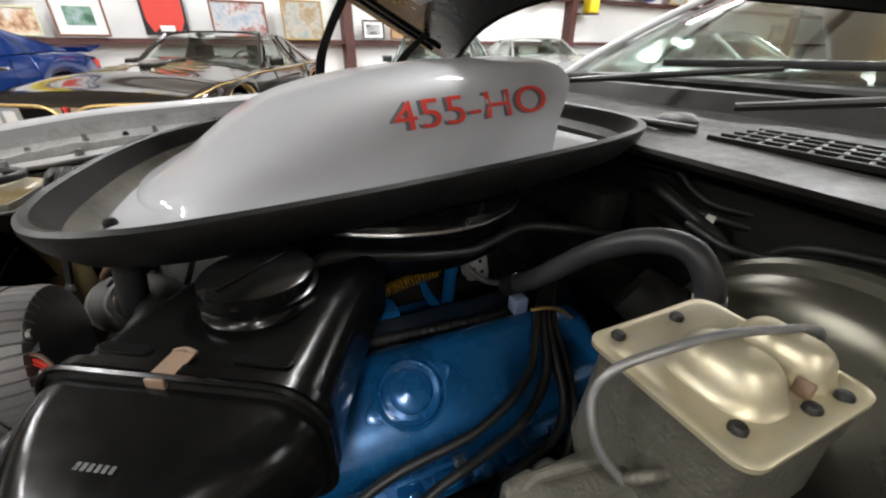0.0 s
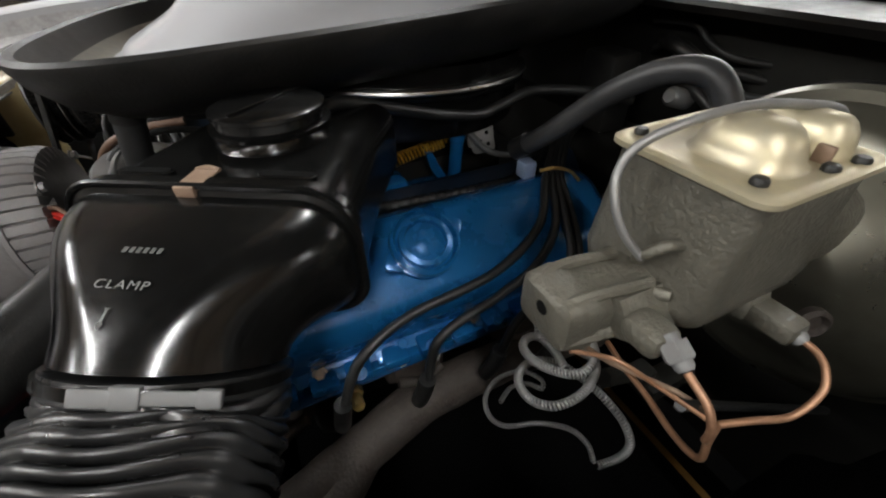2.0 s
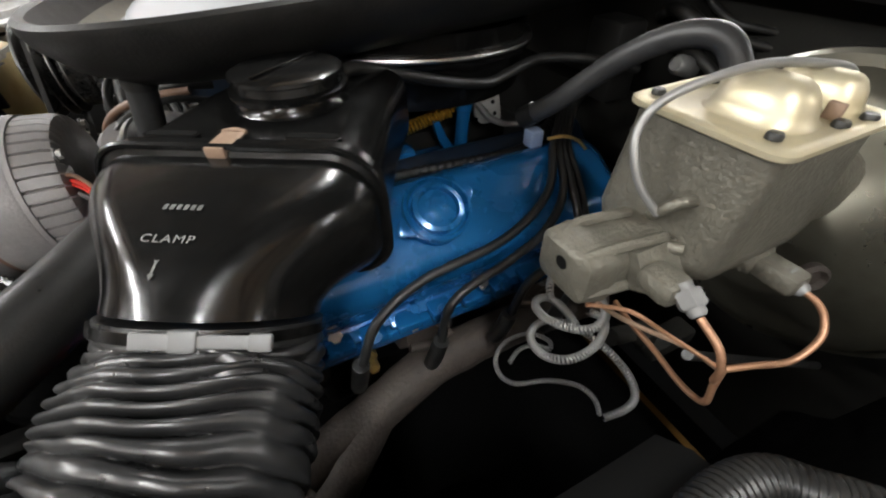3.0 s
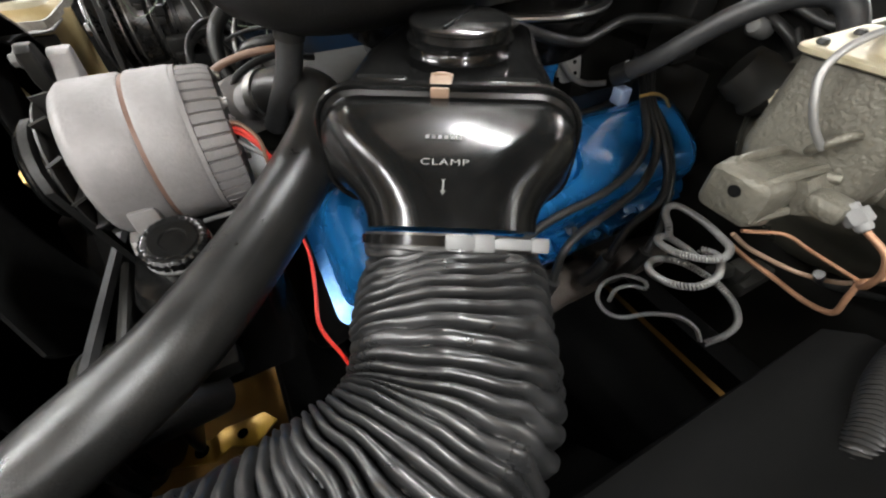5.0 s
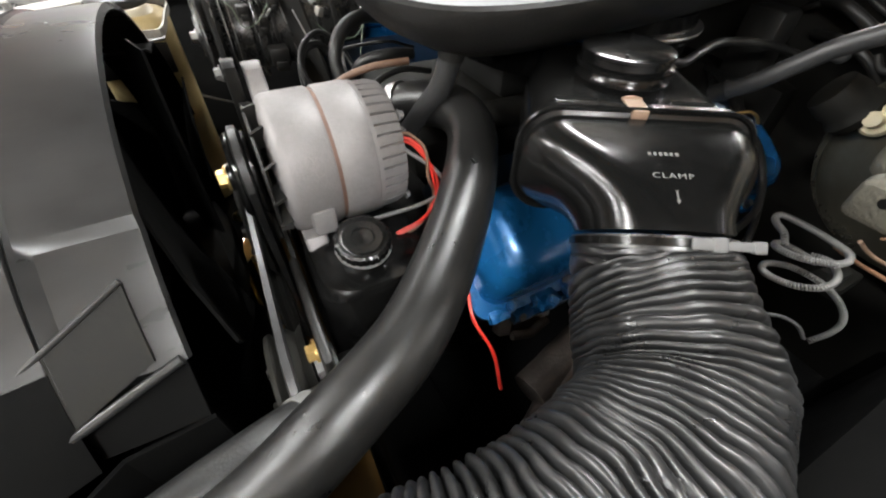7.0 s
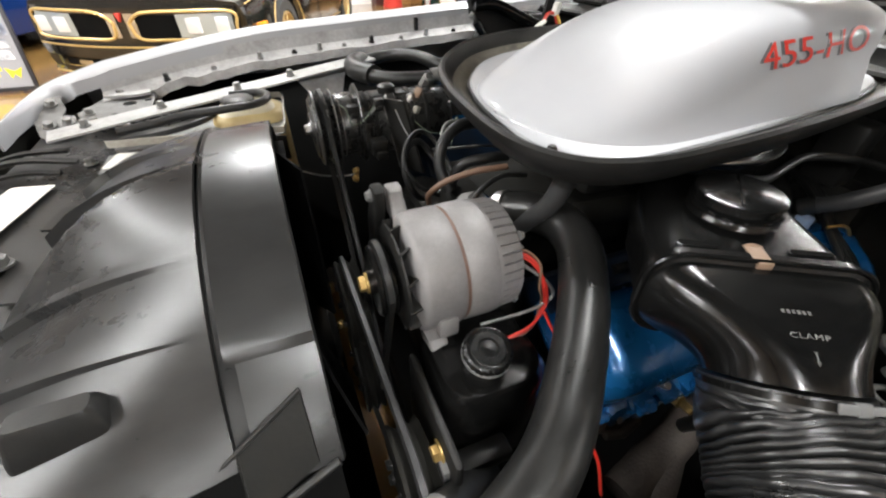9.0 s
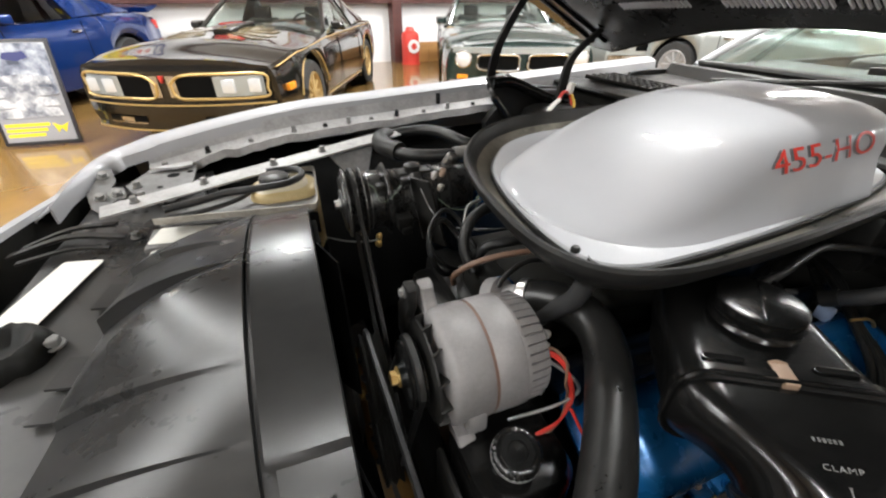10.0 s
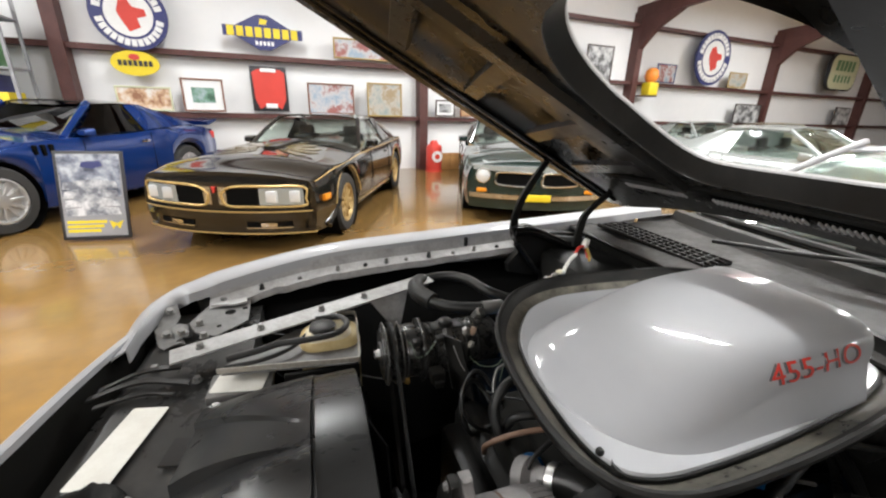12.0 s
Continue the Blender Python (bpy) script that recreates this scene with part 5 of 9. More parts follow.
rw = thing("red_lead", "thin red wire hanging down beside the radiator hose", "wire", (-0.18, 0.24, 0.72))
part("wire", tube([(-0.19, 0.325, 0.79), (-0.182, 0.29, 0.755), (-0.188, 0.255, 0.735), (-0.196, 0.225, 0.715), (-0.184, 0.2, 0.68), (-0.180, 0.18, 0.63)], 0.0019, 8), RED_WIRE, rw)

# ---- power steering pump below it ----
ps = thing("power_steering_pump", "black power steering pump with a ribbed round cap", "pump", (-0.27, 0.30, 0.70))
part("reservoir", loft([[(x, y, z) for x, y in rounded_rect(-0.268, 0.325, hx, hy, r, 6)] for z, hx, hy, r in ((0.62, 0.05, 0.05, 0.03), (0.63, 0.06, 0.062, 0.035), (0.755, 0.06, 0.062, 0.035), (0.765, 0.055, 0.055, 0.033), (0.768, 0.04, 0.04, 0.03))]), GLOSS_BLACK, ps)
pc = part("filler_stem", revolve([(0.022, -0.04), (0.022, 0.0), (0.019, 0.004), (0.019, 0.012)], (-0.278, 0.300, 0.785), (0, -0.25, 1), 24), GLOSS_BLACK, ps)
part("filler_cap", revolve([(0.0, 0.008), (0.0235, 0.008), (0.0252, 0.010), (0.0250, 0.018), (0.0225, 0.0200), (0.0205, 0.0190), (0.0185, 0.0185), (0.0175, 0.0197), (0.0105, 0.0197), (0.0095, 0.0185), (0.004, 0.0185), (0, 0.019)], (-0.278, 0.300, 0.785), (0, -0.25, 1), 108, lambda a: 1 + 0.035 * (math.sin(a * 27) > 0)), GLOSS_BLACK, ps, "ribbed black cap", angle=30)
part("cap_rim", revolve([(0.0225, 0.005), (0.0262, 0.006), (0.0262, 0.0085), (0.0225, 0.009)], (-0.278, 0.300, 0.785), (0, -0.25, 1), 40), DULL_STEEL, ps, "bright metal rim under the cap")
part("pump_bracket", merge(box(-0.345, -0.335, 0.22, 0.36, 0.60, 0.75, 0.006), box(-0.345, -0.27, 0.235, 0.26, 0.68, 0.70, 0.004)), SATIN_BLACK, ps)
bolt("bracket_bolt", (-0.346, 0.255, 0.722), (-1, 0, 0), 0.009, 0.01, BRASS, ps)
part("bracket_tab", box(-0.352, -0.332, 0.232, 0.262, 0.70, 0.722, 0.003), PALE_PLASTIC, ps)

# ---- belts and pulleys at the front of the engine ----
drive = thing("drive_belts", "black rubber drive belts round the front pulleys", "drive belt", (-0.37, CY - 0.1, 0.6))


def belt(points, x, w=0.011, th=0.006, mat=RUBBER_WORN, name="belt"):
    """A closed belt round circles (y, z, r), given clockwise as hull points."""
    path = []
    for (y, z, r, a0, a1) in points:
        for k in range(10):
            a = radians(a0 + (a1 - a0) * k / 9)
            path.append((y + r * math.cos(a), z + r * math.sin(a)))
    cy = sum(p[0] for p in path) / len(path)
    cz = sum(p[1] for p in path) / len(path)
    out = []
    n = len(path)
    for i, (y, z) in enumerate(path):
        y0, z0 = path[i - 1]
        y1, z1 = path[(i + 1) % n]
        t = Vector((0, y1 - y0, z1 - z0)).normalized()
        nrm = Vector((0, t.z, -t.y))
        p = Vector((x, y, z))
        out.append([p + Vector((-w / 2, 0, 0)), p + Vector((w / 2, 0, 0)), p + Vector((w * 0.32, 0, 0)) + nrm * -th, p + Vector((-w * 0.32, 0, 0)) + nrm * -th])
    out.append(out[0])
    return part(name, loft(out, False), mat, drive)


CR = (CY, 0.42, 0.085)
WP = (0.62, 0.594, 0.080)
PSP = (0.262, 0.658, 0.068)
CP = (0.905, 0.818)
belt([(AY, AZ, 0.040, 170, 10), (CR[0], CR[1], 0.088, 10, -110)], -0.354, 0.010, 0.006, RUBBER)
belt([(WP[0], WP[1], WP[2], 95, -40), (CR[0], CR[1], 0.090, -20, -120), (PSP[0], PSP[1], PSP[2], -120, -262)], -0.374, 0.010, 0.008, HOSE_GREY)
belt([(CP[0], CP[1], 0.068, 150, -30), (CR[0], CR[1], 0.088, -40, -150), (0.72, 0.60, 0.05, 200, 150)], -0.337, 0.011, 0.006, RUBBER)
for name, (y, z, r), x in (("crank_pulley", CR, -0.372), ("water_pump_pulley", WP, -0.372), ("steering_pump_pulley", (PSP[0], PSP[1], 0.064), -0.372)):
    p = part(name, revolve([(0, -0.02), (r * 0.5, -0.02), (r, -0.018), (r * 1.02, -0.014), (r * 0.9, -0.006), (r * 1.02, 0.002), (r * 0.9, 0.01), (r * 1.02, 0.018), (0, 0.02)], (x, y, z), ax, 44), LINER_BLACK, drive)
    for k in range(4):
        a = math.pi / 4 + k * math.pi / 2
        bolt("pulley_bolt", (x - 0.02, y + r * 0.42 * math.cos(a), z + r * 0.42 * math.sin(a)), (-1, 0, 0), 0.006, 0.006, SATIN_BLACK, p)
for y, z, x in ((0.685, 0.584, -0.400), (0.66, 0.50, -0.398), (1.05, 0.637, -0.262), (1.045, 0.618, -0.266)):
    bolt("brass_bolt", (x, y, z), (-1, -0.3, 0.4), 0.008, 0.010, BRASS, drive, "brass hexagon bolt")
part("timing_cover", box(-0.26, -0.2, CY - 0.16, CY + 0.16, 0.4, 0.72, 0.02), SATIN_BLACK, drive)
part("yellow_bracket", extrude_poly([(-0.425, 0.290), (-0.404, 0.315), (-0.372, 0.303), (-0.356, 0.311), (-0.304, 0.309), (-0.290, 0.290), (-0.325, 0.268), (-0.350, 0.282), (-0.373, 0.272)], 0.004, pose(0, 0, 0.47), 0.001), YELLOW_PAINT, drive, "yellow cadmium bracket with ragged edges")
for at, r in (((-0.385, 0.293, 0.4741), 0.009), ((-0.335, 0.292, 0.4741), 0.007)):
    part("bracket_hole", revolve([(0, 0), (r, 0), (r, 0.0006), (0, 0.0006)], at, (0, 0, 1), 16), SHADE_BLACK, drive)
part("yellow_bracket", loft([[(x - 0.002, y - 0.012, z), (x - 0.002, y + 0.012, z), (x + 0.002, y + 0.012, z), (x + 0.002, y - 0.012, z)] for x, y, z in ((-0.418, 0.600, 0.508), (-0.4175, 0.588, 0.47), (-0.416, 0.56, 0.39), (-0.417, 0.53, 0.26))]), YELLOW_PAINT, drive, "yellow cadmium strip")

# ---- fan and shroud ----
fan = thing("radiator_fan", "black bladed engine fan inside the shroud", "fan", (-0.44, CY, 0.62))
part("hub", revolve([(0, -0.04), (0.05, -0.04), (0.075, -0.02), (0.08, 0.02), (0.05, 0.03), (0, 0.03)], (-0.44, CY - 0.02, 0.60), ax, 30), SATIN_BLACK, fan)
for k in range(6):
    a = 2 * math.pi * k / 6 - 0.35
    m = Matrix.Translation((-0.445, CY - 0.02, 0.60)) @ Matrix.Rotation(a, 4, "X")
    rows = []
    for i in range(8):
        r = 0.06 + 0.235 * i / 7
        wd = 0.075 + 0.065 * math.sin(math.pi * (0.1 + 0.5 * i / 7))
        rows.append([m @ Vector((-0.045 * (j - 2) / 2 * 0.7 + 0.006 * ((j - 2) / 2) ** 2, wd * (j - 2) / 2, r - 0.02 * ((j - 2) / 2) ** 4 * (i == 7))) for j in range(5)])
    part("blade", sheet(rows, 0.003), SHADE_BLACK, fan)

shroud = thing("fan_shroud", "large black moulded plastic fan shroud with sharp creases and dusty sheen", "fan shroud", (-0.6, CY, 0.7))
SR, SCY, SCZ = 0.39, 0.575, 0.538
arc = [radians(143.6 - 1.4 * k) for k in range(71)]


def arc_pt(x, a, r):
    return (x, SCY + r * math.cos(a), SCZ + r * math.sin(a))


ring_grid = [[arc_pt(x, a, r) for x, r in ((-0.436, SR - (0.004 if a > radians(128) else 0)), (-0.437, SR + (0.0 if a > radians(128) else 0.004)), (-0.445, SR + (0.0 if a > radians(128) else 0.004)), (-0.50, SR + (-0.003 if a > radians(128) else 0.001)), (-0.508, SR + 0.001), (-0.512, SR + 0.004))] for a in arc]
part("throat_ring", sheet(ring_grid, 0.004), SHROUD_BLACK, shroud, "round shroud throat", angle=20)


# moulded pleats from driver to passenger: place on the throat, y on the front edge, height of the step
PLEATS = ((0.0, 0.10, 0.0), (0.11, 0.257, 0.004), (0.224, 0.40, 0.009), (0.306, 0.487, 0.011), (0.472, 0.640, 0.024), (0.516, 0.785, 0.014), (0.859, 0.845, 0.0))


def pleat(i, u, g):
    """Height of the folds: each begins with a sharp step and falls away towards the next; the widest has a slanting ridge."""
    h = PLEATS[i][2] * max(0.0, 1 - u) ** 1.3 * min(1.0, g * 1.25)
    if i == 3:
        uc = 0.88 - 0.74 * g
        h = max(h, 0.032 * math.sin(math.pi * (0.06 + 0.82 * g)) * max(0.0, (u / uc if u < uc else (1 - u) / (1 - uc))))
    return h


cover = []
for i, ((f0, y0, h0), (f1, y1, h1)) in enumerate(zip(PLEATS, PLEATS[1:])):
    n = 26 if i == 3 else 14
    for u in [0.0, 0.025] + [0.06 + 0.94 * k / n for k in range(n)]:
        f, y = f0 + (f1 - f0) * u, y0 + (y1 - y0) * u
        edge = Vector((-0.722, y, 0.800 - 0.015 * ((y - 0.6) / 0.5) ** 2))
        row = []
        for g in (0.0, 0.06, 0.14, 0.22, 0.3, 0.4, 0.5, 0.6, 0.7, 0.8, 0.9, 0.96, 1.0):
            p0 = Vector(arc_pt(-0.512, radians(152 - 124 * f), SR + 0.004))
            q = p0.lerp(edge, g)
            q.z += (pleat(i, u, g) if u > 0 else 0.0) + 0.045 * math.sin(math.pi * g) * max(0.0, p0.z - 0.80) * 2.2
            row.append(q)
        cover.append(row)
for y0, y1 in ((0.715, 0.775), (0.56, 0.61), (0.51, 0.545)):
    part("shroud_tab", extrude_poly([(-0.765, y0), (-0.722, y0 - 0.01), (-0.715, y1 - 0.01), (-0.755, y1)], 0.0035, pose(0, 0, 0.795)), SHROUD_BLACK, shroud)
# first pleat of the cover, blackened in place of the shade on it
part("shaded_lower_cover", sheet(cover[:15], 0.004), SHADE_BLACK, shroud, "lower strip of the shroud cover, coloured black for shade", angle=16)
part("cover_panel", sheet(cover[14:], 0.004), SHROUD_BLACK, shroud, "sloping shroud cover with moulded pleats", angle=16)
# dull black sheet for the shaded triangular recess low on the driver's side, with a raised rim along its foot
facet = []
for i in range(9):
    u = i / 8
    facet.append([arc_pt((-0.455 + 0.002 * u) * (1 - v) + (-0.546 + 0.022 * u) * v, radians((133.6 + 8.9 * u) * (1 - v) + (141.2 + 6.2 * u) * v), SR + 0.007) for v in (0, 0.2, 0.4, 0.6, 0.8, 1)])
part("recess_shade_panel", sheet(facet, 0.003), LINER_BLACK, shroud, "proud sheet in dull black for the shaded recess")
part("lower_rim", tube([arc_pt(x, radians(a), SR + 0.006) for x, a in ((-0.437, 143.3), (-0.475, 145.2), (-0.519, 147.5), (-0.563, 149.8))], 0.0040, 10), SHROUD_BLACK, shroud)
part("upper_rim", tube([arc_pt(x, radians(a), SR + 0.007) for x, a in ((-0.455, 133.4), (-0.50, 137.2), (-0.546, 141.0))], 0.0024, 8), SHROUD_BLACK, shroud)
part("far_baffle", sheet([[arc_pt(x, radians(22 + 2.2 * k), SR - 0.045 + 0.030 * min(1.0, max(0.0, (20 - k) / 5))) for x in (-0.50, -0.46, -0.423)] for k in range(26)], 0.003), SHADE_BLACK, shroud, "dull black inner baffle")
# added dark sheet stands in for the shade below the throat ring
part("dark_gap_sheet", sheet([[arc_pt(x, radians(143.4 + 1.4 * k), SR - 0.006) for x in (-0.438, -0.475, -0.514)] for k in range(7)], 0.003), SHADE_BLACK, shroud)
# side panels, with shade put into their black colour
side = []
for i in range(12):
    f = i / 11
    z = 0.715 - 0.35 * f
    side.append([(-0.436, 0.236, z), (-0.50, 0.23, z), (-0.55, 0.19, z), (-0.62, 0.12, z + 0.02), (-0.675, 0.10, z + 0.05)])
part("side_panel", sheet(side, 0.004), SHADE_BLACK, shroud, angle=15)
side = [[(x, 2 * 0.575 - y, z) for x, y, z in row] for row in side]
part("side_panel", sheet(side, 0.004), SHADE_BLACK, shroud, angle=15)
part("hold_down", loft([[(x, y, z) for x, y in rounded_rect(-0.625, 0.335, hx, hy, 0.006, 3)] for z, hx, hy in ((0.78, 0.040, 0.024), (0.82, 0.036, 0.018), (0.846, 0.030, 0.011), (0.850, 0.026, 0.009))]), SATIN_BLACK, shroud, "black rubber-faced hold-down")
bolt("shroud_bolt", (-0.699, 0.83, 0.806), (0.2, 0, 1), 0.009, 0.008, DULL_STEEL, shroud)
bolt("shroud_bolt", (-0.79, 0.65, 0.793), (0.1, 0, 1), 0.011, 0.014, DULL_STEEL, shroud)
radiator = thing("radiator", "black radiator core behind the fan", "radiator", (-0.69, CY, 0.45))
part("core", box(-0.73, -0.685, 0.05, 1.15, 0.30, 0.785, 0.008), SHADE_BLACK, radiator)
part("side_tank", box(-0.735, -0.675, 0.02, 0.09, 0.30, 0.78, 0.015), SATIN_BLACK, radiator)

# ---- coolant overflow tank ----
tank = thing("coolant_tank", "cream plastic coolant tank with black cap in a bracket", "coolant tank", (-0.5, 1.05, 0.65))
part("tank_body", loft([[(x, y, z) for x, y in rounded_rect(-0.474, 0.995, hx, hy, 0.042, 7)] for z, hx, hy in ((0.46, 0.062, 0.05), (0.50, 0.070, 0.06), (0.79, 0.070, 0.06), (0.832, 0.070, 0.06), (0.842, 0.067, 0.057), (0.848, 0.060, 0.050))]), AMBER_PLASTIC, tank, "yellowed translucent tank")
part("tank_top", loft([[(x, y, z) for x, y in rounded_rect(-0.478, 0.99, hx, hy, 0.036, 7)] for z, hx, hy in ((0.846, 0.056, 0.046), (0.853, 0.052, 0.042), (0.858, 0.042, 0.036))]), CREAM_PLASTIC, tank)
tc = part("tank_cap", revolve([(0, 0), (0.028, 0), (0.030, 0.003), (0.030, 0.012), (0.026, 0.015), (0, 0.015)], (-0.490, 0.990, 0.856), (0, 0, 1), 72, lambda a: 1 + 0.05 * (math.sin(a * 10) > 0)), HOSE_GREY, tank, "black ribbed cap")
part("tank_hose", tube([(-0.69, 0.925, 0.852), (-0.63, 0.935, 0.856), (-0.585, 0.942, 0.862), (-0.53, 0.936, 0.866), (-0.46, 0.945, 0.867), (-0.432, 0.985, 0.867), (-0.45, 1.025, 0.867), (-0.505, 1.028, 0.866)], 0.0075, 12), HOSE_GREY, tank, "grey overflow hose")
part("bracket_plate", extrude_poly([(-0.70, 0.905), (-0.43, 0.872), (-0.415, 0.880), (-0.404, 1.075), (-0.418, 1.088), (-0.56, 1.05), (-0.70, 0.935)], 0.003, pose(0, 0, 0.826)), DUSTY_STEEL, tank)
part("tank_bracket", loft([[p, p + Vector((0, 0, 0.012)), p + Vector((-0.003, 0.003, 0.012)), p + Vector((-0.003, 0.003, 0))] for p in smooth_path([(-0.705, 0.903, 0.833), (-0.56, 0.886, 0.833), (-0.435, 0.870, 0.833), (-0.413, 0.880, 0.833), (-0.407, 0.96, 0.833), (-0.402, 1.07, 0.833), (-0.416, 1.091, 0.833), (-0.47, 1.08, 0.833)], 6)]), CONNECTOR, tank, "pale metal bracket rim")
part("overflow_pipe", tube([(-0.695, 0.915, 0.838), (-0.62, 0.918, 0.842), (-0.56, 0.945, 0.846), (-0.53, 0.985, 0.85)], 0.005, 10), HOSE_GREY, tank)
part("tank_shield", box(-0.575, -0.415, 0.875, 0.885, 0.775, 0.822, 0.002, None), SATIN_BLACK, tank)

# ---- air conditioning compressor ----
comp = thing("air_compressor", "long black air conditioning compressor with a grooved pulley", "compressor", (-0.2, 0.95, 0.75))
CA = Vector((-0.366, 0.905, 0.818))
part("body", revolve([(0.0, 0.05), (0.058, 0.05), (0.063, 0.058), (0.063, 0.085), (0.058, 0.09), (0.058, 0.15), (0.064, 0.155), (0.064, 0.17), (0.058, 0.175), (0.058, 0.28), (0.05, 0.29), (0, 0.29)], CA, ax, 44), OILY_BLACK, comp)
part("clutch_pulley", revolve([(0.0, 0.0), (0.03, 0.0), (0.032, 0.004), (0.058, 0.004), (0.06, 0.008), (0.072, 0.010), (0.073, 0.014), (0.060, 0.022), (0.073, 0.030), (0.073, 0.034), (0.060, 0.042), (0.072, 0.048), (0.05, 0.05), (0, 0.05)], CA, ax, 48), OILY_BLACK, comp, "black grooved clutch pulley")
bolt("clutch_nut", CA, (-1, 0, 0), 0.010, 0.012, STEEL, comp)
plate = [[Vector((-0.223, 0.8616, 0.878)).lerp(Vector((-0.196, 0.806, 0.885)), g / 6).lerp(Vector((-0.199, 0.8450, 0.735)).lerp(Vector((-0.172, 0.770, 0.750)), g / 6), f / 8) for g in range(7)] for f in range(9)]
part("mount_bracket", sheet(plate, 0.005), SATIN_BLACK, comp, "black slotted bracket")
# thin bright tubes paint the highlights on the bracket's edge and slot
part("bracket_edge_highlight", tube([p + Vector((-0.003, -0.005, 0)) for p in (plate[0][0], plate[4][0], plate[8][0])], 0.0017, 8), DULL_STEEL, comp, "painted highlight along the bracket edge")
part("bracket_slot_highlight", tube([p + Vector((-0.003, -0.006, 0)) for p in (plate[1][3], plate[3][4], plate[4][5])], 0.0015, 8), DULL_STEEL, comp)
part("bracket_stay", tube([plate[0][0], (-0.255, 0.855, 0.848), (-0.272, 0.850, 0.838)], 0.0024, 8), DULL_STEEL, comp)
# bright rings paint the highlights on the pulley and body ridges
for x0, r0 in ((0.012, 0.0731), (0.032, 0.0731), (0.047, 0.0722), (0.058, 0.0632)):
    part("pulley_rim_highlight", revolve([(r0 - 0.002, x0 - 0.001), (r0 + 0.0003, x0 - 0.0008), (r0 + 0.0003, x0 + 0.0008), (r0 - 0.002, x0 + 0.001)], CA, ax, 56), DULL_STEEL, comp, "painted highlight on the pulley ridge")
part("flange_plate", revolve([(0.0, 0.0), (0.076, 0.0), (0.078, 0.002), (0.078, 0.006), (0.0, 0.007)], CA + Vector((0.094, 0, 0)), ax, 9), OILY_BLACK, comp, "black end flange", smooth=False)
part("top_port", merge(revolve([(0.018, 0), (0.018, 0.016), (0.012, 0.020), (0.0, 0.020)], (-0.205, 0.90, 0.872), (0, 0, 1), 16), box(-0.24, -0.165, 0.885, 0.925, 0.862, 0.876, 0.004)), SATIN_BLACK, comp)
for x, y, z, s in ((-0.249, 0.82, 0.80, 0.016), (-0.262, 0.85, 0.845, 0.012), (-0.285, 0.862, 0.862, 0.010), (-0.236, 0.845, 0.875, 0.009)):
    part("terminal_block", merge(box(x - s, x + s, y - s, y + s, z - s, z + s * 0.8, 0.003), box(x - s * 0.6, x + s * 0.7, y - s * 1.5, y + s * 0.3, z - s * 1.4, z - s * 0.4, 0.002)), SATIN_BLACK, comp)
for x0 in (0.060, 0.074, 0.108, 0.122, 0.16, 0.20, 0.23):
    part("body_band", revolve([(0.0575, x0), (0.0605, x0 + 0.001), (0.0605, x0 + 0.007), (0.0575, x0 + 0.008)], CA, ax, 44), SATIN_BLACK, comp)

part("green_lead", tube([(-0.310, 0.850, 0.878), (-0.3012, 0.838, 0.8703), (-0.293, 0.834, 0.8436), (-0.2698, 0.834, 0.8484), (-0.2483, 0.842, 0.8685), (-0.2283, 0.855, 0.8790)], 0.0009, 6), GREEN_WIRE, comp)
part("pale_lead", tube([(-0.412, 1.05, 0.668), (-0.35, 1.05, 0.640), (-0.29, 1.045, 0.631), (-0.265, 1.045, 0.634)], 0.0022, 6), DULL_STEEL, comp)
part("fitting", revolve([(0.014, 0), (0.014, 0.03), (0.01, 0.034)], (-0.115, 0.93, 0.865), (0.3, -0.5, 0.8), 8), STEEL, comp)
part("fitting", revolve([(0.012, 0), (0.012, 0.028), (0.008, 0.03)], (-0.16, 0.895, 0.86), (0, -1, 0.2), 8), STEEL, comp)

lines = thing("refrigerant_hoses", "pair of thick black refrigerant hoses looping beside the fender", "hose", (-0.1, 1.1, 0.86))
part("hose", tube([(0.03, 0.995, 0.865), (-0.035, 1.03, 0.885), (-0.065, 1.11, 0.89), (-0.11, 1.165, 0.885), (-0.175, 1.18, 0.875), (-0.222, 1.12, 0.878), (-0.212, 1.045, 0.876), (-0.165, 0.985, 0.877), (-0.085, 0.945, 0.882), (-0.03, 0.945, 0.882)], 0.0145, 16), RUBBER, lines)
part("hose", tube([(-0.205, 1.08, 0.862), (-0.16, 1.025, 0.862), (-0.09, 0.975, 0.872), (-0.03, 0.962, 0.874), (0.03, 0.965, 0.86)], 0.012, 16), RUBBER, lines)
part("hose_sleeve", loft(tube_rings(smooth_path([(-0.195, 1.168, 0.876), (-0.220, 1.135, 0.878), (-0.224, 1.085, 0.877), (-0.198, 1.025, 0.876)], 8), 0.0235, 20)), RUBBER_WORN, lines, "thick rubber sleeve")
part("crimped_end", tube([(-0.088, 0.9455, 0.882), (-0.06, 0.943, 0.883), (-0.035, 0.945, 0.882)], 0.0185, 14), DULL_STEEL, lines, "bright crimped end")

# ---- brake booster and master cylinder ----
boost = thing("brake_booster", "round dull zinc brake booster on the firewall", "brake booster", (0.42, 0.09, 0.72))
BC = Vector((0.315, 0.09, 0.79))
part("front_shell", revolve([(0.0, 0.0), (0.05, 0.0), (0.058, 0.004), (0.08, 0.018), (0.105, 0.028), (0.122, 0.034), (0.129, 0.045), (0.133, 0.06), (0.141, 0.062), (0.144, 0.068), (0.141, 0.075), (0.133, 0.08), (0.125, 0.12), (0.06, 0.16), (0.0, 0.17)], BC, (1, 0, 0.05), 64), BOOSTER_ZINC, boost)
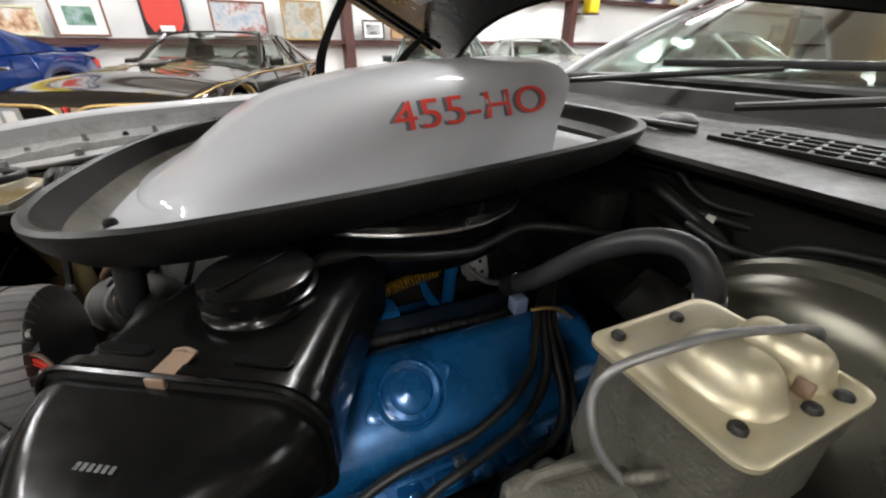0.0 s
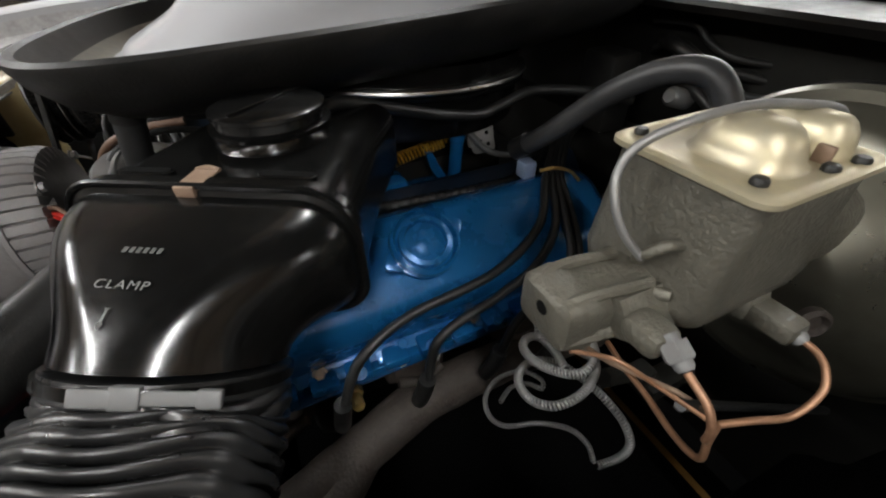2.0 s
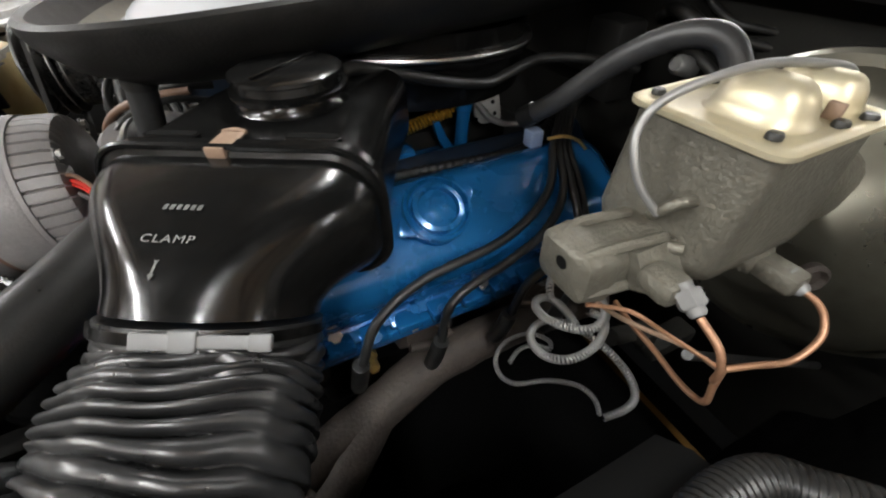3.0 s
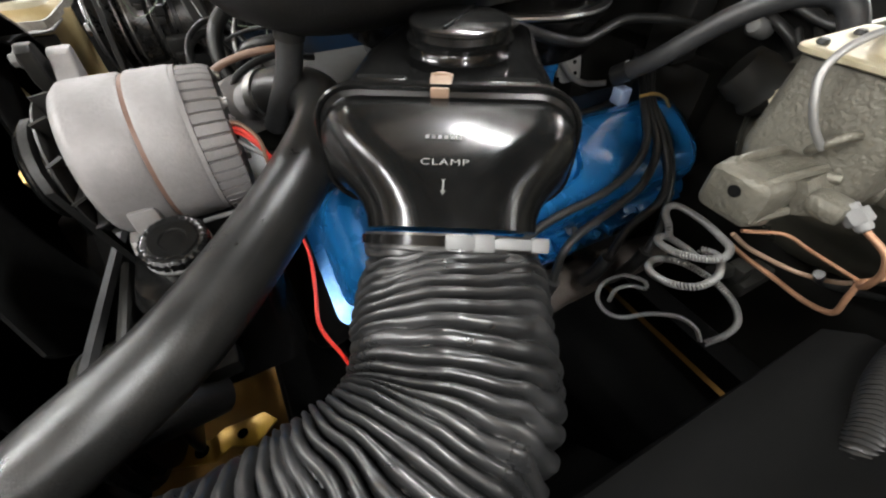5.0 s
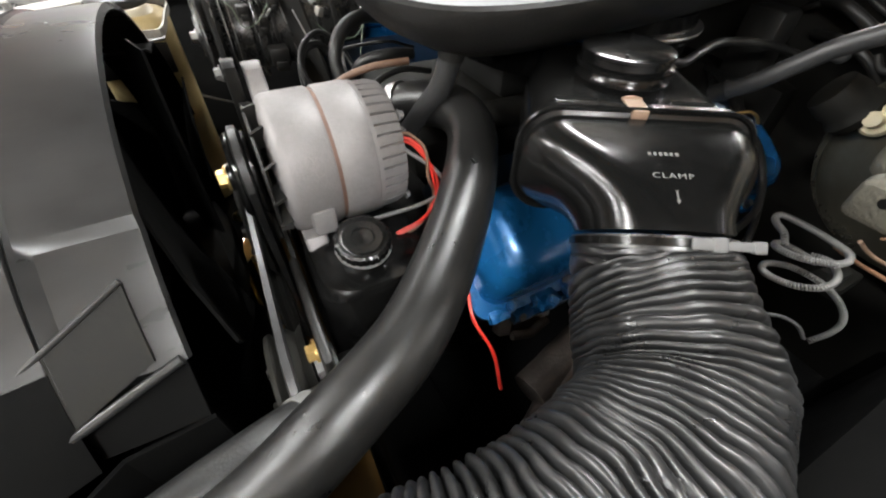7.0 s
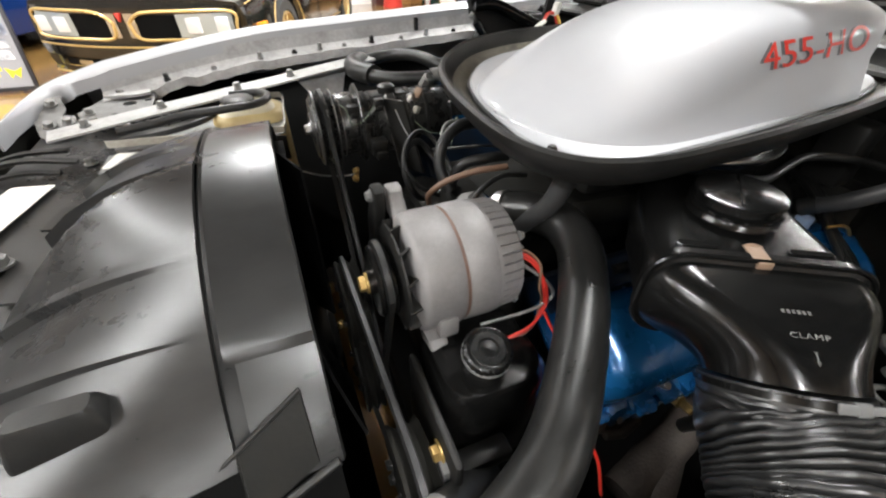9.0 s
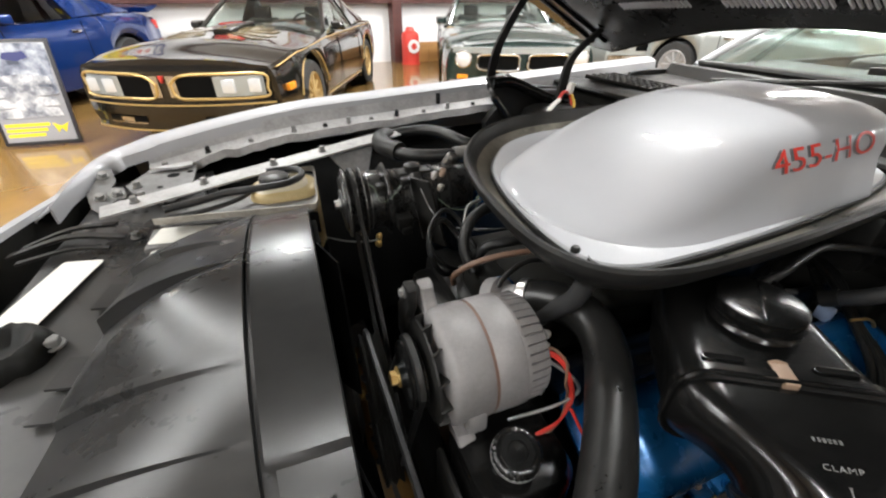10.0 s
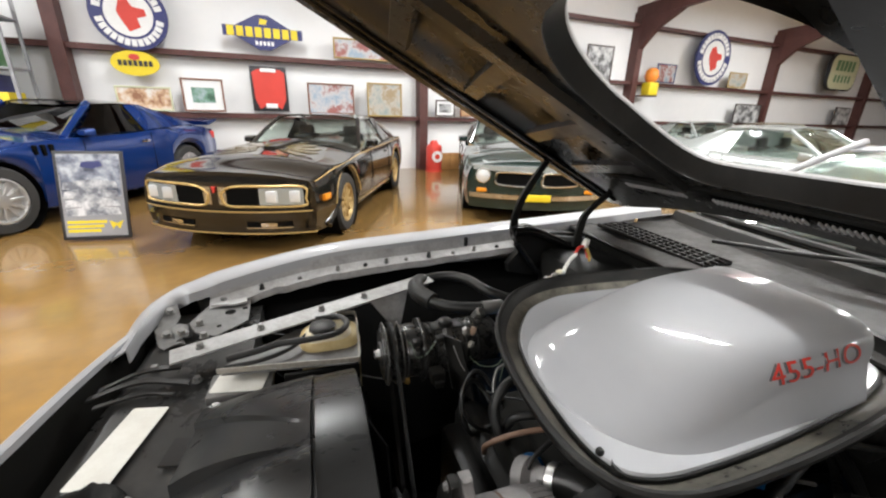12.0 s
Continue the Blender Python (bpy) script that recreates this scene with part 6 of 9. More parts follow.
part("check_valve", revolve([(0.019, 0), (0.019, 0.006), (0.016, 0.009), (0.010, 0.009), (0.009, 0.02), (0, 0.02)], (0.338, 0.183, 0.836), (-1, 0.15, 0.25), 24), ZINC_GOLD, boost, "yellow grommet and valve")
part("booster_bracket", merge(box(0.40, 0.47, -0.02, 0.01, 0.905, 0.935, 0.004), box(0.40, 0.41, -0.03, 0.06, 0.90, 0.95, 0.004)), DULL_STEEL, boost)
part("brake_push_boot", revolve([(0.03, 0), (0.034, 0.01), (0.029, 0.02), (0.031, 0.03), (0.027, 0.05)], (0.35, 0.205, 0.83), (-0.3, 0.5, 0.3), 28), LINER_BLACK, boost, "dull round canister")

mc = thing("master_cylinder", "grey cast master cylinder with gold lid and bail wire", "master cylinder", (0.19, 0.085, 0.86))


def mc_ring(z, x0, x1, y0, y1, r):
    return [(x, y, z) for x, y in rounded_rect((x0 + x1) / 2, (y0 + y1) / 2, (x1 - x0) / 2, (y1 - y0) / 2, r, 5)]


part("reservoir", loft([mc_ring(0.846, 0.150, 0.240, 0.050, 0.116, 0.014), mc_ring(0.856, 0.140, 0.243, 0.043, 0.124, 0.014), mc_ring(0.868, 0.139, 0.243, 0.041, 0.126, 0.012), mc_ring(0.920, 0.149, 0.238, 0.042, 0.125, 0.009), mc_ring(0.9305, 0.150, 0.238, 0.042, 0.125, 0.009)]), CAST_GREY, mc, "rough grey cast reservoir")
bore = loft([[Vector((x, 0.087 + sh + a, zc + b)) for a, b in rounded_rect(0, 0, hy, hz, rr, 4)] for x, sh, zc, hy, hz, rr in ((0.080, 0.002, 0.860, 0.016, 0.013, 0.006), (0.083, 0.001, 0.859, 0.020, 0.017, 0.007), (0.098, 0.0, 0.858, 0.0225, 0.0195, 0.009), (0.104, 0.0, 0.857, 0.021, 0.018, 0.010), (0.135, -0.002, 0.856, 0.024, 0.020, 0.014), (0.20, 0.0, 0.856, 0.030, 0.026, 0.020), (0.345, 0.0, 0.852, 0.032, 0.03, 0.022))])
part("bore", merge(bore, loft([[(x, y, z) for y, z in ((0.050, 0.858), (0.060, 0.852), (0.075, 0.872), (0.064, 0.876))] for x in (0.110, 0.16, 0.215)]), box(0.107, 0.128, 0.036, 0.060, 0.857, 0.873, 0.006), box(0.195, 0.220, 0.040, 0.070, 0.836, 0.858, 0.008)), CAST_GREY, mc, "cast cylinder bore with a ribbed flank")
part("bore_hole", revolve([(0.0045, 0), (0.0042, 0.0003), (0, 0.0003)], (0.0799, 0.087, 0.864), (-1, 0, 0), 20), SHADE_BLACK, mc)
for yy, zz in ((0.073, 0.876), (0.100, 0.876), (0.066, 0.852)):
    part("bore_rib", tube([(0.083, yy + (0.087 - yy) * 0.3, zz - 0.004), (0.100, yy, zz), (0.135, yy - 0.006, zz + 0.001)], 0.0035, 8), CAST_GREY, mc)
LID_Z = 0.9315
lid = part("lid", loft([mc_ring(LID_Z, 0.146, 0.241, 0.039, 0.127, 0.010), mc_ring(LID_Z + 0.0012, 0.1445, 0.2425, 0.0375, 0.1285, 0.010), mc_ring(LID_Z + 0.004, 0.1445, 0.2425, 0.0375, 0.1285, 0.010), mc_ring(LID_Z + 0.0052, 0.146, 0.241, 0.039, 0.127, 0.010), mc_ring(LID_Z + 0.0052, 0.150, 0.237, 0.043, 0.123, 0.010), mc_ring(LID_Z + 0.0042, 0.152, 0.235, 0.045, 0.121, 0.010)]), ZINC_GOLD, mc, "gold zinc lid with two raised domes")
for x0, x1, y0, y1, h, k in ((0.166, 0.203, 0.052, 0.100, 0.0205, 1.0), (0.209, 0.236, 0.050, 0.094, 0.0185, 0.7)):
    part("lid_dome", loft([mc_ring(LID_Z + 0.004 + h * f, x0 + g * k, x1 - g * k, y0 + g * k, y1 - g * k, max(0.002, min((x1 - x0) / 2 - g * k - 0.001, 0.017 - g * 0.3))) for f, g in ((0, -0.0030), (0.06, -0.0008), (0.35, 0.0006), (0.62, 0.0026), (0.83, 0.0060), (0.94, 0.0095), (0.99, 0.0130), (1.0, 0.0155))]), ZINC_GOLD, lid, "worn raised dome", angle=60)
part("dome_strap", box(0.2045, 0.2080, 0.050, 0.058, LID_Z + 0.004, LID_Z + 0.013, 0.001), BROWN_CLIP, lid, "brown worn strap between the domes")
for x, y in ((0.1605, 0.1195), (0.160, 0.0535), (0.2005, 0.0465), (0.222, 0.0445), (0.205, 0.118)):
    part("lid_screw", revolve([(0.0040, 0), (0.0040, 0.002), (0.0030, 0.0034), (0, 0.0036)], (x, y, LID_Z + 0.0044), (0, 0, 1), 12), RUBBER, lid)
part("bail_wire", tube([(0.1310, 0.0745, 0.8890), (0.1225, 0.0826, 0.9020), (0.1192, 0.0905, 0.9173), (0.1225, 0.0968, 0.9315), (0.1313, 0.0950, 0.9450), (0.1516, 0.0880, 0.9545), (0.1801, 0.0815, 0.9590), (0.2151, 0.0746, 0.9560), (0.2440, 0.0695, 0.9490), (0.252, 0.069, 0.930), (0.252, 0.071, 0.895)], 0.0024, 12, 8), DULL_STEEL, mc, "grey bail wire")
part("bail_lug", tube([(0.146, 0.066, 0.898), (0.137, 0.068, 0.899), (0.132, 0.073, 0.893), (0.135, 0.080, 0.884), (0.146, 0.083, 0.878)], 0.0034, 10), CAST_GREY, mc)
part("bail_seat", tube([(0.140, 0.058, 0.872), (0.134, 0.066, 0.872), (0.133, 0.080, 0.872), (0.139, 0.10, 0.872)], 0.0038, 10), CAST_GREY, mc)

pipes = thing("brake_lines", "bent copper brake pipes below the master cylinder", "brake line", (0.15, 0.05, 0.78))
for at, d in (((0.1175, 0.030, 0.8650), (-0.15, -1, -0.5)), ((0.2075, 0.021, 0.8450), (0.05, -1, -0.3))):
    part("fitting", merge(revolve([(0.0, -0.008), (0.0074, -0.008), (0.0074, 0.0), (0.006, 0.0015), (0, 0.0015)], at, d, 6), revolve([(0.0048, -0.012), (0.0048, 0.004), (0.0036, 0.006)], at, d, 16)), DUSTY_STEEL, pipes, "grey hexagon fitting")
part("pipe", tube([(0.1165, 0.0240, 0.8620), (0.1150, 0.0100, 0.8560), (0.1160, 0.0040, 0.8446), (0.1210, 0.0045, 0.8300), (0.1330, 0.0070, 0.8190), (0.1457, 0.0095, 0.8142)], 0.0021, 10), COPPER, pipes)
part("pipe", tube([(0.1484, 0.0112, 0.8102), (0.1659, 0.0038, 0.8126), (0.1872, -0.0045, 0.8140), (0.2032, -0.0050, 0.8254), (0.2110, 0.0011, 0.8335), (0.2116, 0.0087, 0.8397), (0.2080, 0.0180, 0.8440)], 0.0021, 10), COPPER, pipes)
part("pipe", tube([(0.1742, 0.1040, 0.7638), (0.1678, 0.0799, 0.7642), (0.1616, 0.0545, 0.7675), (0.1526, 0.0300, 0.7719), (0.1473, 0.0139, 0.7772), (0.1454, 0.0062, 0.7841), (0.1447, 0.0081, 0.8000), (0.1457, 0.0095, 0.8142)], 0.0022, 10), COPPER, pipes)
part("pipe", tube([(0.1240, 0.086, 0.807), (0.1400, 0.076, 0.793), (0.1600, 0.062, 0.781), (0.1780, 0.048, 0.772), (0.1780, 0.034, 0.777), (0.1640, 0.020, 0.793), (0.1484, 0.0112, 0.8102)], 0.0019, 10), BROWN_CLIP, pipes, "dull tan pipe")
part("pipe", tube([(0.096, 0.074, 0.832), (0.1024, 0.070, 0.8315), (0.1123, 0.055, 0.8363), (0.1265, 0.038, 0.8268), (0.1457, 0.0095, 0.8142)], 0.0014, 8), COPPER, pipes, "thin copper pipe")
part("booster_socket", revolve([(0.0, 0), (0.011, 0), (0.011, 0.005), (0.008, 0.007), (0.006, 0.003), (0, 0.003)], (0.258, 0.030, 0.822), (-0.45, -0.8, 0.2), 24), RUST, pipes, "rusty round socket")
part("fitting_block", box(0.198, 0.216, 0.018, 0.05, 0.839, 0.853, 0.004), CAST_GREY, pipes)
part("pipe", tube([(0.15, 0.03, 0.80), (0.19, 0.03, 0.77), (0.26, 0.02, 0.73), (0.36, 0.0, 0.68)], 0.0036, 10), RUBBER, pipes)
part("proportioning_block", merge(box(0.225, 0.285, 0.075, 0.10, 0.672, 0.692, 0.005), box(0.205, 0.225, 0.08, 0.10, 0.70, 0.722, 0.004), revolve([(0.009, 0), (0.009, 0.03)], (0.20, 0.095, 0.715), (-1, 0, 0.4), 6)), LINER_BLACK, pipes, "dark distribution block")

loops = thing("armoured_brake_line", "steel brake line in spring armour coiled in loops", "brake line", (0.12, 0.11, 0.70))
loop_a = [(0.126, 0.130, 0.765), (0.1295, 0.1374, 0.7736), (0.1480, 0.1540, 0.7690), (0.1640, 0.1620, 0.7665), (0.1740, 0.1570, 0.7665), (0.1671, 0.1269, 0.7721), (0.150, 0.0992, 0.780), (0.1388, 0.0855, 0.7835), (0.1237, 0.0816, 0.783), (0.112, 0.0901, 0.780), (0.1044, 0.1078, 0.775), (0.1066, 0.1256, 0.770), (0.1174, 0.1352, 0.765), (0.1277, 0.132, 0.764), (0.1300, 0.115, 0.764), (0.1260, 0.098, 0.766)]
loop_b = [(0.1560, 0.112, 0.752), (0.1578, 0.099, 0.7562), (0.1463, 0.0867, 0.7598), (0.1246, 0.0769, 0.7631), (0.103, 0.0785, 0.7609), (0.0933, 0.0933, 0.7538), (0.098, 0.1146, 0.7438), (0.1112, 0.1282, 0.7366), (0.1293, 0.1315, 0.7334), (0.144, 0.1180, 0.7350), (0.1530, 0.0960, 0.7335), (0.160, 0.077, 0.727), (0.166, 0.060, 0.714), (0.167, 0.050, 0.698), (0.161, 0.050, 0.682), (0.148, 0.056, 0.668)]
loop_c = [(0.1074, 0.1465, 0.6605), (0.1246, 0.1541, 0.6629), (0.1400, 0.1480, 0.6680), (0.1470, 0.1350, 0.6730), (0.1511, 0.1417, 0.6763), (0.1404, 0.1603, 0.6732), (0.1161, 0.1657, 0.6687), (0.0956, 0.1552, 0.6659), (0.0886, 0.1363, 0.6659), (0.0964, 0.1199, 0.6683), (0.1224, 0.1069, 0.6737), (0.1418, 0.0887, 0.6782), (0.1480, 0.0715, 0.6760), (0.1460, 0.0596, 0.668)]
for pts, turns, r in ((loop_a, 120, 0.0026), (loop_b, 115, 0.0026), (loop_c, 120, 0.0018)):
    core = part("line", tube(pts, r * 0.8, 8, 12), SATIN_BLACK, loops)
    part("spring_armour", loft(tube_rings(coil_path(pts, r, turns, 9), r * 0.42, 5)), DULL_STEEL, core, "grey spring wrapping", angle=80)

# ---- vacuum hose to the booster ----
vh = thing("vacuum_hose", "thick grey-black vacuum hose arching to the brake booster", "hose", (0.25, 0.22, 0.86))
part("hose", tube([(0.2294, 0.3257, 0.8335), (0.2372, 0.2934, 0.8578), (0.2498, 0.2639, 0.8879), (0.2616, 0.2392, 0.9124), (0.2761, 0.2042, 0.9357), (0.2859, 0.1719, 0.9405), (0.2910, 0.1533, 0.9213), (0.2960, 0.1480, 0.8918), (0.315, 0.150, 0.865)], 0.0108, 18), HOSE_GREY, vh)
part("hose_end", loft(tube_rings([Vector((0.2285, 0.3290, 0.8310)), Vector((0.2325, 0.3130, 0.8430))], 0.0122, 18)), RUBBER, vh, "black rubber hose end")
part("hose_clamp", loft(tube_rings([Vector((0.2935, 0.1500, 0.9075)), Vector((0.2950, 0.1488, 0.898))], 0.0118, 18)), DULL_STEEL, vh)

# ---- ignition leads over the valve cover ----
leads = thing("ignition_leads", "bundle of black spark plug leads tied across the valve cover", "ignition lead", (0.2, 0.28, 0.76))
LEAD_RUNS = (
    ((0.20, 0.236, 0.790), (0.134, 0.212, 0.770), (0.042, 0.209, 0.756), (-0.01, 0.198, 0.735), (-0.035, 0.188, 0.69)),
    ((0.222, 0.236, 0.785), (0.18, 0.208, 0.765), (0.134, 0.199, 0.752), (0.065, 0.190, 0.735), (0.045, 0.182, 0.685)),
    ((0.240, 0.244, 0.786), (0.232, 0.215, 0.755), (0.205, 0.195, 0.735), (0.15, 0.185, 0.725), (0.125, 0.180, 0.685)),
    ((0.254, 0.250, 0.784), (0.250, 0.222, 0.750), (0.235, 0.200, 0.715), (0.215, 0.185, 0.69), (0.20, 0.18, 0.66)))
for k, run in enumerate(LEAD_RUNS):
    o = 0.0085 * k
    part("lead", tube([(0.44, 0.47 - o, 0.79), (0.38, 0.42 - o, 0.808), (0.315 + o * 0.4, 0.36 - o * 0.4, 0.818), (0.248 + o, 0.292 + o * 0.2, 0.811 - o * 0.3)] + list(run), 0.0047, 10), RUBBER, leads)
    ex_, ey_, ez_ = run[-1]
    part("plug_boot", tube([(ex_ + 0.001, ey_, ez_ + 0.008), (ex_ - 0.003, ey_ + 0.005, ez_ - 0.02), (ex_ - 0.005, ey_ + 0.014, ez_ - 0.045)], 0.0085, 12), RUBBER, leads)
part("lead_tie", tube([(0.238, 0.292, 0.818), (0.255, 0.286, 0.820), (0.275, 0.284, 0.812), (0.290, 0.282, 0.798)], 0.0022, 6), BRASS, leads, "tan cable tie")
part("lead_clip", box(0.232, 0.250, 0.312, 0.330, 0.797, 0.818, 0.003, None), PALE_BLUE, leads, "pale blue clip")
loom = thing("wiring_loom", "black ribbed wiring loom along the top of the valve cover", "wiring", (0.1, 0.36, 0.79))
loom_pts = [(-0.06, 0.358, 0.785), (0.028, 0.350, 0.788), (0.136, 0.345, 0.784), (0.235, 0.336, 0.786), (0.30, 0.36, 0.80), (0.42, 0.45, 0.80)]
part("conduit", loft(tube_rings(smooth_path(loom_pts, 40), 0.006, 14, lambda s, a: 0.0062 + 0.0007 * (1 if (s / 0.0036) % 1 < 0.5 else -1))), RUBBER, loom, angle=80)
vac = thing("vacuum_line", "thin black vacuum tube beside the air cleaner", "hose", (0.1, 0.35, 0.86))
part("tube", tube([(0.00, 0.30, 0.905), (0.03, 0.315, 0.918), (0.08, 0.330, 0.902), (0.14, 0.350, 0.880), (0.20, 0.368, 0.864), (0.235, 0.375, 0.868), (0.28, 0.375, 0.878), (0.34, 0.35, 0.875), (0.40, 0.33, 0.86)], 0.0058, 12), RUBBER, vac)
vac2 = thing("vacuum_line", "thin black line along the firewall", "hose", (0.45, 0.3, 0.88))
part("tube", tube([(0.43, 0.27, 0.90), (0.435, 0.22, 0.888), (0.43, 0.16, 0.90), (0.43, 0.08, 0.915), (0.46, 0.0, 0.915)], 0.005, 10), RUBBER, vac2)
mod = thing("ignition_coil", "dark blue-grey box on the firewall", "ignition coil", (0.44, 0.40, 0.80))
part("case", box(0.40, 0.45, 0.37, 0.43, 0.80, 0.905, 0.008), SATIN_BLACK, mod)
heater = thing("heater_pipes", "dark pipes and brackets on the firewall", "pipe", (0.46, 0.25, 0.85))
part("pipe", tube([(0.49, 0.38, 0.91), (0.45, 0.33, 0.918), (0.46, 0.28, 0.895), (0.45, 0.24, 0.885), (0.46, 0.22, 0.85), (0.49, 0.2, 0.82)], 0.008, 10), SATIN_BLACK, heater)
part("pipe", tube([(0.49, 0.36, 0.87), (0.46, 0.30, 0.875), (0.46, 0.25, 0.85), (0.49, 0.22, 0.80)], 0.007, 10), SATIN_BLACK, heater)
part("valve", box(0.46, 0.5, 0.15, 0.20, 0.82, 0.86, 0.008), DULL_STEEL, heater)
for pts, r in (([(0.488, 0.40, 0.935), (0.48, 0.3754, 0.9378), (0.48, 0.3333, 0.9376), (0.48, 0.3096, 0.9227), (0.48, 0.2773, 0.9119), (0.505, 0.2403, 0.906)], 0.0042), ([(0.488, 0.39, 0.90), (0.475, 0.3722, 0.9087), (0.475, 0.3435, 0.9171), (0.475, 0.3113, 0.9048), (0.475, 0.2904, 0.8977), (0.505, 0.2408, 0.890)], 0.0055), ([(0.46, 0.262, 0.87), (0.45, 0.2425, 0.8576), (0.45, 0.2121, 0.8693), (0.45, 0.1804, 0.9009), (0.45, 0.1516, 0.9144), (0.47, 0.10, 0.918)], 0.0048)):
    part("pipe", tube(pts, r, 10), RUBBER_WORN, heater, "dusty black pipe on the firewall")
part("pipe_clip", box(-0.004, 0.004, -0.005, 0.005, -0.004, 0.005, 0.001, pose(0.468, 0.268, 0.898, 10, 20, 30)), CONNECTOR, heater, "white clip")
part("nipple", revolve([(0.012, 0), (0.012, 0.03), (0.008, 0.035)], (0.46, 0.30, 0.86), (-1, 0, 0.3), 12), DULL_STEEL, heater)

# loops of hose and wire between alternator and tray
knot = thing("looped_hoses", "loops of black hose and wire in front of the scoop", "hose", (-0.18, 0.62, 0.80))
for pts, r, mat in (([(-0.15, 0.66, 0.76), (-0.168, 0.735, 0.80), (-0.195, 0.738, 0.832), (-0.228, 0.71, 0.828), (-0.238, 0.685, 0.795), (-0.22, 0.675, 0.755), (-0.185, 0.70, 0.735), (-0.16, 0.69, 0.75)], 0.0055, RUBBER),
                    ([(-0.14, 0.69, 0.775), (-0.16, 0.742, 0.825), (-0.19, 0.745, 0.848), (-0.225, 0.715, 0.838), (-0.236, 0.69, 0.81), (-0.215, 0.675, 0.775), (-0.18, 0.675, 0.75)], 0.0042, RUBBER),
                    ([(-0.10, 0.665, 0.88), (-0.15, 0.655, 0.885), (-0.185, 0.64, 0.868), (-0.198, 0.625, 0.835), (-0.19, 0.60, 0.80)], 0.0095, RUBBER),
                    ([(-0.115, 0.555, 0.852), (-0.165, 0.565, 0.848), (-0.205, 0.578, 0.833), (-0.228, 0.592, 0.808), (-0.226, 0.60, 0.785)], 0.0048, BROWN_WIRE),
                    ([(-0.09, 0.60, 0.845), (-0.13, 0.595, 0.85), (-0.165, 0.61, 0.838), (-0.18, 0.62, 0.80)], 0.0085, RUBBER),
                    ([(-0.09, 0.54, 0.84), (-0.14, 0.53, 0.852), (-0.19, 0.51, 0.84), (-0.205, 0.495, 0.80)], 0.004, RUBBER),
                    ([(-0.12, 0.73, 0.865), (-0.15, 0.72, 0.86), (-0.17, 0.69, 0.83), (-0.175, 0.67, 0.78)], 0.0032, DULL_STEEL),
                    ([(-0.07, 0.64, 0.84), (-0.12, 0.62, 0.86), (-0.16, 0.65, 0.85), (-0.18, 0.70, 0.83)], 0.0024, RUBBER),
                    ([(-0.1798, 0.80, 0.8466), (-0.1535, 0.79, 0.8248), (-0.1182, 0.785, 0.8224), (-0.0966, 0.785, 0.8484), (-0.1049, 0.775, 0.8396), (-0.1196, 0.76, 0.7986)], 0.0011, GREEN_WIRE)):
    part("loop", tube(pts, r, 12), mat, knot)
for at, s, turn, mat in (((-0.163, 0.832, 0.858), 1.0, 40, CONNECTOR), ((-0.128, 0.862, 0.808), 0.8, -20, CONNECTOR), ((-0.155, 0.842, 0.888), 1.3, 65, BROWN_CLIP)):
    part("fuse_clip", merge(box(-0.007 * s, 0.007 * s, -0.005 * s, 0.005 * s, -0.006 * s, 0.005 * s, 0.0015, pose(*at, 15, 20, turn)), box(-0.004 * s, 0.010 * s, -0.003 * s, 0.003 * s, -0.010 * s, -0.005 * s, 0.001, pose(*at, 15, 20, turn))), mat, knot, "dusty plastic clip")
part("blue_sender", revolve([(0, 0), (0.018, 0), (0.02, 0.01), (0.02, 0.03), (0.012, 0.036), (0, 0.037)], (-0.175, 0.535, 0.79), (0.1, -0.3, 1), 20), ENGINE_BLUE, knot, "blue sender")
plugs = thing("wire_connectors", "pale connectors with red and yellow wires beside the hinge", "connector", (0.15, 1.0, 0.92))
for k in range(7):
    x, y = 0.07 + 0.022 * k, 0.95 + 0.012 * k
    part("connector", box(-0.008, 0.008, -0.006, 0.006, -0.006, 0.008, 0.002, pose(x, y, 0.922 + 0.004 * (k % 3), 20 * k, 15, 35 * k)), CREAM_PLASTIC if k % 2 else STEEL, plugs)
part("white_lead", tube([(0.20, 1.02, 0.925), (0.24, 1.05, 0.945), (0.28, 1.075, 0.955)], 0.006, 8), LABEL_WHITE, plugs)
part("red_lead", tube([(0.27, 1.07, 0.952), (0.30, 1.09, 0.97), (0.325, 1.095, 0.965), (0.33, 1.08, 0.935)], 0.0045, 8), RED_WIRE, plugs)
part("white_plug", box(-0.009, 0.009, -0.008, 0.008, -0.016, 0.016, 0.003, pose(0.328, 1.098, 0.978, 10, 8, 20)), LABEL_WHITE, plugs, "white plastic plug")
part("yellow_lead", tube([(0.325, 1.085, 0.965), (0.33, 1.075, 0.945), (0.325, 1.065, 0.93)], 0.004, 8), YELLOW_PAINT, plugs)
blow = thing("blower_box", "black heater blower housing against the passenger firewall", "heater box", (0.40, 1.05, 0.7))
part("case", box(0.28, 0.52, 0.90, 1.30, 0.55, 0.905, 0.04), SATIN_BLACK, blow)
# ribbed conduit lying over the inner fender
cond = thing("wiring_conduit", "black ribbed conduit lying across the inner fender", "wiring", (0.15, -0.08, 0.8))
cond_pts = [(-0.10, -0.075, 0.83), (-0.022, -0.050, 0.838), (0.009, -0.044, 0.838), (0.043, -0.036, 0.836), (0.074, -0.033, 0.834), (0.098, -0.038, 0.832), (0.116, -0.056, 0.832), (0.16, -0.10, 0.84), (0.26, -0.12, 0.85)]
part("conduit", loft(tube_rings(smooth_path(cond_pts, 40), 0.011, 14, lambda s, a: 0.0100 + 0.0006 * (1 if (s / 0.0036) % 1 < 0.5 else -1))), SATIN_BLACK, cond, angle=80)
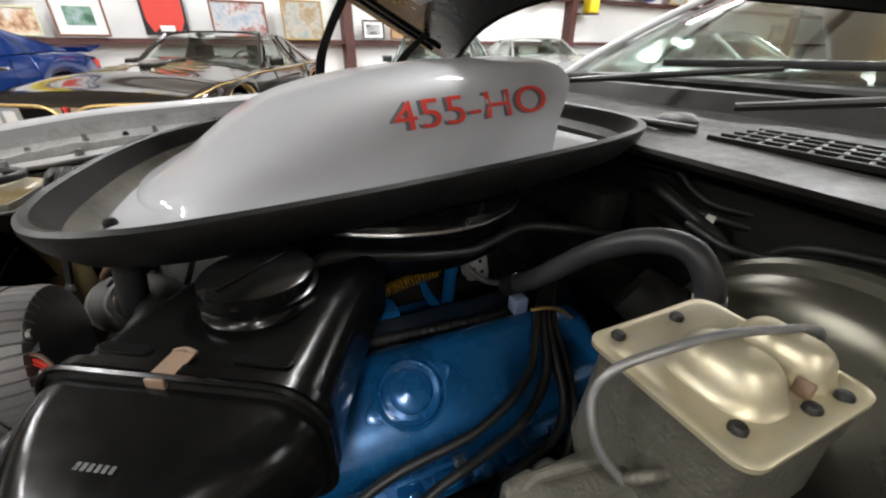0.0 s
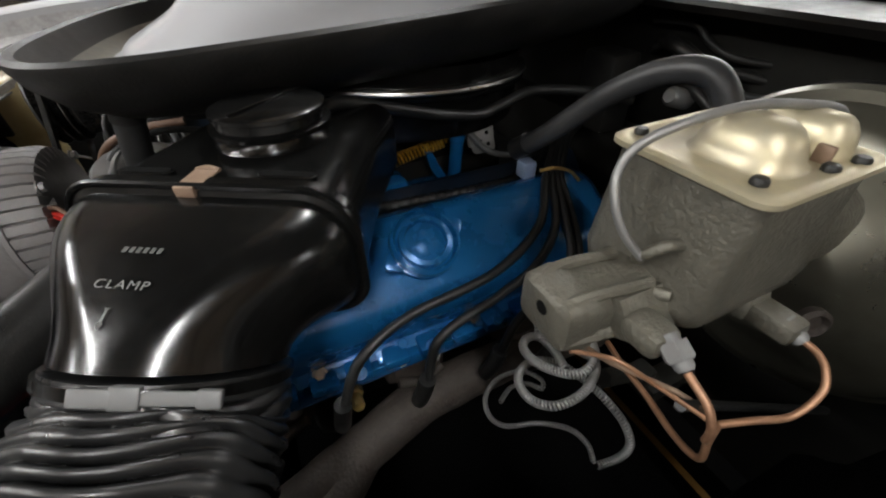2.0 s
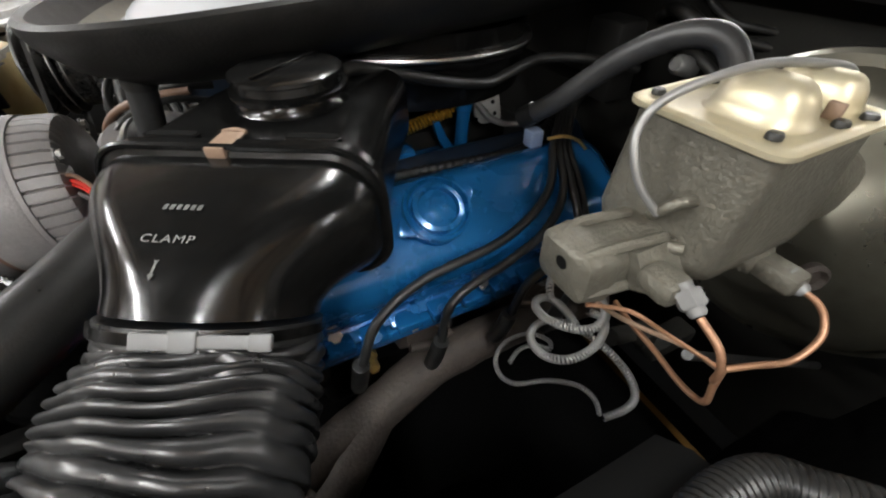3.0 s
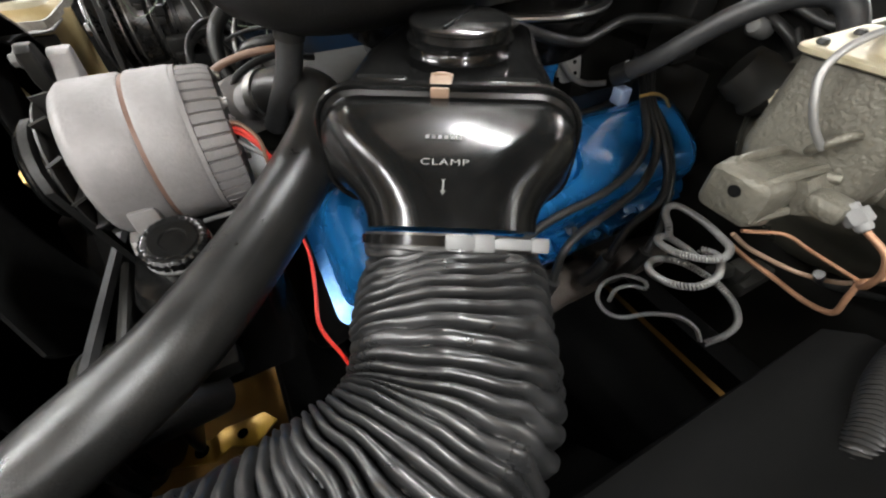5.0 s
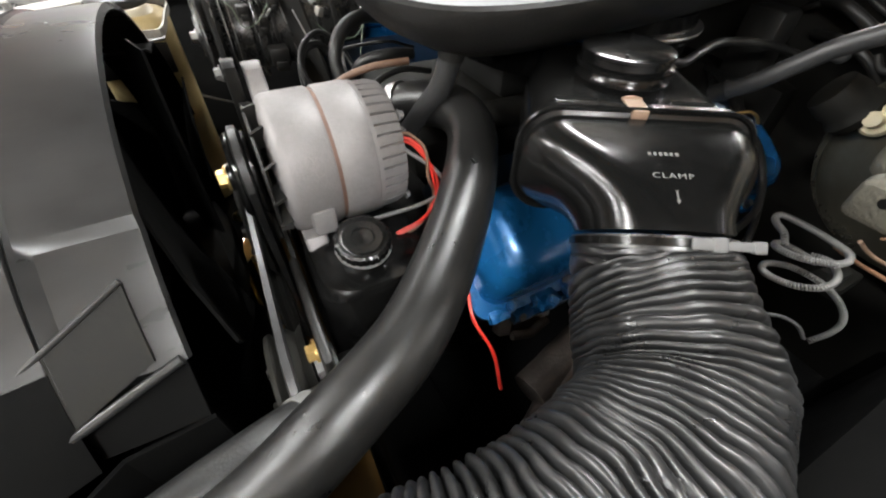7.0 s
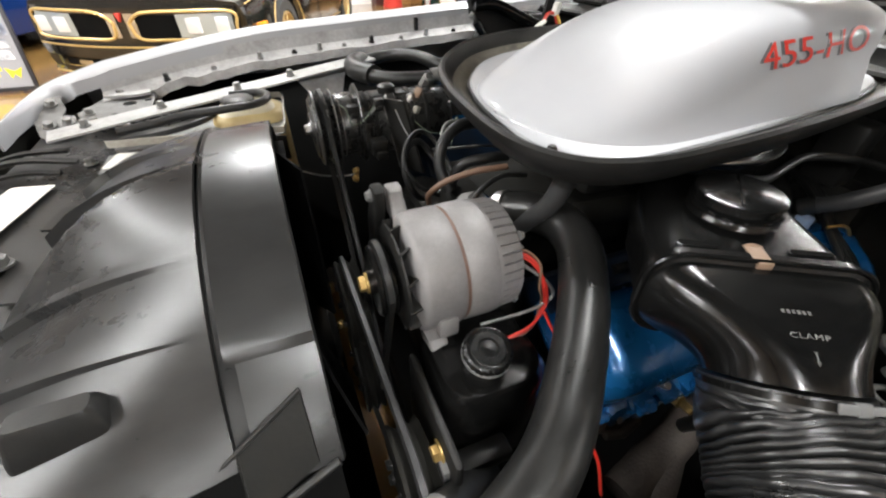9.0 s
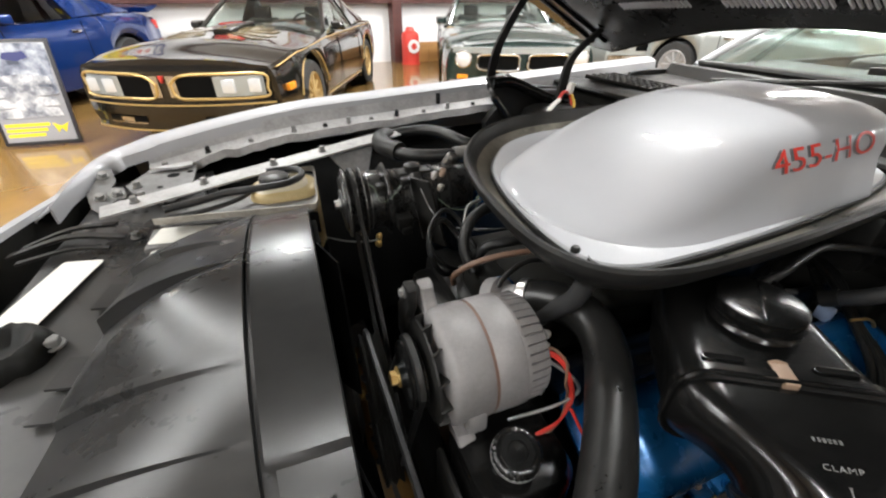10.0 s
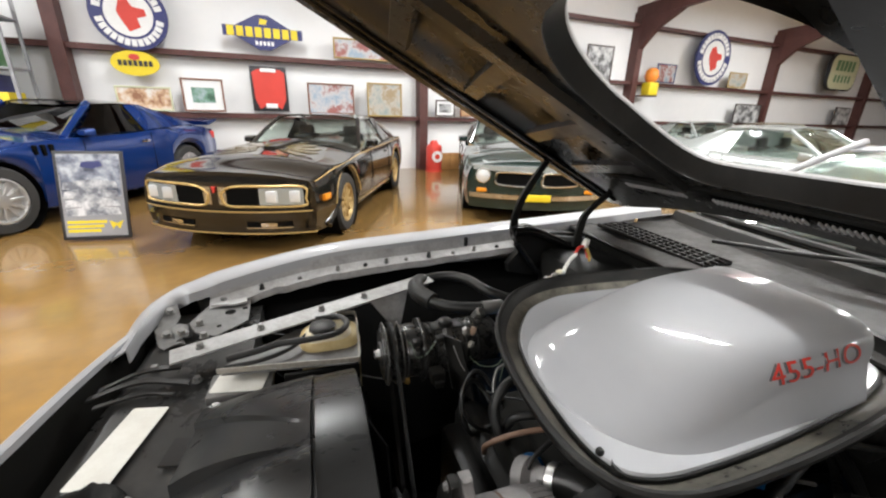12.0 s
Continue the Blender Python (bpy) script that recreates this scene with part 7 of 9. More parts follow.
part("conduit", tube([(-0.06, -0.085, 0.848), (0.016, -0.072, 0.852), (0.047, -0.070, 0.852), (0.075, -0.075, 0.852), (0.14, -0.12, 0.86)], 0.008, 14), RUBBER, cond)

# =====================================================================================
# The hall: floor, far wall with posts and girts, pictures and signs, ceiling
# =====================================================================================
WALL_WHITE = material("white_vinyl_insulation", (0.83, 0.83, 0.84), 0.45, 0.0, (0.76, 0.77, 0.78), 0.8, 0.7, 0.5, 3.0)
GIRT = material("red_oxide_steel", (0.10, 0.035, 0.03), 0.5, 0.1, (0.06, 0.022, 0.02), 4, 0.7, 0.1, 60)
CEIL = material("white_ceiling_lining", (0.74, 0.74, 0.74), 0.6, 0.0, (0.62, 0.62, 0.63), 0.7, 0.7, 0.4, 4.0)
WOOD = material("varnished_pine", (0.5, 0.27, 0.10), 0.4, 0.0, (0.36, 0.18, 0.06), 3, 0.8, 0.1, 40, stretch=(0.3, 1, 6))
FLOOR = material("stained_tan_epoxy", (0.285, 0.163, 0.048), 0.13, 0.0, (0.155, 0.095, 0.039), 0.8, 0.85, 0.05, 2.5, coat=0.35, rough_var=0.1)


def room_box(name, s0, s1, o0, o1, z0, z1, mat, label, category="wall"):
    rings = [[wall_point(s, o, z) for s, o in ((s0, o0), (s1, o0), (s1, o1), (s0, o1))] for z in (z0, z1)]
    ob = part(name, loft(rings), mat, None, smooth=False)
    return tagged(ob, label, category, "", "structure")


room_box("floor", -22, 32, -22, 0.6, -0.1, 0.0, FLOOR, "glossy stained tan epoxy floor", "floor")
wall = room_box("wall_north", -22, 32, 0.25, 0.5, 0.0, 5.2, WALL_WHITE, "white insulated steel building wall")
room_box("wall_south", -22, 32, -22, -21.8, 0.0, 5.2, WALL_WHITE, "white insulated wall")
room_box("wall_west", -22.2, -22, -22, 0.5, 0.0, 5.2, WALL_WHITE, "white insulated wall")
room_box("wall_east", 32, 32.2, -22, 0.5, 0.0, 5.2, WALL_WHITE, "white insulated wall")
room_box("ceiling", -22, 32, -22, 0.5, 5.2, 5.3, CEIL, "white lined ceiling", "ceiling")

for z in (1.17, 2.26, 3.75):
    g = room_box("wall_girt", -22, 32, 0.02, 0.25, z - 0.03, z + 0.06, GIRT, "red oxide steel wall girt", "beam")
for i in range(-3, 6):
    s = 6.5 * i
    post = thing("steel_post", "red oxide steel wall post with a sloping rafter", "post", wall_point(s, 0.0, 0), "wall posts", "structure")
    bm = bmesh.new()
    add_rings(bm, [[wall_point(s + a, o, z) for a, o in ((-0.1, -0.05), (0.1, -0.05), (0.1, 0.25), (-0.1, 0.25))] for z in (0.0, 4.1)])
    add_rings(bm, [[wall_point(s + a, o, 3.9 + 0.062 * -o + dz) for a, dz in ((-0.09, 0), (0.09, 0), (0.09, 0.35), (-0.09, 0.35))] for o in (0.2, -1.2, -21.8)])
    add_rings(bm, [[wall_point(s + a, o, z) for a, z in ((-0.08, z0), (0.08, z0), (0.08, 4.1), (-0.08, 4.1))] for o, z0 in ((0.0, 3.1), (-0.5, 3.6), (-1.2, 3.95))])
    part("post", bm, GIRT, post, smooth=False)
for o in (-3.5, -7, -10.5, -14):
    room_box("purlin", -22, 32, o - 0.04, o + 0.04, 4.75, 5.0, GIRT, "red oxide roof purlin", "beam")
WHITE_TUBE = material("lamp_diffuser", (1.0, 0.97, 0.92), 0.4, emit=9.0)
CASE = material("lamp_case_white", (0.8, 0.8, 0.8), 0.4)
# unseen fixtures at every strip, those of the added rows included
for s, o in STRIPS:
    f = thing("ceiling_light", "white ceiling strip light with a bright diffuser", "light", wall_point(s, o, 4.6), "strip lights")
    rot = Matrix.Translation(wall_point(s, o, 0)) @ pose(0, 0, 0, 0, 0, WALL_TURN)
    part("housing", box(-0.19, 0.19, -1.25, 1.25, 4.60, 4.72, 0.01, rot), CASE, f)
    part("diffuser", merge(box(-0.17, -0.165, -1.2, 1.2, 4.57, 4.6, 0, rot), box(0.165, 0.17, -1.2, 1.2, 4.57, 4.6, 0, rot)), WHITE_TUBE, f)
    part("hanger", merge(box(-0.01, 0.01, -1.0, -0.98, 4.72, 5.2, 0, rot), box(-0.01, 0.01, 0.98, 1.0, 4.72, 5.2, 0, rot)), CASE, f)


# ---- things on the wall ----
def wall_m(s, z, out=-0.02):
    return Matrix.Translation(wall_point(s, out, z)) @ pose(0, 0, 0, 90, 0, WALL_TURN)


def paint(name, c, rough=0.45):
    return material(name, c, rough, 0, [x * 0.8 for x in c], 6, 0.5)


P_RED, P_BLUE, P_YEL, P_WHITE, P_BLACK = paint("sign_red", (0.62, 0.05, 0.035)), paint("sign_blue", (0.03, 0.036, 0.15)), paint("sign_yellow", (0.78, 0.60, 0.02)), paint("sign_white", (0.8, 0.8, 0.8)), paint("sign_black", (0.02, 0.02, 0.025))
P_GREEN, P_TEAL, P_TAN, P_CREAM, P_ORANGE, P_GREY = paint("print_green", (0.12, 0.25, 0.12)), paint("print_teal", (0.12, 0.24, 0.24)), paint("print_tan", (0.42, 0.26, 0.13)), paint("sign_cream", (0.62, 0.62, 0.42)), paint("sign_orange", (0.8, 0.25, 0.03)), paint("print_grey", (0.3, 0.3, 0.32))
FRAME_DARK, FRAME_WOOD, FRAME_GOLD = paint("dark_frame", (0.05, 0.03, 0.025)), paint("brown_frame", (0.2, 0.08, 0.04)), paint("gold_frame", (0.4, 0.27, 0.08))


def print_mat(name, a, b, c, scale=5.0):
    """A printed scene: broad uneven fields of three colours with finer blotches in them."""
    m = bpy.data.materials.new(name)
    m.use_nodes = True
    n, l = m.node_tree.nodes, m.node_tree.links
    co, nz, fine, cr = n.new("ShaderNodeTexCoord"), n.new("ShaderNodeTexNoise"), n.new("ShaderNodeTexNoise"), n.new("ShaderNodeValToRGB")
    nz.inputs["Scale"].default_value, nz.inputs["Detail"].default_value = scale * 0.75, 3
    fine.inputs["Scale"].default_value, fine.inputs["Detail"].default_value = scale * 4.0, 4
    add = n.new("ShaderNodeMath")
    add.operation = "MULTIPLY_ADD"
    add.inputs[1].default_value = 0.28
    l.new(co.outputs["Object"], nz.inputs["Vector"])
    l.new(co.outputs["Object"], fine.inputs["Vector"])
    l.new(fine.outputs["Fac"], add.inputs[0])
    l.new(nz.outputs["Fac"], add.inputs[2])
    cr.color_ramp.elements[0].position, cr.color_ramp.elements[0].color = 0.52, (*a, 1)
    cr.color_ramp.elements[1].position, cr.color_ramp.elements[1].color = 0.78, (*c, 1)
    e = cr.color_ramp.elements.new(0.64)
    e.color = (*b, 1)
    l.new(add.outputs[0], cr.inputs["Fac"])
    l.new(cr.outputs["Color"], n["Principled BSDF"].inputs["Base Color"])
    n["Principled BSDF"].inputs["Roughness"].default_value = 0.3
    return m


PR1 = print_mat("print_green_landscape", (0.05, 0.12, 0.08), (0.16, 0.3, 0.22), (0.35, 0.42, 0.45), 6)
PR2 = print_mat("print_warm_scene", (0.3, 0.14, 0.08), (0.6, 0.4, 0.25), (0.75, 0.7, 0.65), 6)
PR3 = print_mat("print_bright_scene", (0.32, 0.12, 0.11), (0.52, 0.51, 0.52), (0.30, 0.38, 0.48), 5)
PR4 = print_mat("print_gold_scene", (0.34, 0.26, 0.16), (0.46, 0.43, 0.38), (0.28, 0.33, 0.33), 5)
PR5 = print_mat("print_grey_photo", (0.08, 0.08, 0.08), (0.35, 0.35, 0.36), (0.6, 0.6, 0.6), 6)


def picture(s0, s1, z0, z1, frame_mat, mat, label, mount=0.0, depth=0.03):
    s, z, hw, hh = (s0 + s1) / 2, (z0 + z1) / 2, (s1 - s0) / 2, (z1 - z0) / 2
    m = wall_m(s, z)
    ob = thing("framed_picture", label, "picture", wall_point(s, 0, z), "wall pictures")
    fw = 0.03
    part("frame", merge(box(-hw, hw, hh - fw, hh, 0, depth, 0.004, m), box(-hw, hw, -hh, -hh + fw, 0, depth, 0.004, m), box(-hw, -hw + fw, -hh + fw, hh - fw, 0, depth, 0.004, m), box(hw - fw, hw, -hh + fw, hh - fw, 0, depth, 0.004, m)), frame_mat, ob)
    if mount:
        part("mount", box(-hw + fw, hw - fw, -hh + fw, hh - fw, 0.004, 0.010, 0, m), P_WHITE, ob)
    q = fw + mount
    part("print", box(-hw + q, hw - q, -hh + q, hh - q, 0.006, 0.014, 0, m), mat, ob)
    return ob


picture(-4.83, -4.13, 1.25, 1.84, FRAME_WOOD, PR1, "brown framed green landscape print with a white mount", 0.13)
picture(-2.58, -1.62, 1.25, 1.86, FRAME_WOOD, PR3, "framed bright car print with a wooden crest")
picture(-1.33, -0.54, 1.22, 1.92, FRAME_GOLD, PR4, "gold framed colourful poster")
picture(0.30, 0.80, 1.25, 1.62, FRAME_DARK, PR5, "small dark framed picture with a white centre", 0.06)
picture(0.95, 1.35, 1.25, 1.75, FRAME_WOOD, P_TAN, "small brown wooden wall plaque")
picture(-5.85, -5.0, 1.25, 1.66, P_CREAM, PR2, "pale framed warm print")
picture(-2.0, -0.3, 2.36, 2.75, FRAME_GOLD, PR3, "colourful poster above the girt")
picture(4.63, 5.55, 2.15, 3.15, FRAME_DARK, PR5, "grey photograph in a dark frame")
picture(7.3, 8.1, 2.33, 2.85, P_BLUE, PR3, "blue and red poster")
picture(11.28, 12.7, 1.22, 1.85, FRAME_DARK, PR5, "black and white framed photograph")
picture(10.6, 11.5, 2.33, 2.80, FRAME_GOLD, PR4, "gold and yellow framed print")
picture(17.5, 18.6, 1.22, 1.9, FRAME_DARK, PR5, "grey photograph in a dark frame")
# red banner
ban = thing("red_banner", "red cloth banner in a dark frame with a pale crest", "banner", wall_point(-3.3, 0, 1.7))
bm_ = wall_m(-3.3, 1.70)
part("backing", box(-0.335, 0.335, -0.42, 0.42, 0, 0.02, 0.004, bm_), P_BLACK, ban)
part("cloth", extrude_poly([(-0.28, -0.2), (-0.2, -0.38), (0.0, -0.25), (0.2, -0.38), (0.29, -0.2), (0.30, 0.3), (0.22, 0.36), (-0.2, 0.36), (-0.3, 0.3)], 0.012, bm_ @ pose(0, 0, 0.0205)), P_RED, ban)
part("crest", box(-0.14, 0.14, 0.31, 0.38, 0.033, 0.04, 0.004, bm_), P_WHITE, ban)
part("pale_patch", box(-0.1, 0.12, -0.36, -0.27, 0.033, 0.04, 0.004, bm_), P_WHITE, ban)


def disc(m, r, depth, z0=0.0, n=48):
    return revolve([(0, z0), (r, z0), (r, z0 + depth), (0, z0 + depth)], m.translation, m.to_3x3() @ Vector((0, 0, 1)), n)


def ring_letters(count, r, size, m, z, mat, parent, a0, a1):
    for i in range(count):
        a = radians(a0 + (a1 - a0) * i / (count - 1))
        mm = m @ pose(r * math.cos(a), r * math.sin(a), z, 0, 0, math.degrees(a) - 90)
        part("letter_bar", box(-size * 0.35, size * 0.35, -size / 2, size / 2, 0, 0.006, 0, mm), mat, parent)


def round_sign(s, z, r, label):
    ob = thing("round_sign", label, "sign", wall_point(s, 0, z), "round signs")
    m = wall_m(s, z, -0.06)
    part("rim", disc(m, r, 0.05), P_BLUE, ob)
    part("white_band", disc(m, r * 0.93, 0.006, 0.0502), P_BLUE, ob)
    ring_letters(13, r * 0.79, r * 0.2, m, 0.0565, P_WHITE, ob, 165, 15)
    ring_letters(13, r * 0.79, r * 0.2, m, 0.0565, P_WHITE, ob, 195, 345)
    part("centre", disc(m, r * 0.62, 0.006, 0.0564), P_WHITE, ob)
    part("emblem", extrude_poly([(-0.30 * r, 0.05 * r), (-0.2 * r, 0.35 * r), (0.0, 0.42 * r), (0.12 * r, 0.2 * r), (0.42 * r, 0.15 * r), (0.45 * r, -0.02 * r), (0.2 * r, -0.1 * r), (0.25 * r, -0.35 * r), (-0.05 * r, -0.48 * r), (-0.2 * r, -0.2 * r)], 0.006, m @ pose(0, 0, 0.0626)), P_RED, ob, "plain red emblem")
    return ob


round_sign(-5.39, 2.80, 0.56, "round blue and white sign with a red emblem")
round_sign(9.53, 3.12, 0.78, "large round blue and white sign with a red emblem")
# blue diamond sign with a yellow band
dia = thing("diamond_sign", "blue diamond sign with a yellow band", "sign", wall_point(-3.3, 0, 2.72))
dm = wall_m(-3.3, 2.70, -0.05)
part("plate", extrude_poly([(-0.66, 0.0), (-0.1, 0.3), (0.1, 0.3), (0.66, 0.0), (0.1, -0.3), (-0.1, -0.3)], 0.03, dm), P_BLUE, dia)
part("yellow_band", extrude_poly([(-0.70, -0.09), (0.70, -0.09), (0.70, 0.09), (-0.70, 0.09)], 0.01, dm @ pose(0, 0, 0.0305)), P_BLUE, dia)
for i in range(8):
    part("letter_bar", box(-0.63 + i * 0.16, -0.51 + i * 0.16, -0.085, 0.085, 0.041, 0.047, 0.0, dm), P_YEL, dia)
part("small_bars", merge(*[box(-0.16 + i * 0.07, -0.115 + i * 0.07, -0.22, -0.15, 0.031, 0.037, 0, dm) for i in range(5)]), P_WHITE, dia)
part("yellow_mark", extrude_poly([(-0.07, 0.14), (0.05, 0.14), (0.09, 0.22), (-0.04, 0.24)], 0.006, dm @ pose(0, 0, 0.0305)), P_YEL, dia)
oval = thing("oval_sign", "yellow oval sign with a red mark", "sign", wall_point(-5.45, 0, 2.04))
om = wall_m(-5.45, 2.035, -0.05)
part("plate", extrude_poly([(0.36 * math.cos(2 * math.pi * k / 40), 0.205 * math.sin(2 * math.pi * k / 40)) for k in range(40)], 0.03, om), P_YEL, oval)
part("dark_bars", merge(*[box(-0.25 + i * 0.075, -0.195 + i * 0.075, -0.045, 0.045, 0.0305, 0.036, 0, om) for i in range(7)]), P_BLACK, oval)
part("red_mark", extrude_poly([(0.0 + 0.08 * math.cos(2 * math.pi * k / 20), 0.10 + 0.05 * math.sin(2 * math.pi * k / 20)) for k in range(20)], 0.006, om @ pose(0, 0, 0.0305)), P_RED, oval)
kel = thing("octagonal_sign", "cream rounded sign with green lettering bars", "sign", wall_point(16.7, 0, 3.1))
km = wall_m(16.75, 3.10, -0.12)
part("plate", extrude_poly(rounded_rect(0, 0, 0.95, 0.62, 0.35, 6), 0.12, km), P_BLACK, kel)
part("face", extrude_poly(rounded_rect(0, 0, 0.9, 0.58, 0.33, 6), 0.01, km @ pose(0, 0, 0.1205)), P_CREAM, kel)
part("bars", merge(*[box(-0.6 + i * 0.26, -0.42 + i * 0.26, 0.05, 0.4, 0.131, 0.137, 0, km) for i in range(5)], *[box(-0.55 + i * 0.24, -0.42 + i * 0.24, -0.35, -0.1, 0.131, 0.137, 0, km) for i in range(5)]), P_GREEN, kel)

# gumball-like orange stand by the third post
gum = thing("gumball_machine", "orange round-topped machine on a shelf by the post", "gumball machine", wall_point(6.95, -0.3, 1.9))
part("globe", revolve([(0, 0), (0.14, 0.02), (0.2, 0.16), (0.16, 0.32), (0.08, 0.38), (0, 0.39)], wall_point(6.95, -0.2, 2.30), (0, 0, 1), 24), P_ORANGE, gum)
part("base", box(-0.16, 0.16, -0.16, 0.16, 0, 0.35, 0.02, Matrix.Translation(wall_point(6.95, -0.2, 1.95))), P_YEL, gum)
part("shelf", box(-0.3, 0.3, -0.22, 0.22, -0.03, 0.0, 0.0, Matrix.Translation(wall_point(6.95, -0.03, 1.95))), GIRT, gum)

# red cylinder with a white disc, and the pine panel along the wall foot
can = thing("red_oil_tank", "red upright oil tank with a white round emblem", "tank", wall_point(0.12, -0.35, 0))
part("drum", revolve([(0, 0.0), (0.2, 0.0), (0.2, 0.03), (0.185, 0.04), (0.185, 0.55), (0.17, 0.60), (0.10, 0.64), (0.08, 0.70), (0.05, 0.72), (0, 0.72)], wall_point(0.15, -0.35, 0.0), (0, 0, 1), 32), P_RED, can)
em = Matrix.Translation(wall_point(0.15, -0.545, 0.36)) @ pose(0, 0, 0, 90, 0, WALL_TURN)
part("emblem", disc(em, 0.13, 0.012), P_WHITE, can)
part("emblem_centre", disc(em, 0.06, 0.004, 0.0125), P_RED, can)
part("top_cap", revolve([(0.0, 0), (0.06, 0), (0.06, 0.03), (0, 0.04)], wall_point(0.15, -0.35, 0.72), (0, 0, 1), 20), P_WHITE, can)
panel = thing("pine_panel", "varnished pine panel along the foot of the wall", "panel", wall_point(1.2, -0.1, 0))
for i in range(6):
    part("plank", box(-0.12 + 0.0, 0.12, -0.02, 0.02, 0.0, 0.40, 0.006, Matrix.Translation(wall_point(0.55 + i * 0.25, -0.1, 0)) @ pose(0, 0, 0, 0, 0, WALL_TURN)), WOOD, panel)
pan2 = copy_thing(panel, Matrix.Translation(wall_point(5.3, -0.1, 0)))

# shelf with colourful boxes at the far left
shelf = thing("display_rack", "steel rack with blue, green and yellow boxes", "rack", wall_point(-8.0, -0.6, 0))
rk = Matrix.Translation(wall_point(-8.2, -0.6, 0)) @ pose(0, 0, 0, 0, 0, WALL_TURN)
for z in (0.5, 1.15, 1.8, 2.5):
    part("rack_shelf", box(-1.4, 1.4, -0.3, 0.3, z, z + 0.03, 0, rk), P_GREY, shelf)
for x in (-1.4, 1.36):
    for y in (-0.3, 0.26):
        part("rack_upright", box(x, x + 0.04, y, y + 0.04, 0, 2.9, 0, rk), P_GREY, shelf)
for i, (x, z, w, h, mt) in enumerate(((0.9, 1.18, 0.5, 0.55, P_BLUE), (0.3, 1.18, 0.45, 0.4, P_YEL), (-0.4, 1.18, 0.5, 0.5, P_GREEN), (0.95, 1.83, 0.5, 0.5, P_GREEN), (0.35, 1.83, 0.4, 0.45, P_WHITE), (-0.3, 1.83, 0.5, 0.4, P_BLUE), (1.05, 2.53, 0.35, 0.35, P_BLACK), (0.5, 2.53, 0.4, 0.3, P_WHITE), (0.8, 0.53, 0.6, 0.5, P_TEAL), (1.15, 1.18, 0.2, 0.3, P_YEL))):
    b = thing("storage_box", "coloured cardboard box standing on the steel rack", "box", rk @ Vector((x, 0, z)), "boxes on the rack")
    bx = part("carton", box(x - w / 2, x + w / 2, -0.25, 0.25, z + 0.002, z + h, 0.01, rk), mt, b)
    part("carton_band", box(x - w / 2 * 0.9, x + w / 2 * 0.9, -0.256, -0.2505, z + h * 0.4, z + h * 0.6, 0, rk), P_YEL if i % 2 else P_WHITE, b)

# framed display board on the floor
board = thing("display_board", "framed show board with car pictures leaning on a floor stand", "sign board", (-2.66, 4.92, 0))
BD0, BD1 = Vector((-2.985, 4.95, 0)), Vector((-2.375, 4.905, 0))
bdm = basis((BD0 + BD1) / 2 + Vector((0, 0.0, 0.02)), BD1 - BD0, (0.03, 0.22, 1))
BOARD = print_mat("show_board_print", (0.05, 0.06, 0.09), (0.2, 0.22, 0.28), (0.5, 0.53, 0.58), 6)
BOARD_PALE = print_mat("show_board_pale_print", (0.16, 0.17, 0.20), (0.38, 0.39, 0.42), (0.66, 0.66, 0.68), 9)
part("board", box(-0.305, 0.305, 0.0, 0.90, -0.02, 0.0, 0.003, bdm), P_BLACK, board)
part("blue_photo_car", extrude_poly([(-0.06, 0.79), (0.10, 0.80), (0.12, 0.75), (0.03, 0.72), (-0.08, 0.74)], 0.001, bdm @ pose(0, 0, 0.0058)), P_BLUE, board, "small blue car shape")
part("photo_sheet", box(-0.275, 0.275, 0.03, 0.87, 0.0005, 0.003, 0, bdm), P_GREY, board)
part("sky_strip", box(-0.27, 0.27, 0.66, 0.865, 0.0035, 0.005, 0, bdm), BOARD, board)
part("photo", box(-0.26, 0.26, 0.44, 0.68, 0.0052, 0.007, 0, bdm), BOARD, board)
for i in range(4):
    part("photo", extrude_poly([(-0.25, 0.24 + 0.09 * i), (0.24, 0.25 + 0.09 * i), (0.22, 0.32 + 0.09 * i), (0.0, 0.345 + 0.09 * i), (-0.24, 0.31 + 0.09 * i)], 0.002, bdm @ pose(0, 0, 0.0075 + 0.002 * i)), BOARD_PALE, board)
part("caption_panel", box(-0.27, 0.27, 0.04, 0.225, 0.0035, 0.006, 0, bdm), P_GREY, board)
for i in range(3):
    part("caption_bar", box(-0.25, 0.10 - 0.03 * i, 0.165 - 0.045 * i, 0.195 - 0.045 * i, 0.0065, 0.008, 0, bdm), P_YEL, board)
part("caption_emblem", extrude_poly([(0.12, 0.19), (0.15, 0.10), (0.18, 0.14), (0.21, 0.10), (0.25, 0.19), (0.19, 0.16)], 0.002, bdm @ pose(0, 0, 0.0065)), P_YEL, board)
part("stand_leg", tube([bdm @ Vector((0, 0.7, -0.03)), bdm @ Vector((0, 0.35, -0.16)), bdm @ Vector((0, 0.02, -0.34))], 0.012, 8), P_BLACK, board)

# =====================================================================================
# Cars parked round the hall. Each is built along its own x axis, nose towards minus x, front axle at x = 0.
# =====================================================================================
def curve(pts, x):
    """Smooth interpolation through (x, value) pairs."""
    if x <= pts[0][0]:
        return pts[0][1]
    for (x0, v0), (x1, v1) in zip(pts, pts[1:]):
        if x <= x1:
            t = (x - x0) / (x1 - x0)
            return v0 + (v1 - v0) * t * t * (3 - 2 * t)
    return pts[-1][1]


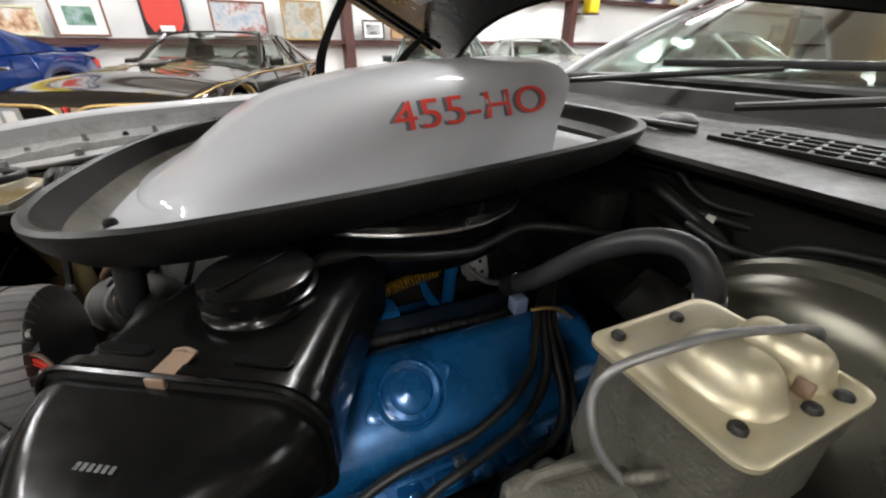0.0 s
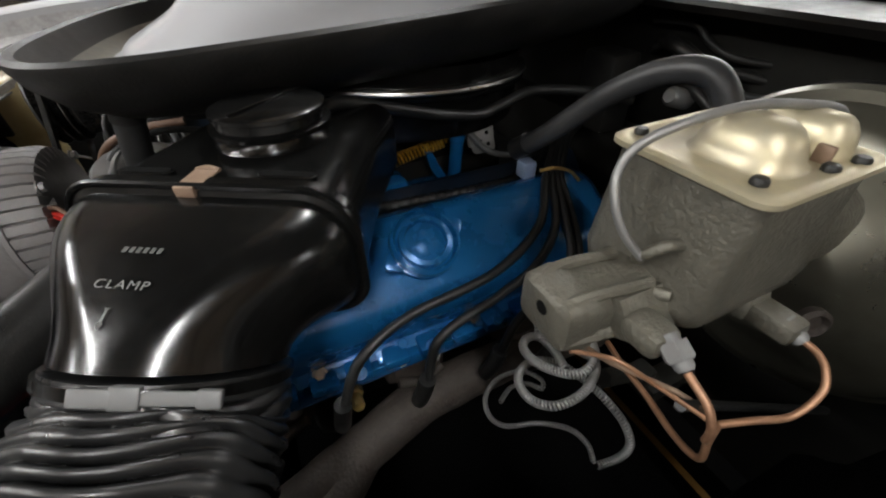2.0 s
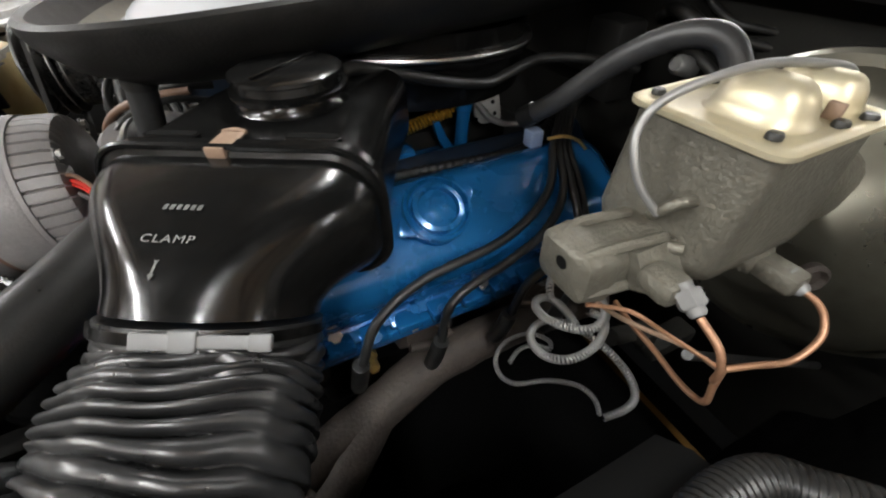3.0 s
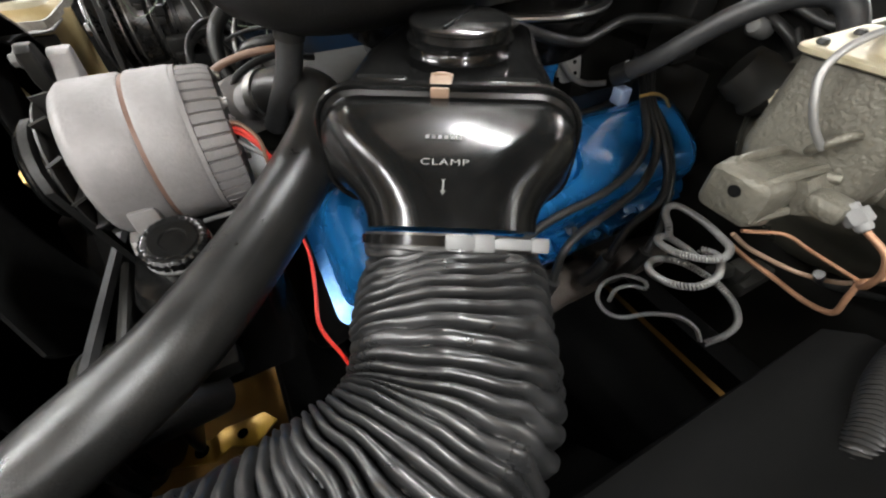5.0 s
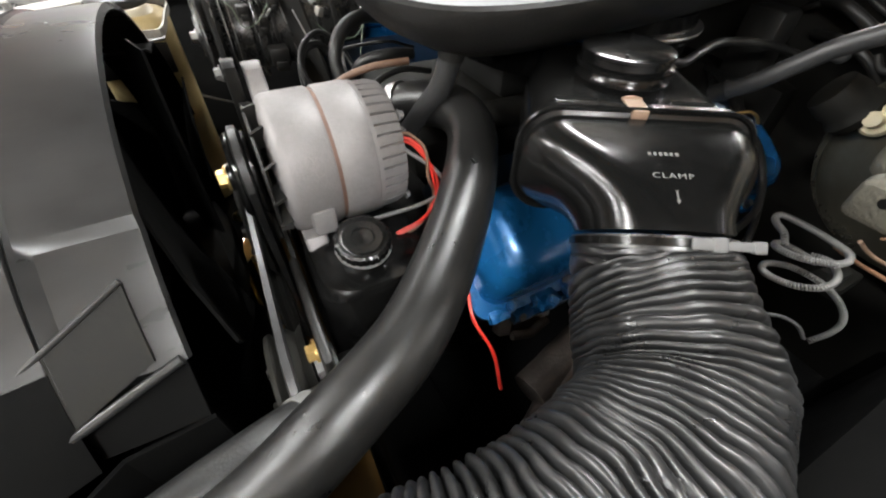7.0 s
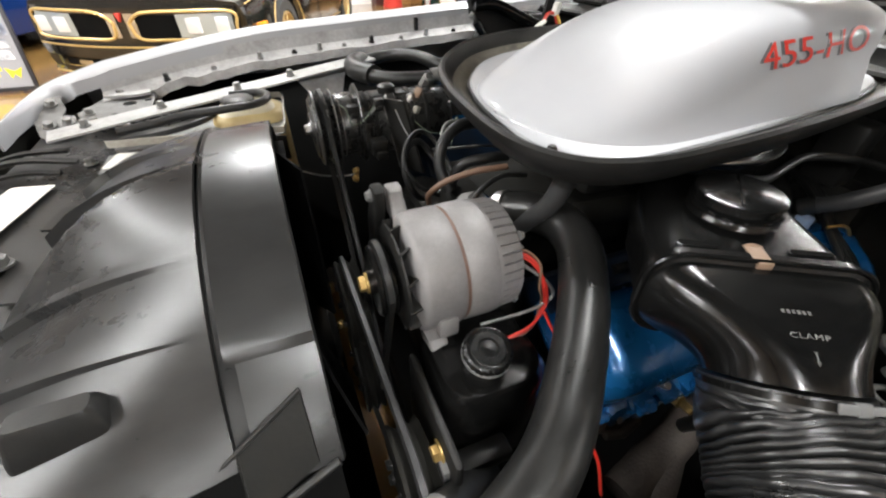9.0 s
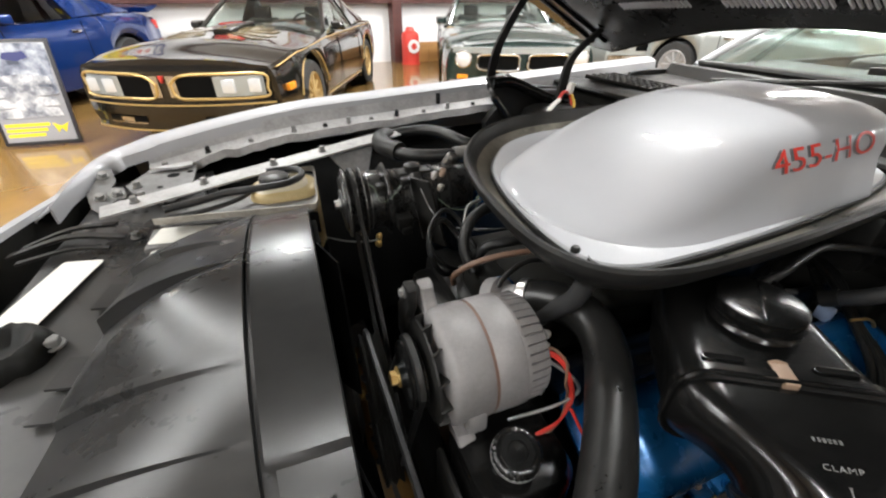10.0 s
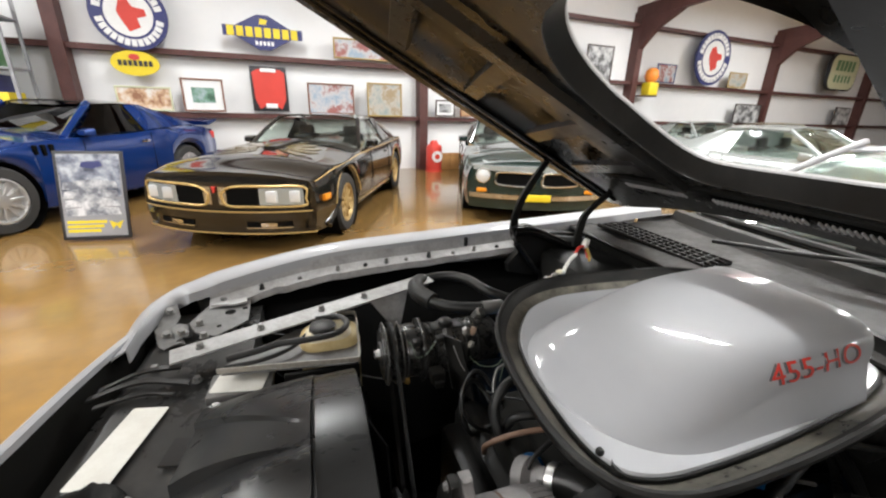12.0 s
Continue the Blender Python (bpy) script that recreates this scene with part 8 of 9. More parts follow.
def parked_car(name, label, at, heading, spec):
    """A two-door coupe. spec gives its profile curves and paints."""
    body_mat, trim_mat, wheel_mat = spec["paint"], spec["trim"], spec["wheel"]
    m = Matrix.Translation((at[0], at[1], 0)) @ pose(0, 0, 0, 0, 0, heading)
    ob = thing(name, label, "car", (at[0], at[1], 0), "parked cars")
    nose, tail, wb, R = spec["nose"], spec["tail"], spec["wb"], spec["tyre"]
    archR = R + 0.055

    def bottom(x):
        z = curve(spec["sill"], x)
        for xw in (0, wb):
            q = archR ** 2 - (x - xw) ** 2
            if q > 0:
                z = max(z, R + math.sqrt(q))
        return z

    xs = sorted(set([nose + (tail - nose) * i / 64 for i in range(65)] + [xw + archR * math.sin(radians(a)) for xw in (0, wb) for a in range(-90, 91, 9)]))
    rings = []
    for x in xs:
        w, sh, top = curve(spec["width"], x), curve(spec["shoulder"], x), curve(spec["top"], x)
        zb = min(bottom(x), sh - 0.03)
        half = []
        for f, ww in ((0.0, 0.955), (0.18, 0.985), (0.42, 1.0), (0.60, 0.997), (0.76, 0.985), (0.9, 0.965), (1.0, 0.93)):
            half.append((w * ww, zb + (sh - zb) * f))
        for f in (0.35, 0.7, 1.0):
            half.append((w * 0.93 * (1 - f) , sh + (top - sh) * (1 - (1 - f) ** 2.2)))
        pts = [m @ Vector((x, -a, b)) for a, b in half] + [m @ Vector((x, a, b)) for a, b in half[::-1][1:]]
        rings.append(pts)
    body = part("body", loft(rings, False, False), body_mat, ob, angle=35)
    for rg, nm in ((rings[0], "nose_face"), (rings[-1], "tail_face")):
        bm = bmesh.new()
        bm.faces.new([bm.verts.new(p) for p in rg])
        part(nm, bm, body_mat, ob, smooth=False)
    part("underbody", box(nose + 0.12, tail - 0.12, -0.7, 0.7, 0.2, 0.42, 0.02, m), SHADE_BLACK, ob)
    # wheel wells
    for xw in (0, wb):
        for sg_ in (1, -1):
            wc, wx = m @ Vector((xw, sg_ * (spec["half"] - 0.03), R)), axis_matrix(m @ Vector((xw, sg_ * (spec["half"] - 0.03), R)), m.to_3x3() @ Vector((0, -sg_, 0)))
            part("wheel_well", loft([[wx @ Vector((rr * math.cos(2 * math.pi * k / 28), rr * math.sin(2 * math.pi * k / 28), hh)) for k in range(28)] for rr, hh in ((archR + 0.01, 0), (archR + 0.01, 0.36), (0.02, 0.36))], False), SHADE_BLACK, ob)
            wm = m @ pose(xw, sg_ * (spec["half"] - 0.14), R, -90 * sg_, 0, 0)
            at_, ax_ = wm.translation, m.to_3x3() @ Vector((0, sg_, 0))
            wheel = part("wheel", revolve([(0.0, -0.1), (R * 0.64, -0.1), (R * 0.66, -0.11), (R * 0.9, -0.12), (R, -0.09), (R, 0.08), (R * 0.93, 0.115), (R * 0.70, 0.115), (R * 0.66, 0.10), (R * 0.64, 0.05), (0, 0.05)], at_, ax_, 40), TYRE, ob, "black tyre with a cast wheel")
            part("rim", revolve([(R * 0.66, 0.06), (R * 0.665, 0.108), (R * 0.62, 0.112), (R * 0.57, 0.07), (R * 0.55, 0.055), (0, 0.055)], at_, ax_, 36), wheel_mat, wheel)
            for k in range(spec.get("spokes", 10)):
                a = 2 * math.pi * k / spec.get("spokes", 10)
                sm = axis_matrix(at_, ax_) @ Matrix.Rotation(a, 4, "Z")
                part("spoke", box(R * 0.10, R * 0.60, -R * 0.05, R * 0.05, 0.058, 0.092, 0.006, sm, 1), wheel_mat, wheel)
            part("hub_cap", revolve([(R * 0.2, 0.055), (R * 0.18, 0.105), (0, 0.11)], at_, ax_, 20), wheel_mat, wheel)
    # greenhouse
    gh = spec["cabin"]                      # screen foot x, screen top x, roof rear x, backlight foot x, roof z
    x0, x1, x2, x3, rz = gh
    wb0, wt = spec["half"] * 0.83, spec["half"] * 0.63
    belt = lambda x: curve(spec["top"], x) - 0.015
    side_belt = lambda x: curve(spec["shoulder"], x) + 0.005

    def pane(nm, quad, mat, thick=0.006, n=6):
        """A slightly bowed panel through four corners."""
        grid = []
        a, b, c, d = [Vector(p) for p in quad]
        nrm = (b - a).cross(d - a).normalized()
        for i in range(n + 1):
            u = i / n
            grid.append([m @ (a.lerp(b, u).lerp(d.lerp(c, u), v / n) + nrm * 0.03 * math.sin(math.pi * u) * 0.6) for v in range(n + 1)])
        return part(nm, sheet(grid, thick), mat, ob)

    pane("windscreen", ((x0 + 0.1, -wb0, side_belt(x0)), (x0 + 0.1, wb0, side_belt(x0)), (x1, wt, rz - 0.02), (x1, -wt, rz - 0.02)), spec.get("window", GLASS_DARK))
    pane("rear_window", ((x3 - 0.05, -wb0 * 0.9, side_belt(x3)), (x3 - 0.05, wb0 * 0.9, side_belt(x3)), (x2, wt, rz - 0.03), (x2, -wt, rz - 0.03)), spec.get("window", GLASS_DARK))
    roof_rings = []
    for i in range(9):
        f = i / 8
        x = x1 + (x2 - x1) * f
        z = rz + 0.03 * math.sin(math.pi * (0.15 + 0.7 * f))
        roof_rings.append([m @ Vector((x, y * wt, z - 0.035 * abs(y) ** 2.5 + (0 if abs(y) < 1 else -0.01))) for y in (-1.05, -1, -0.8, -0.4, 0, 0.4, 0.8, 1, 1.05)])
    part("roof", sheet(roof_rings, 0.02), spec.get("roof_paint", body_mat), ob)
    for sg_ in (1, -1):
        ya, yt = sg_ * wb0 * 1.06, sg_ * wt * 1.03
        xm = x1 + (x2 - x1) * 0.75
        pane("side_window", ((x0 + 0.22, ya, side_belt(x0 + 0.3)), (xm, ya, side_belt(xm)), (xm - 0.05, yt, rz - 0.03), (x1 + 0.08, yt, rz - 0.03)), spec.get("window", GLASS_DARK))
        pane("quarter_panel", ((xm, ya, side_belt(xm)), (x3 - 0.05, ya * 0.95, side_belt(x3) + 0.01), (x2 + 0.02, yt, rz - 0.03), (xm - 0.05, yt, rz - 0.03)), body_mat, 0.02)
        part("pillar", loft(tube_rings([m @ Vector((x0 + 0.1, sg_ * wb0, side_belt(x0))), m @ Vector(((x0 + x1) / 2 + 0.06, sg_ * (wb0 + wt) / 2 * 1.01, (side_belt(x0) + rz) / 2 + 0.01)), m @ Vector((x1, sg_ * wt * 1.02, rz - 0.01))], spec.get("pillar_r", 0.026), 8)), spec.get("pillar", body_mat), ob)
        part("side_mirror", loft([[m @ Vector((x, sg_ * (wb0 + 0.02 + y), z)) for y, z in rounded_rect(0.10, side_belt(x0) + 0.06, hw, hh, 0.02, 3)] for x, hw, hh in ((x0 + 0.24, 0.05, 0.03), (x0 + 0.29, 0.075, 0.045), (x0 + 0.36, 0.08, 0.05))]), body_mat, ob)
        part("door_seam", tube([m @ Vector((x0 + 0.22, sg_ * (curve(spec["width"], x0) * 1.0), 0.30)), m @ Vector((x0 + 0.22, sg_ * (curve(spec["width"], x0) * 1.004), 0.55)), m @ Vector((x0 + 0.24, sg_ * curve(spec["width"], x0) * 0.965, side_belt(x0) - 0.03))], 0.005, 6), SHADE_BLACK, ob)
        part("door_seam", tube([m @ Vector((xm - 0.02, sg_ * curve(spec["width"], xm), 0.30)), m @ Vector((xm - 0.02, sg_ * curve(spec["width"], xm) * 1.004, 0.55)), m @ Vector((xm + 0.02, sg_ * curve(spec["width"], xm) * 0.965, side_belt(xm) - 0.03))], 0.005, 6), SHADE_BLACK, ob)
        part("door_handle", box(xm - 0.2, xm - 0.06, sg_ * curve(spec["width"], xm) * 0.99 - 0.012, sg_ * curve(spec["width"], xm) * 0.99 + 0.012, side_belt(xm) - 0.15, side_belt(xm) - 0.12, 0.005, m), trim_mat, ob)
    part("cabin_floor", box(x0 + 0.2, x3 - 0.1, -wb0 * 0.9, wb0 * 0.9, 0.4, side_belt(x0) - 0.12, 0.03, m), SATIN_BLACK, ob)
    for sg_ in (1, -1):
        part("front_seat", merge(box(x1 + 0.35, x1 + 0.5, sg_ * 0.36 - 0.22, sg_ * 0.36 + 0.22, 0.6, side_belt(x0) + 0.12, 0.05, m), box(x1 + 0.38, x1 + 0.46, sg_ * 0.36 - 0.12, sg_ * 0.36 + 0.12, side_belt(x0) + 0.1, side_belt(x0) + 0.25, 0.03, m)), SATIN_BLACK, ob)
    part("steering_wheel", tube([m @ Vector((x1 - 0.02 + 0.06 * math.cos(a), -0.36 + 0.17 * math.sin(a), side_belt(x0) + 0.02 + 0.16 * math.cos(a))) for a in [2 * math.pi * k / 16 for k in range(17)]], 0.012, 6, 2), SATIN_BLACK, ob)
    return ob, m


def front_plate(m, x, y0, y1, z0, z1, depth=0.03, bevel=0.008):
    return box(x, x + depth, y0, y1, z0, z1, bevel, m)


def outline_tube(m, x, pts, r, mat, ob, name, label=""):
    path = [m @ Vector((x(p[0]) if callable(x) else x, p[0], p[1])) for p in pts]
    return part(name, loft(tube_rings(smooth_path(path + [path[0]], 4), r, 8)), mat, ob, label)


LAMP = material("headlamp_lens", (0.75, 0.78, 0.8), 0.08, 0.3, (0.6, 0.62, 0.65), 30, 0.5, coat=0.5)
AMBER = material("amber_lens", (0.85, 0.3, 0.02), 0.2)
BLACK_PAINT = material("gloss_black_car_paint", (0.008, 0.007, 0.006), 0.08, 0.0, (0.012, 0.0105, 0.0085), 2, 0.5, coat=0.8, rough_var=0.03, spec=0.6)
GOLD_STRIPE = material("gold_stripe", (0.56, 0.40, 0.16), 0.3, 0.4, (0.45, 0.3, 0.1), 8, 0.5)
GOLD_DULL = material("faded_gold_graphic", (0.26, 0.20, 0.09), 0.2, 0.2, (0.14, 0.11, 0.05), 8, 0.7, coat=0.8)
GOLD_WHEEL = material("gold_cast_wheel", (0.5, 0.36, 0.16), 0.35, 0.5, (0.36, 0.25, 0.1), 12, 0.5)
SILVER_WHEEL = material("silver_cast_wheel", (0.6, 0.6, 0.6), 0.3, 0.7, (0.4, 0.4, 0.4), 12, 0.4)
BLUE_PAINT = material("deep_blue_metallic_paint", (0.007, 0.036, 0.18), 0.14, 0.35, (0.005, 0.026, 0.13), 2, 0.5, coat=0.9, rough_var=0.04)
GREEN_PAINT = material("dark_green_car_paint", (0.010, 0.024, 0.021), 0.12, 0.2, (0.015, 0.04, 0.035), 2, 0.5, coat=0.7, rough_var=0.04)
PALE_SILVER = material("pale_silver_car_paint", (0.42, 0.45, 0.44), 0.18, 0.4, (0.36, 0.385, 0.38), 2, 0.5, coat=0.6, rough_var=0.05)
TAN_PAINT = material("champagne_car_paint", (0.45, 0.40, 0.30), 0.2, 0.4, (0.4, 0.35, 0.26), 2, 0.5, coat=0.6, rough_var=0.05)

HEAD = math.degrees(math.atan2(0.922, 0.387))      # the parked row's rear direction

PROFILE_70S = dict(
    nose=-0.86, tail=3.86, wb=2.75, tyre=0.335, half=0.925,
    width=[(-1.02, 0.80), (-0.85, 0.875), (-0.4, 0.915), (0.4, 0.925), (1.6, 0.915), (2.6, 0.93), (3.3, 0.90), (3.86, 0.80)],
    shoulder=[(-1.02, 0.66), (-0.9, 0.72), (-0.3, 0.80), (0.7, 0.86), (1.6, 0.87), (2.5, 0.89), (3.2, 0.90), (3.86, 0.80)],
    top=[(-1.02, 0.70), (-0.9, 0.77), (-0.3, 0.89), (0.5, 0.955), (1.0, 0.97), (2.6, 0.97), (3.1, 0.965), (3.86, 0.86)],
    sill=[(-1.02, 0.26), (-0.7, 0.20), (0.5, 0.22), (2.4, 0.22), (3.3, 0.28), (3.86, 0.40)],
    cabin=(0.86, 1.52, 2.35, 3.12, 1.245), spokes=10)

# ---- black and gold coupe ----
FA = Vector((-0.217, 4.82, 0)) + Vector((-0.922, 0.387, 0)) * 0.80
gold, gm = parked_car("black_gold_coupe", "black muscle coupe with gold pinstripes and gold wheels", FA, HEAD, dict(PROFILE_70S, paint=BLACK_PAINT, trim=CHROME, wheel=GOLD_WHEEL))


def nose_x(y):
    """Front face of the pointed nose."""
    return -1.06 + 0.18 * abs(y / 0.8) ** 2.2


def nose_strip(m, ob, mat, name, y0, y1, z0, z1, x_off=0.0, depth=0.05, n=12):
    rings = []
    for i in range(n + 1):
        y = y0 + (y1 - y0) * i / n
        x = nose_x(y) + x_off
        rings.append([m @ Vector((x + dx, y, z)) for dx, z in ((0, z0), (0, z1), (depth, z1), (depth, z0))])
    return part(name, loft(rings), mat, ob)


nose_strip(gm, gold, BLACK_PAINT, "nose_cover", -0.80, 0.80, 0.44, 0.70, 0.0, 0.3, 24)
nose_strip(gm, gold, BLACK_PAINT, "front_bumper", -0.84, 0.84, 0.36, 0.45, -0.03, 0.4, 24)
for y0_, y1_ in ((-0.11, -0.035), (0.035, 0.11)):
    nose_strip(gm, gold, CHROME, "beak_trim", y0_, y1_, 0.50, 0.665, -0.010, 0.03, 4)
nose_strip(gm, gold, GOLD_STRIPE, "bumper_stripe", -0.84, 0.84, 0.435, 0.447, -0.036, 0.02, 24)
nose_strip(gm, gold, SHADE_BLACK, "lower_intake", -0.55, 0.55, 0.26, 0.35, 0.03, 0.2, 20)
nose_strip(gm, gold, BLACK_PAINT, "valance_trim", -0.76, 0.76, 0.262, 0.352, 0.004, 0.03, 24)
for y0_, y1_ in ((-0.66, -0.26), (0.26, 0.66)):
    mouth = nose_strip(gm, gold, SHADE_BLACK, "intake_mouth", y0_, y1_, 0.285, 0.340, -0.002, 0.03, 8)
    nose_strip(gm, mouth, CHROME, "mouth_trim", y0_, y1_, 0.276, 0.288, -0.008, 0.02, 8)
    nose_strip(gm, mouth, CHROME, "running_lamp", y0_ + 0.13, y1_ - 0.13, 0.292, 0.328, -0.006, 0.02, 4)
nose_strip(gm, gold, BLACK_PAINT, "valance", -0.85, 0.85, 0.225, 0.265, -0.01, 0.3, 24)
nose_strip(gm, gold, GOLD_STRIPE, "valance_stripe", -0.86, 0.86, 0.221, 0.232, -0.016, 0.02, 24)
for sg_ in (1, -1):
    bez = nose_strip(gm, gold, SHADE_BLACK, "grille_opening", sg_ * 0.10, sg_ * 0.40, 0.50, 0.655, -0.004, 0.05, 8)
    lampbox = nose_strip(gm, gold, PALE_SILVER, "lamp_bezel", sg_ * 0.40, sg_ * 0.77, 0.50, 0.66, -0.006, 0.05, 8)
    for y in (0.48, 0.67):
        x = nose_x(y) - 0.012
        part("headlamp", box(x, x + 0.04, sg_ * y - 0.078, sg_ * y + 0.078, 0.525, 0.635, 0.01, gm), LAMP, lampbox, "rectangular glass headlamp")
    outline_tube(gm, lambda y: nose_x(y) - 0.012, [(sg_ * 0.06, 0.60), (sg_ * 0.10, 0.50), (sg_ * 0.3, 0.487), (sg_ * 0.76, 0.487), (sg_ * 0.79, 0.56), (sg_ * 0.78, 0.665), (sg_ * 0.5, 0.678), (sg_ * 0.22, 0.675), (sg_ * 0.12, 0.65)], 0.011, GOLD_STRIPE, gold, "grille_outline", "gold grille outline")
    part("marker_lamp", box(-0.72, -0.56, sg_ * 0.895 - 0.02, sg_ * 0.895 + 0.02, 0.50, 0.56, 0.008, gm), AMBER, gold, "amber side marker")
    for xw in (0.0, 2.75):
        part("arch_stripe", loft(tube_rings([gm @ Vector((xw + 0.43 * math.cos(a), sg_ * (curve(PROFILE_70S["width"], xw + 0.43 * math.cos(a)) * (1.0 - 0.02 * math.sin(a)) + 0.004), 0.335 + 0.43 * math.sin(a))) for a in [radians(10 + 8 * k) for k in range(21)]], 0.009, 6)), GOLD_STRIPE, gold)
        part("wheel_flare", loft(tube_rings([gm @ Vector((xw - 0.30 - 0.30 * f, sg_ * (0.90 - 0.02 * f), 0.42 - 0.20 * f)) for f in (0, 0.3, 0.6, 1)], 0.035, 8)), BLACK_PAINT, gold)
    part("side_stripe", loft(tube_rings([gm @ Vector((x, sg_ * (curve(PROFILE_70S["width"], x) * 0.968 + 0.006), curve(PROFILE_70S["shoulder"], x) - 0.02)) for x in [-0.8 + 0.15 * k for k in range(29)]], 0.006, 6)), GOLD_STRIPE, gold)
    part("sill_stripe", loft(tube_rings([gm @ Vector((x, sg_ * (curve(PROFILE_70S["width"], x) * 0.975 + 0.006), 0.27)) for x in [0.45 + 0.1 * k for k in range(19)]], 0.006, 6)), GOLD_STRIPE, gold)
part("nose_emblem", loft([[gm @ Vector((-1.085, y, z)) for y, z in ((-0.016, 0.668), (0.016, 0.668), (0.0, 0.615))], [gm @ Vector((-1.06, y, z)) for y, z in ((-0.018, 0.668), (0.018, 0.668), (0.0, 0.61))]]), P_RED, gold, "small red pointed emblem")


def on_hood(m, spec, pts, lift=0.006):
    bm = bmesh.new()
    top = []
    for x, y in pts:
        w = curve(spec["width"], x) * 0.93
        f = 1 - min(1.0, abs(y) / w)
        z = curve(spec["shoulder"], x) + (curve(spec["top"], x) - curve(spec["shoulder"], x)) * (1 - (1 - f) ** 2.2)
        top.append(m @ Vector((x, y, z + lift)))
    f = bm.faces.new([bm.verts.new(p) for p in top])
    r = bmesh.ops.extrude_face_region(bm, geom=[f])
    bmesh.ops.translate(bm, vec=(0, 0, -0.004), verts=[v for v in r["geom"] if isinstance(v, bmesh.types.BMVert)])
    bmesh.ops.triangulate(bm, faces=bm.faces)
    bmesh.ops.recalc_face_normals(bm, faces=bm.faces)
    return bm


for k in range(6):
    for sg_ in (1, -1):
        a0, a1 = radians(20 + 24 * k), radians(32 + 24 * k)
        pts = [(0.05 + 0.12 * math.cos(a0), sg_ * (0.05 + 0.12 * math.sin(a0))), (0.05 + 0.52 * math.cos(a0), sg_ * (0.05 + 0.52 * math.sin(a0))), (0.05 + 0.42 * math.cos(a1), sg_ * (0.05 + 0.46 * math.sin(a1))), (0.05 + 0.12 * math.cos(a1), sg_ * (0.05 + 0.12 * math.sin(a1)))]
        part("hood_stripe", on_hood(gm, PROFILE_70S, [p for p in pts]), GOLD_DULL, gold, "plain gold hood graphic", smooth=False)
part("hood_scoop", loft([[gm @ Vector((x, y, curve(PROFILE_70S["top"], x) - 0.02 + z)) for y, z in rounded_rect(0, 0.025, w, h, 0.018, 4)] for x, w, h in ((0.05, 0.09, 0.02), (0.15, 0.13, 0.028), (0.3, 0.15, 0.034), (0.5, 0.155, 0.036))]), BLACK_PAINT, gold)
part("roof_panel", box(1.62, 2.05, -0.5, 0.5, 1.262, 1.28, 0.006, gm), GLASS_DARK, gold, "dark glass roof panel")

# ---- deep blue coupe with an open targa roof ----
PROFILE_MODERN = dict(
    nose=-1.05, tail=3.75, wb=2.85, tyre=0.36, half=0.95,
    width=[(-1.05, 0.72), (-0.8, 0.88), (-0.3, 0.94), (0.5, 0.945), (1.5, 0.935), (2.6, 0.96), (3.3, 0.93), (3.75, 0.82)],
    shoulder=[(-1.05, 0.62), (-0.8, 0.76), (-0.2, 0.88), (0.6, 0.94), (1.5, 0.95), (2.5, 1.0), (3.2, 1.02), (3.75, 0.95)],
    top=[(-1.05, 0.68), (-0.8, 0.82), (-0.2, 0.96), (0.6, 1.03), (1.0, 1.04), (2.6, 1.06), (3.2, 1.08), (3.75, 1.0)],
    sill=[(-1.05, 0.24), (-0.6, 0.18), (0.5, 0.20), (2.4, 0.20), (3.2, 0.26), (3.75, 0.42)],
    cabin=(0.80, 1.50, 2.3, 3.25, 1.36), spokes=12)
BFA = Vector((-3.673, 5.394, 0)) + Vector((-0.922, 0.387, 0)) * 0.83
blue, bmx = parked_car("blue_coupe", "deep blue modern coupe with a black open roof", BFA, HEAD, dict(PROFILE_MODERN, paint=BLUE_PAINT, trim=CHROME, wheel=SILVER_WHEEL, roof_paint=BLACK_PAINT, window=DARK_WINDOW, pillar_r=0.045))
for sg_ in (1, -1):
    part("front_lamp", box(-0.98, -0.80, sg_ * 0.66 - 0.14, sg_ * 0.66 + 0.14, 0.62, 0.72, 0.03, bmx), LAMP, blue)
    for k in range(3):
        part("fender_vent", box(0.42 + 0.09 * k, 0.46 + 0.09 * k, sg_ * 0.925 - 0.02, sg_ * 0.925 + 0.02, 0.80 - 0.02 * k, 0.90, 0.008, bmx), SHADE_BLACK, blue)
    part("tail_lamp", box(3.64, 3.75, sg_ * 0.6 - 0.22, sg_ * 0.6 + 0.22, 0.78, 0.92, 0.02, bmx), P_RED, blue)
part("rear_spoiler", loft([[bmx @ Vector((x, y, 1.0 + z)) for x, z in ((3.55, 0.02), (3.80, 0.10), (3.82, 0.13), (3.5, 0.09))] for y in (-0.86, -0.5, 0, 0.5, 0.86)]), BLUE_PAINT, blue)
part("grille", box(-1.09, -1.0, -0.5, 0.5, 0.42, 0.6, 0.02, bmx), SHADE_BLACK, blue)

# ---- dark green coupe with chrome front ----
GFA = Vector((2.50, 5.40, 0))
PROFILE_GREEN = dict(PROFILE_70S, top=[(-1.02, 0.74), (-0.9, 0.79), (-0.3, 0.89), (0.5, 0.96), (1.0, 0.97), (2.6, 0.97), (3.1, 0.965), (3.86, 0.86)])
green, gr = parked_car("green_coupe", "dark green classic coupe with a white hood and chrome grilles", GFA, 71.0, dict(PROFILE_GREEN, paint=GREEN_PAINT, trim=CHROME, wheel=SILVER_WHEEL, roof_paint=PALE_SILVER))
nose_strip(gr, green, PALE_SILVER, "nose_cover", -0.80, 0.80, 0.68, 0.74, 0.0, 0.25, 24)
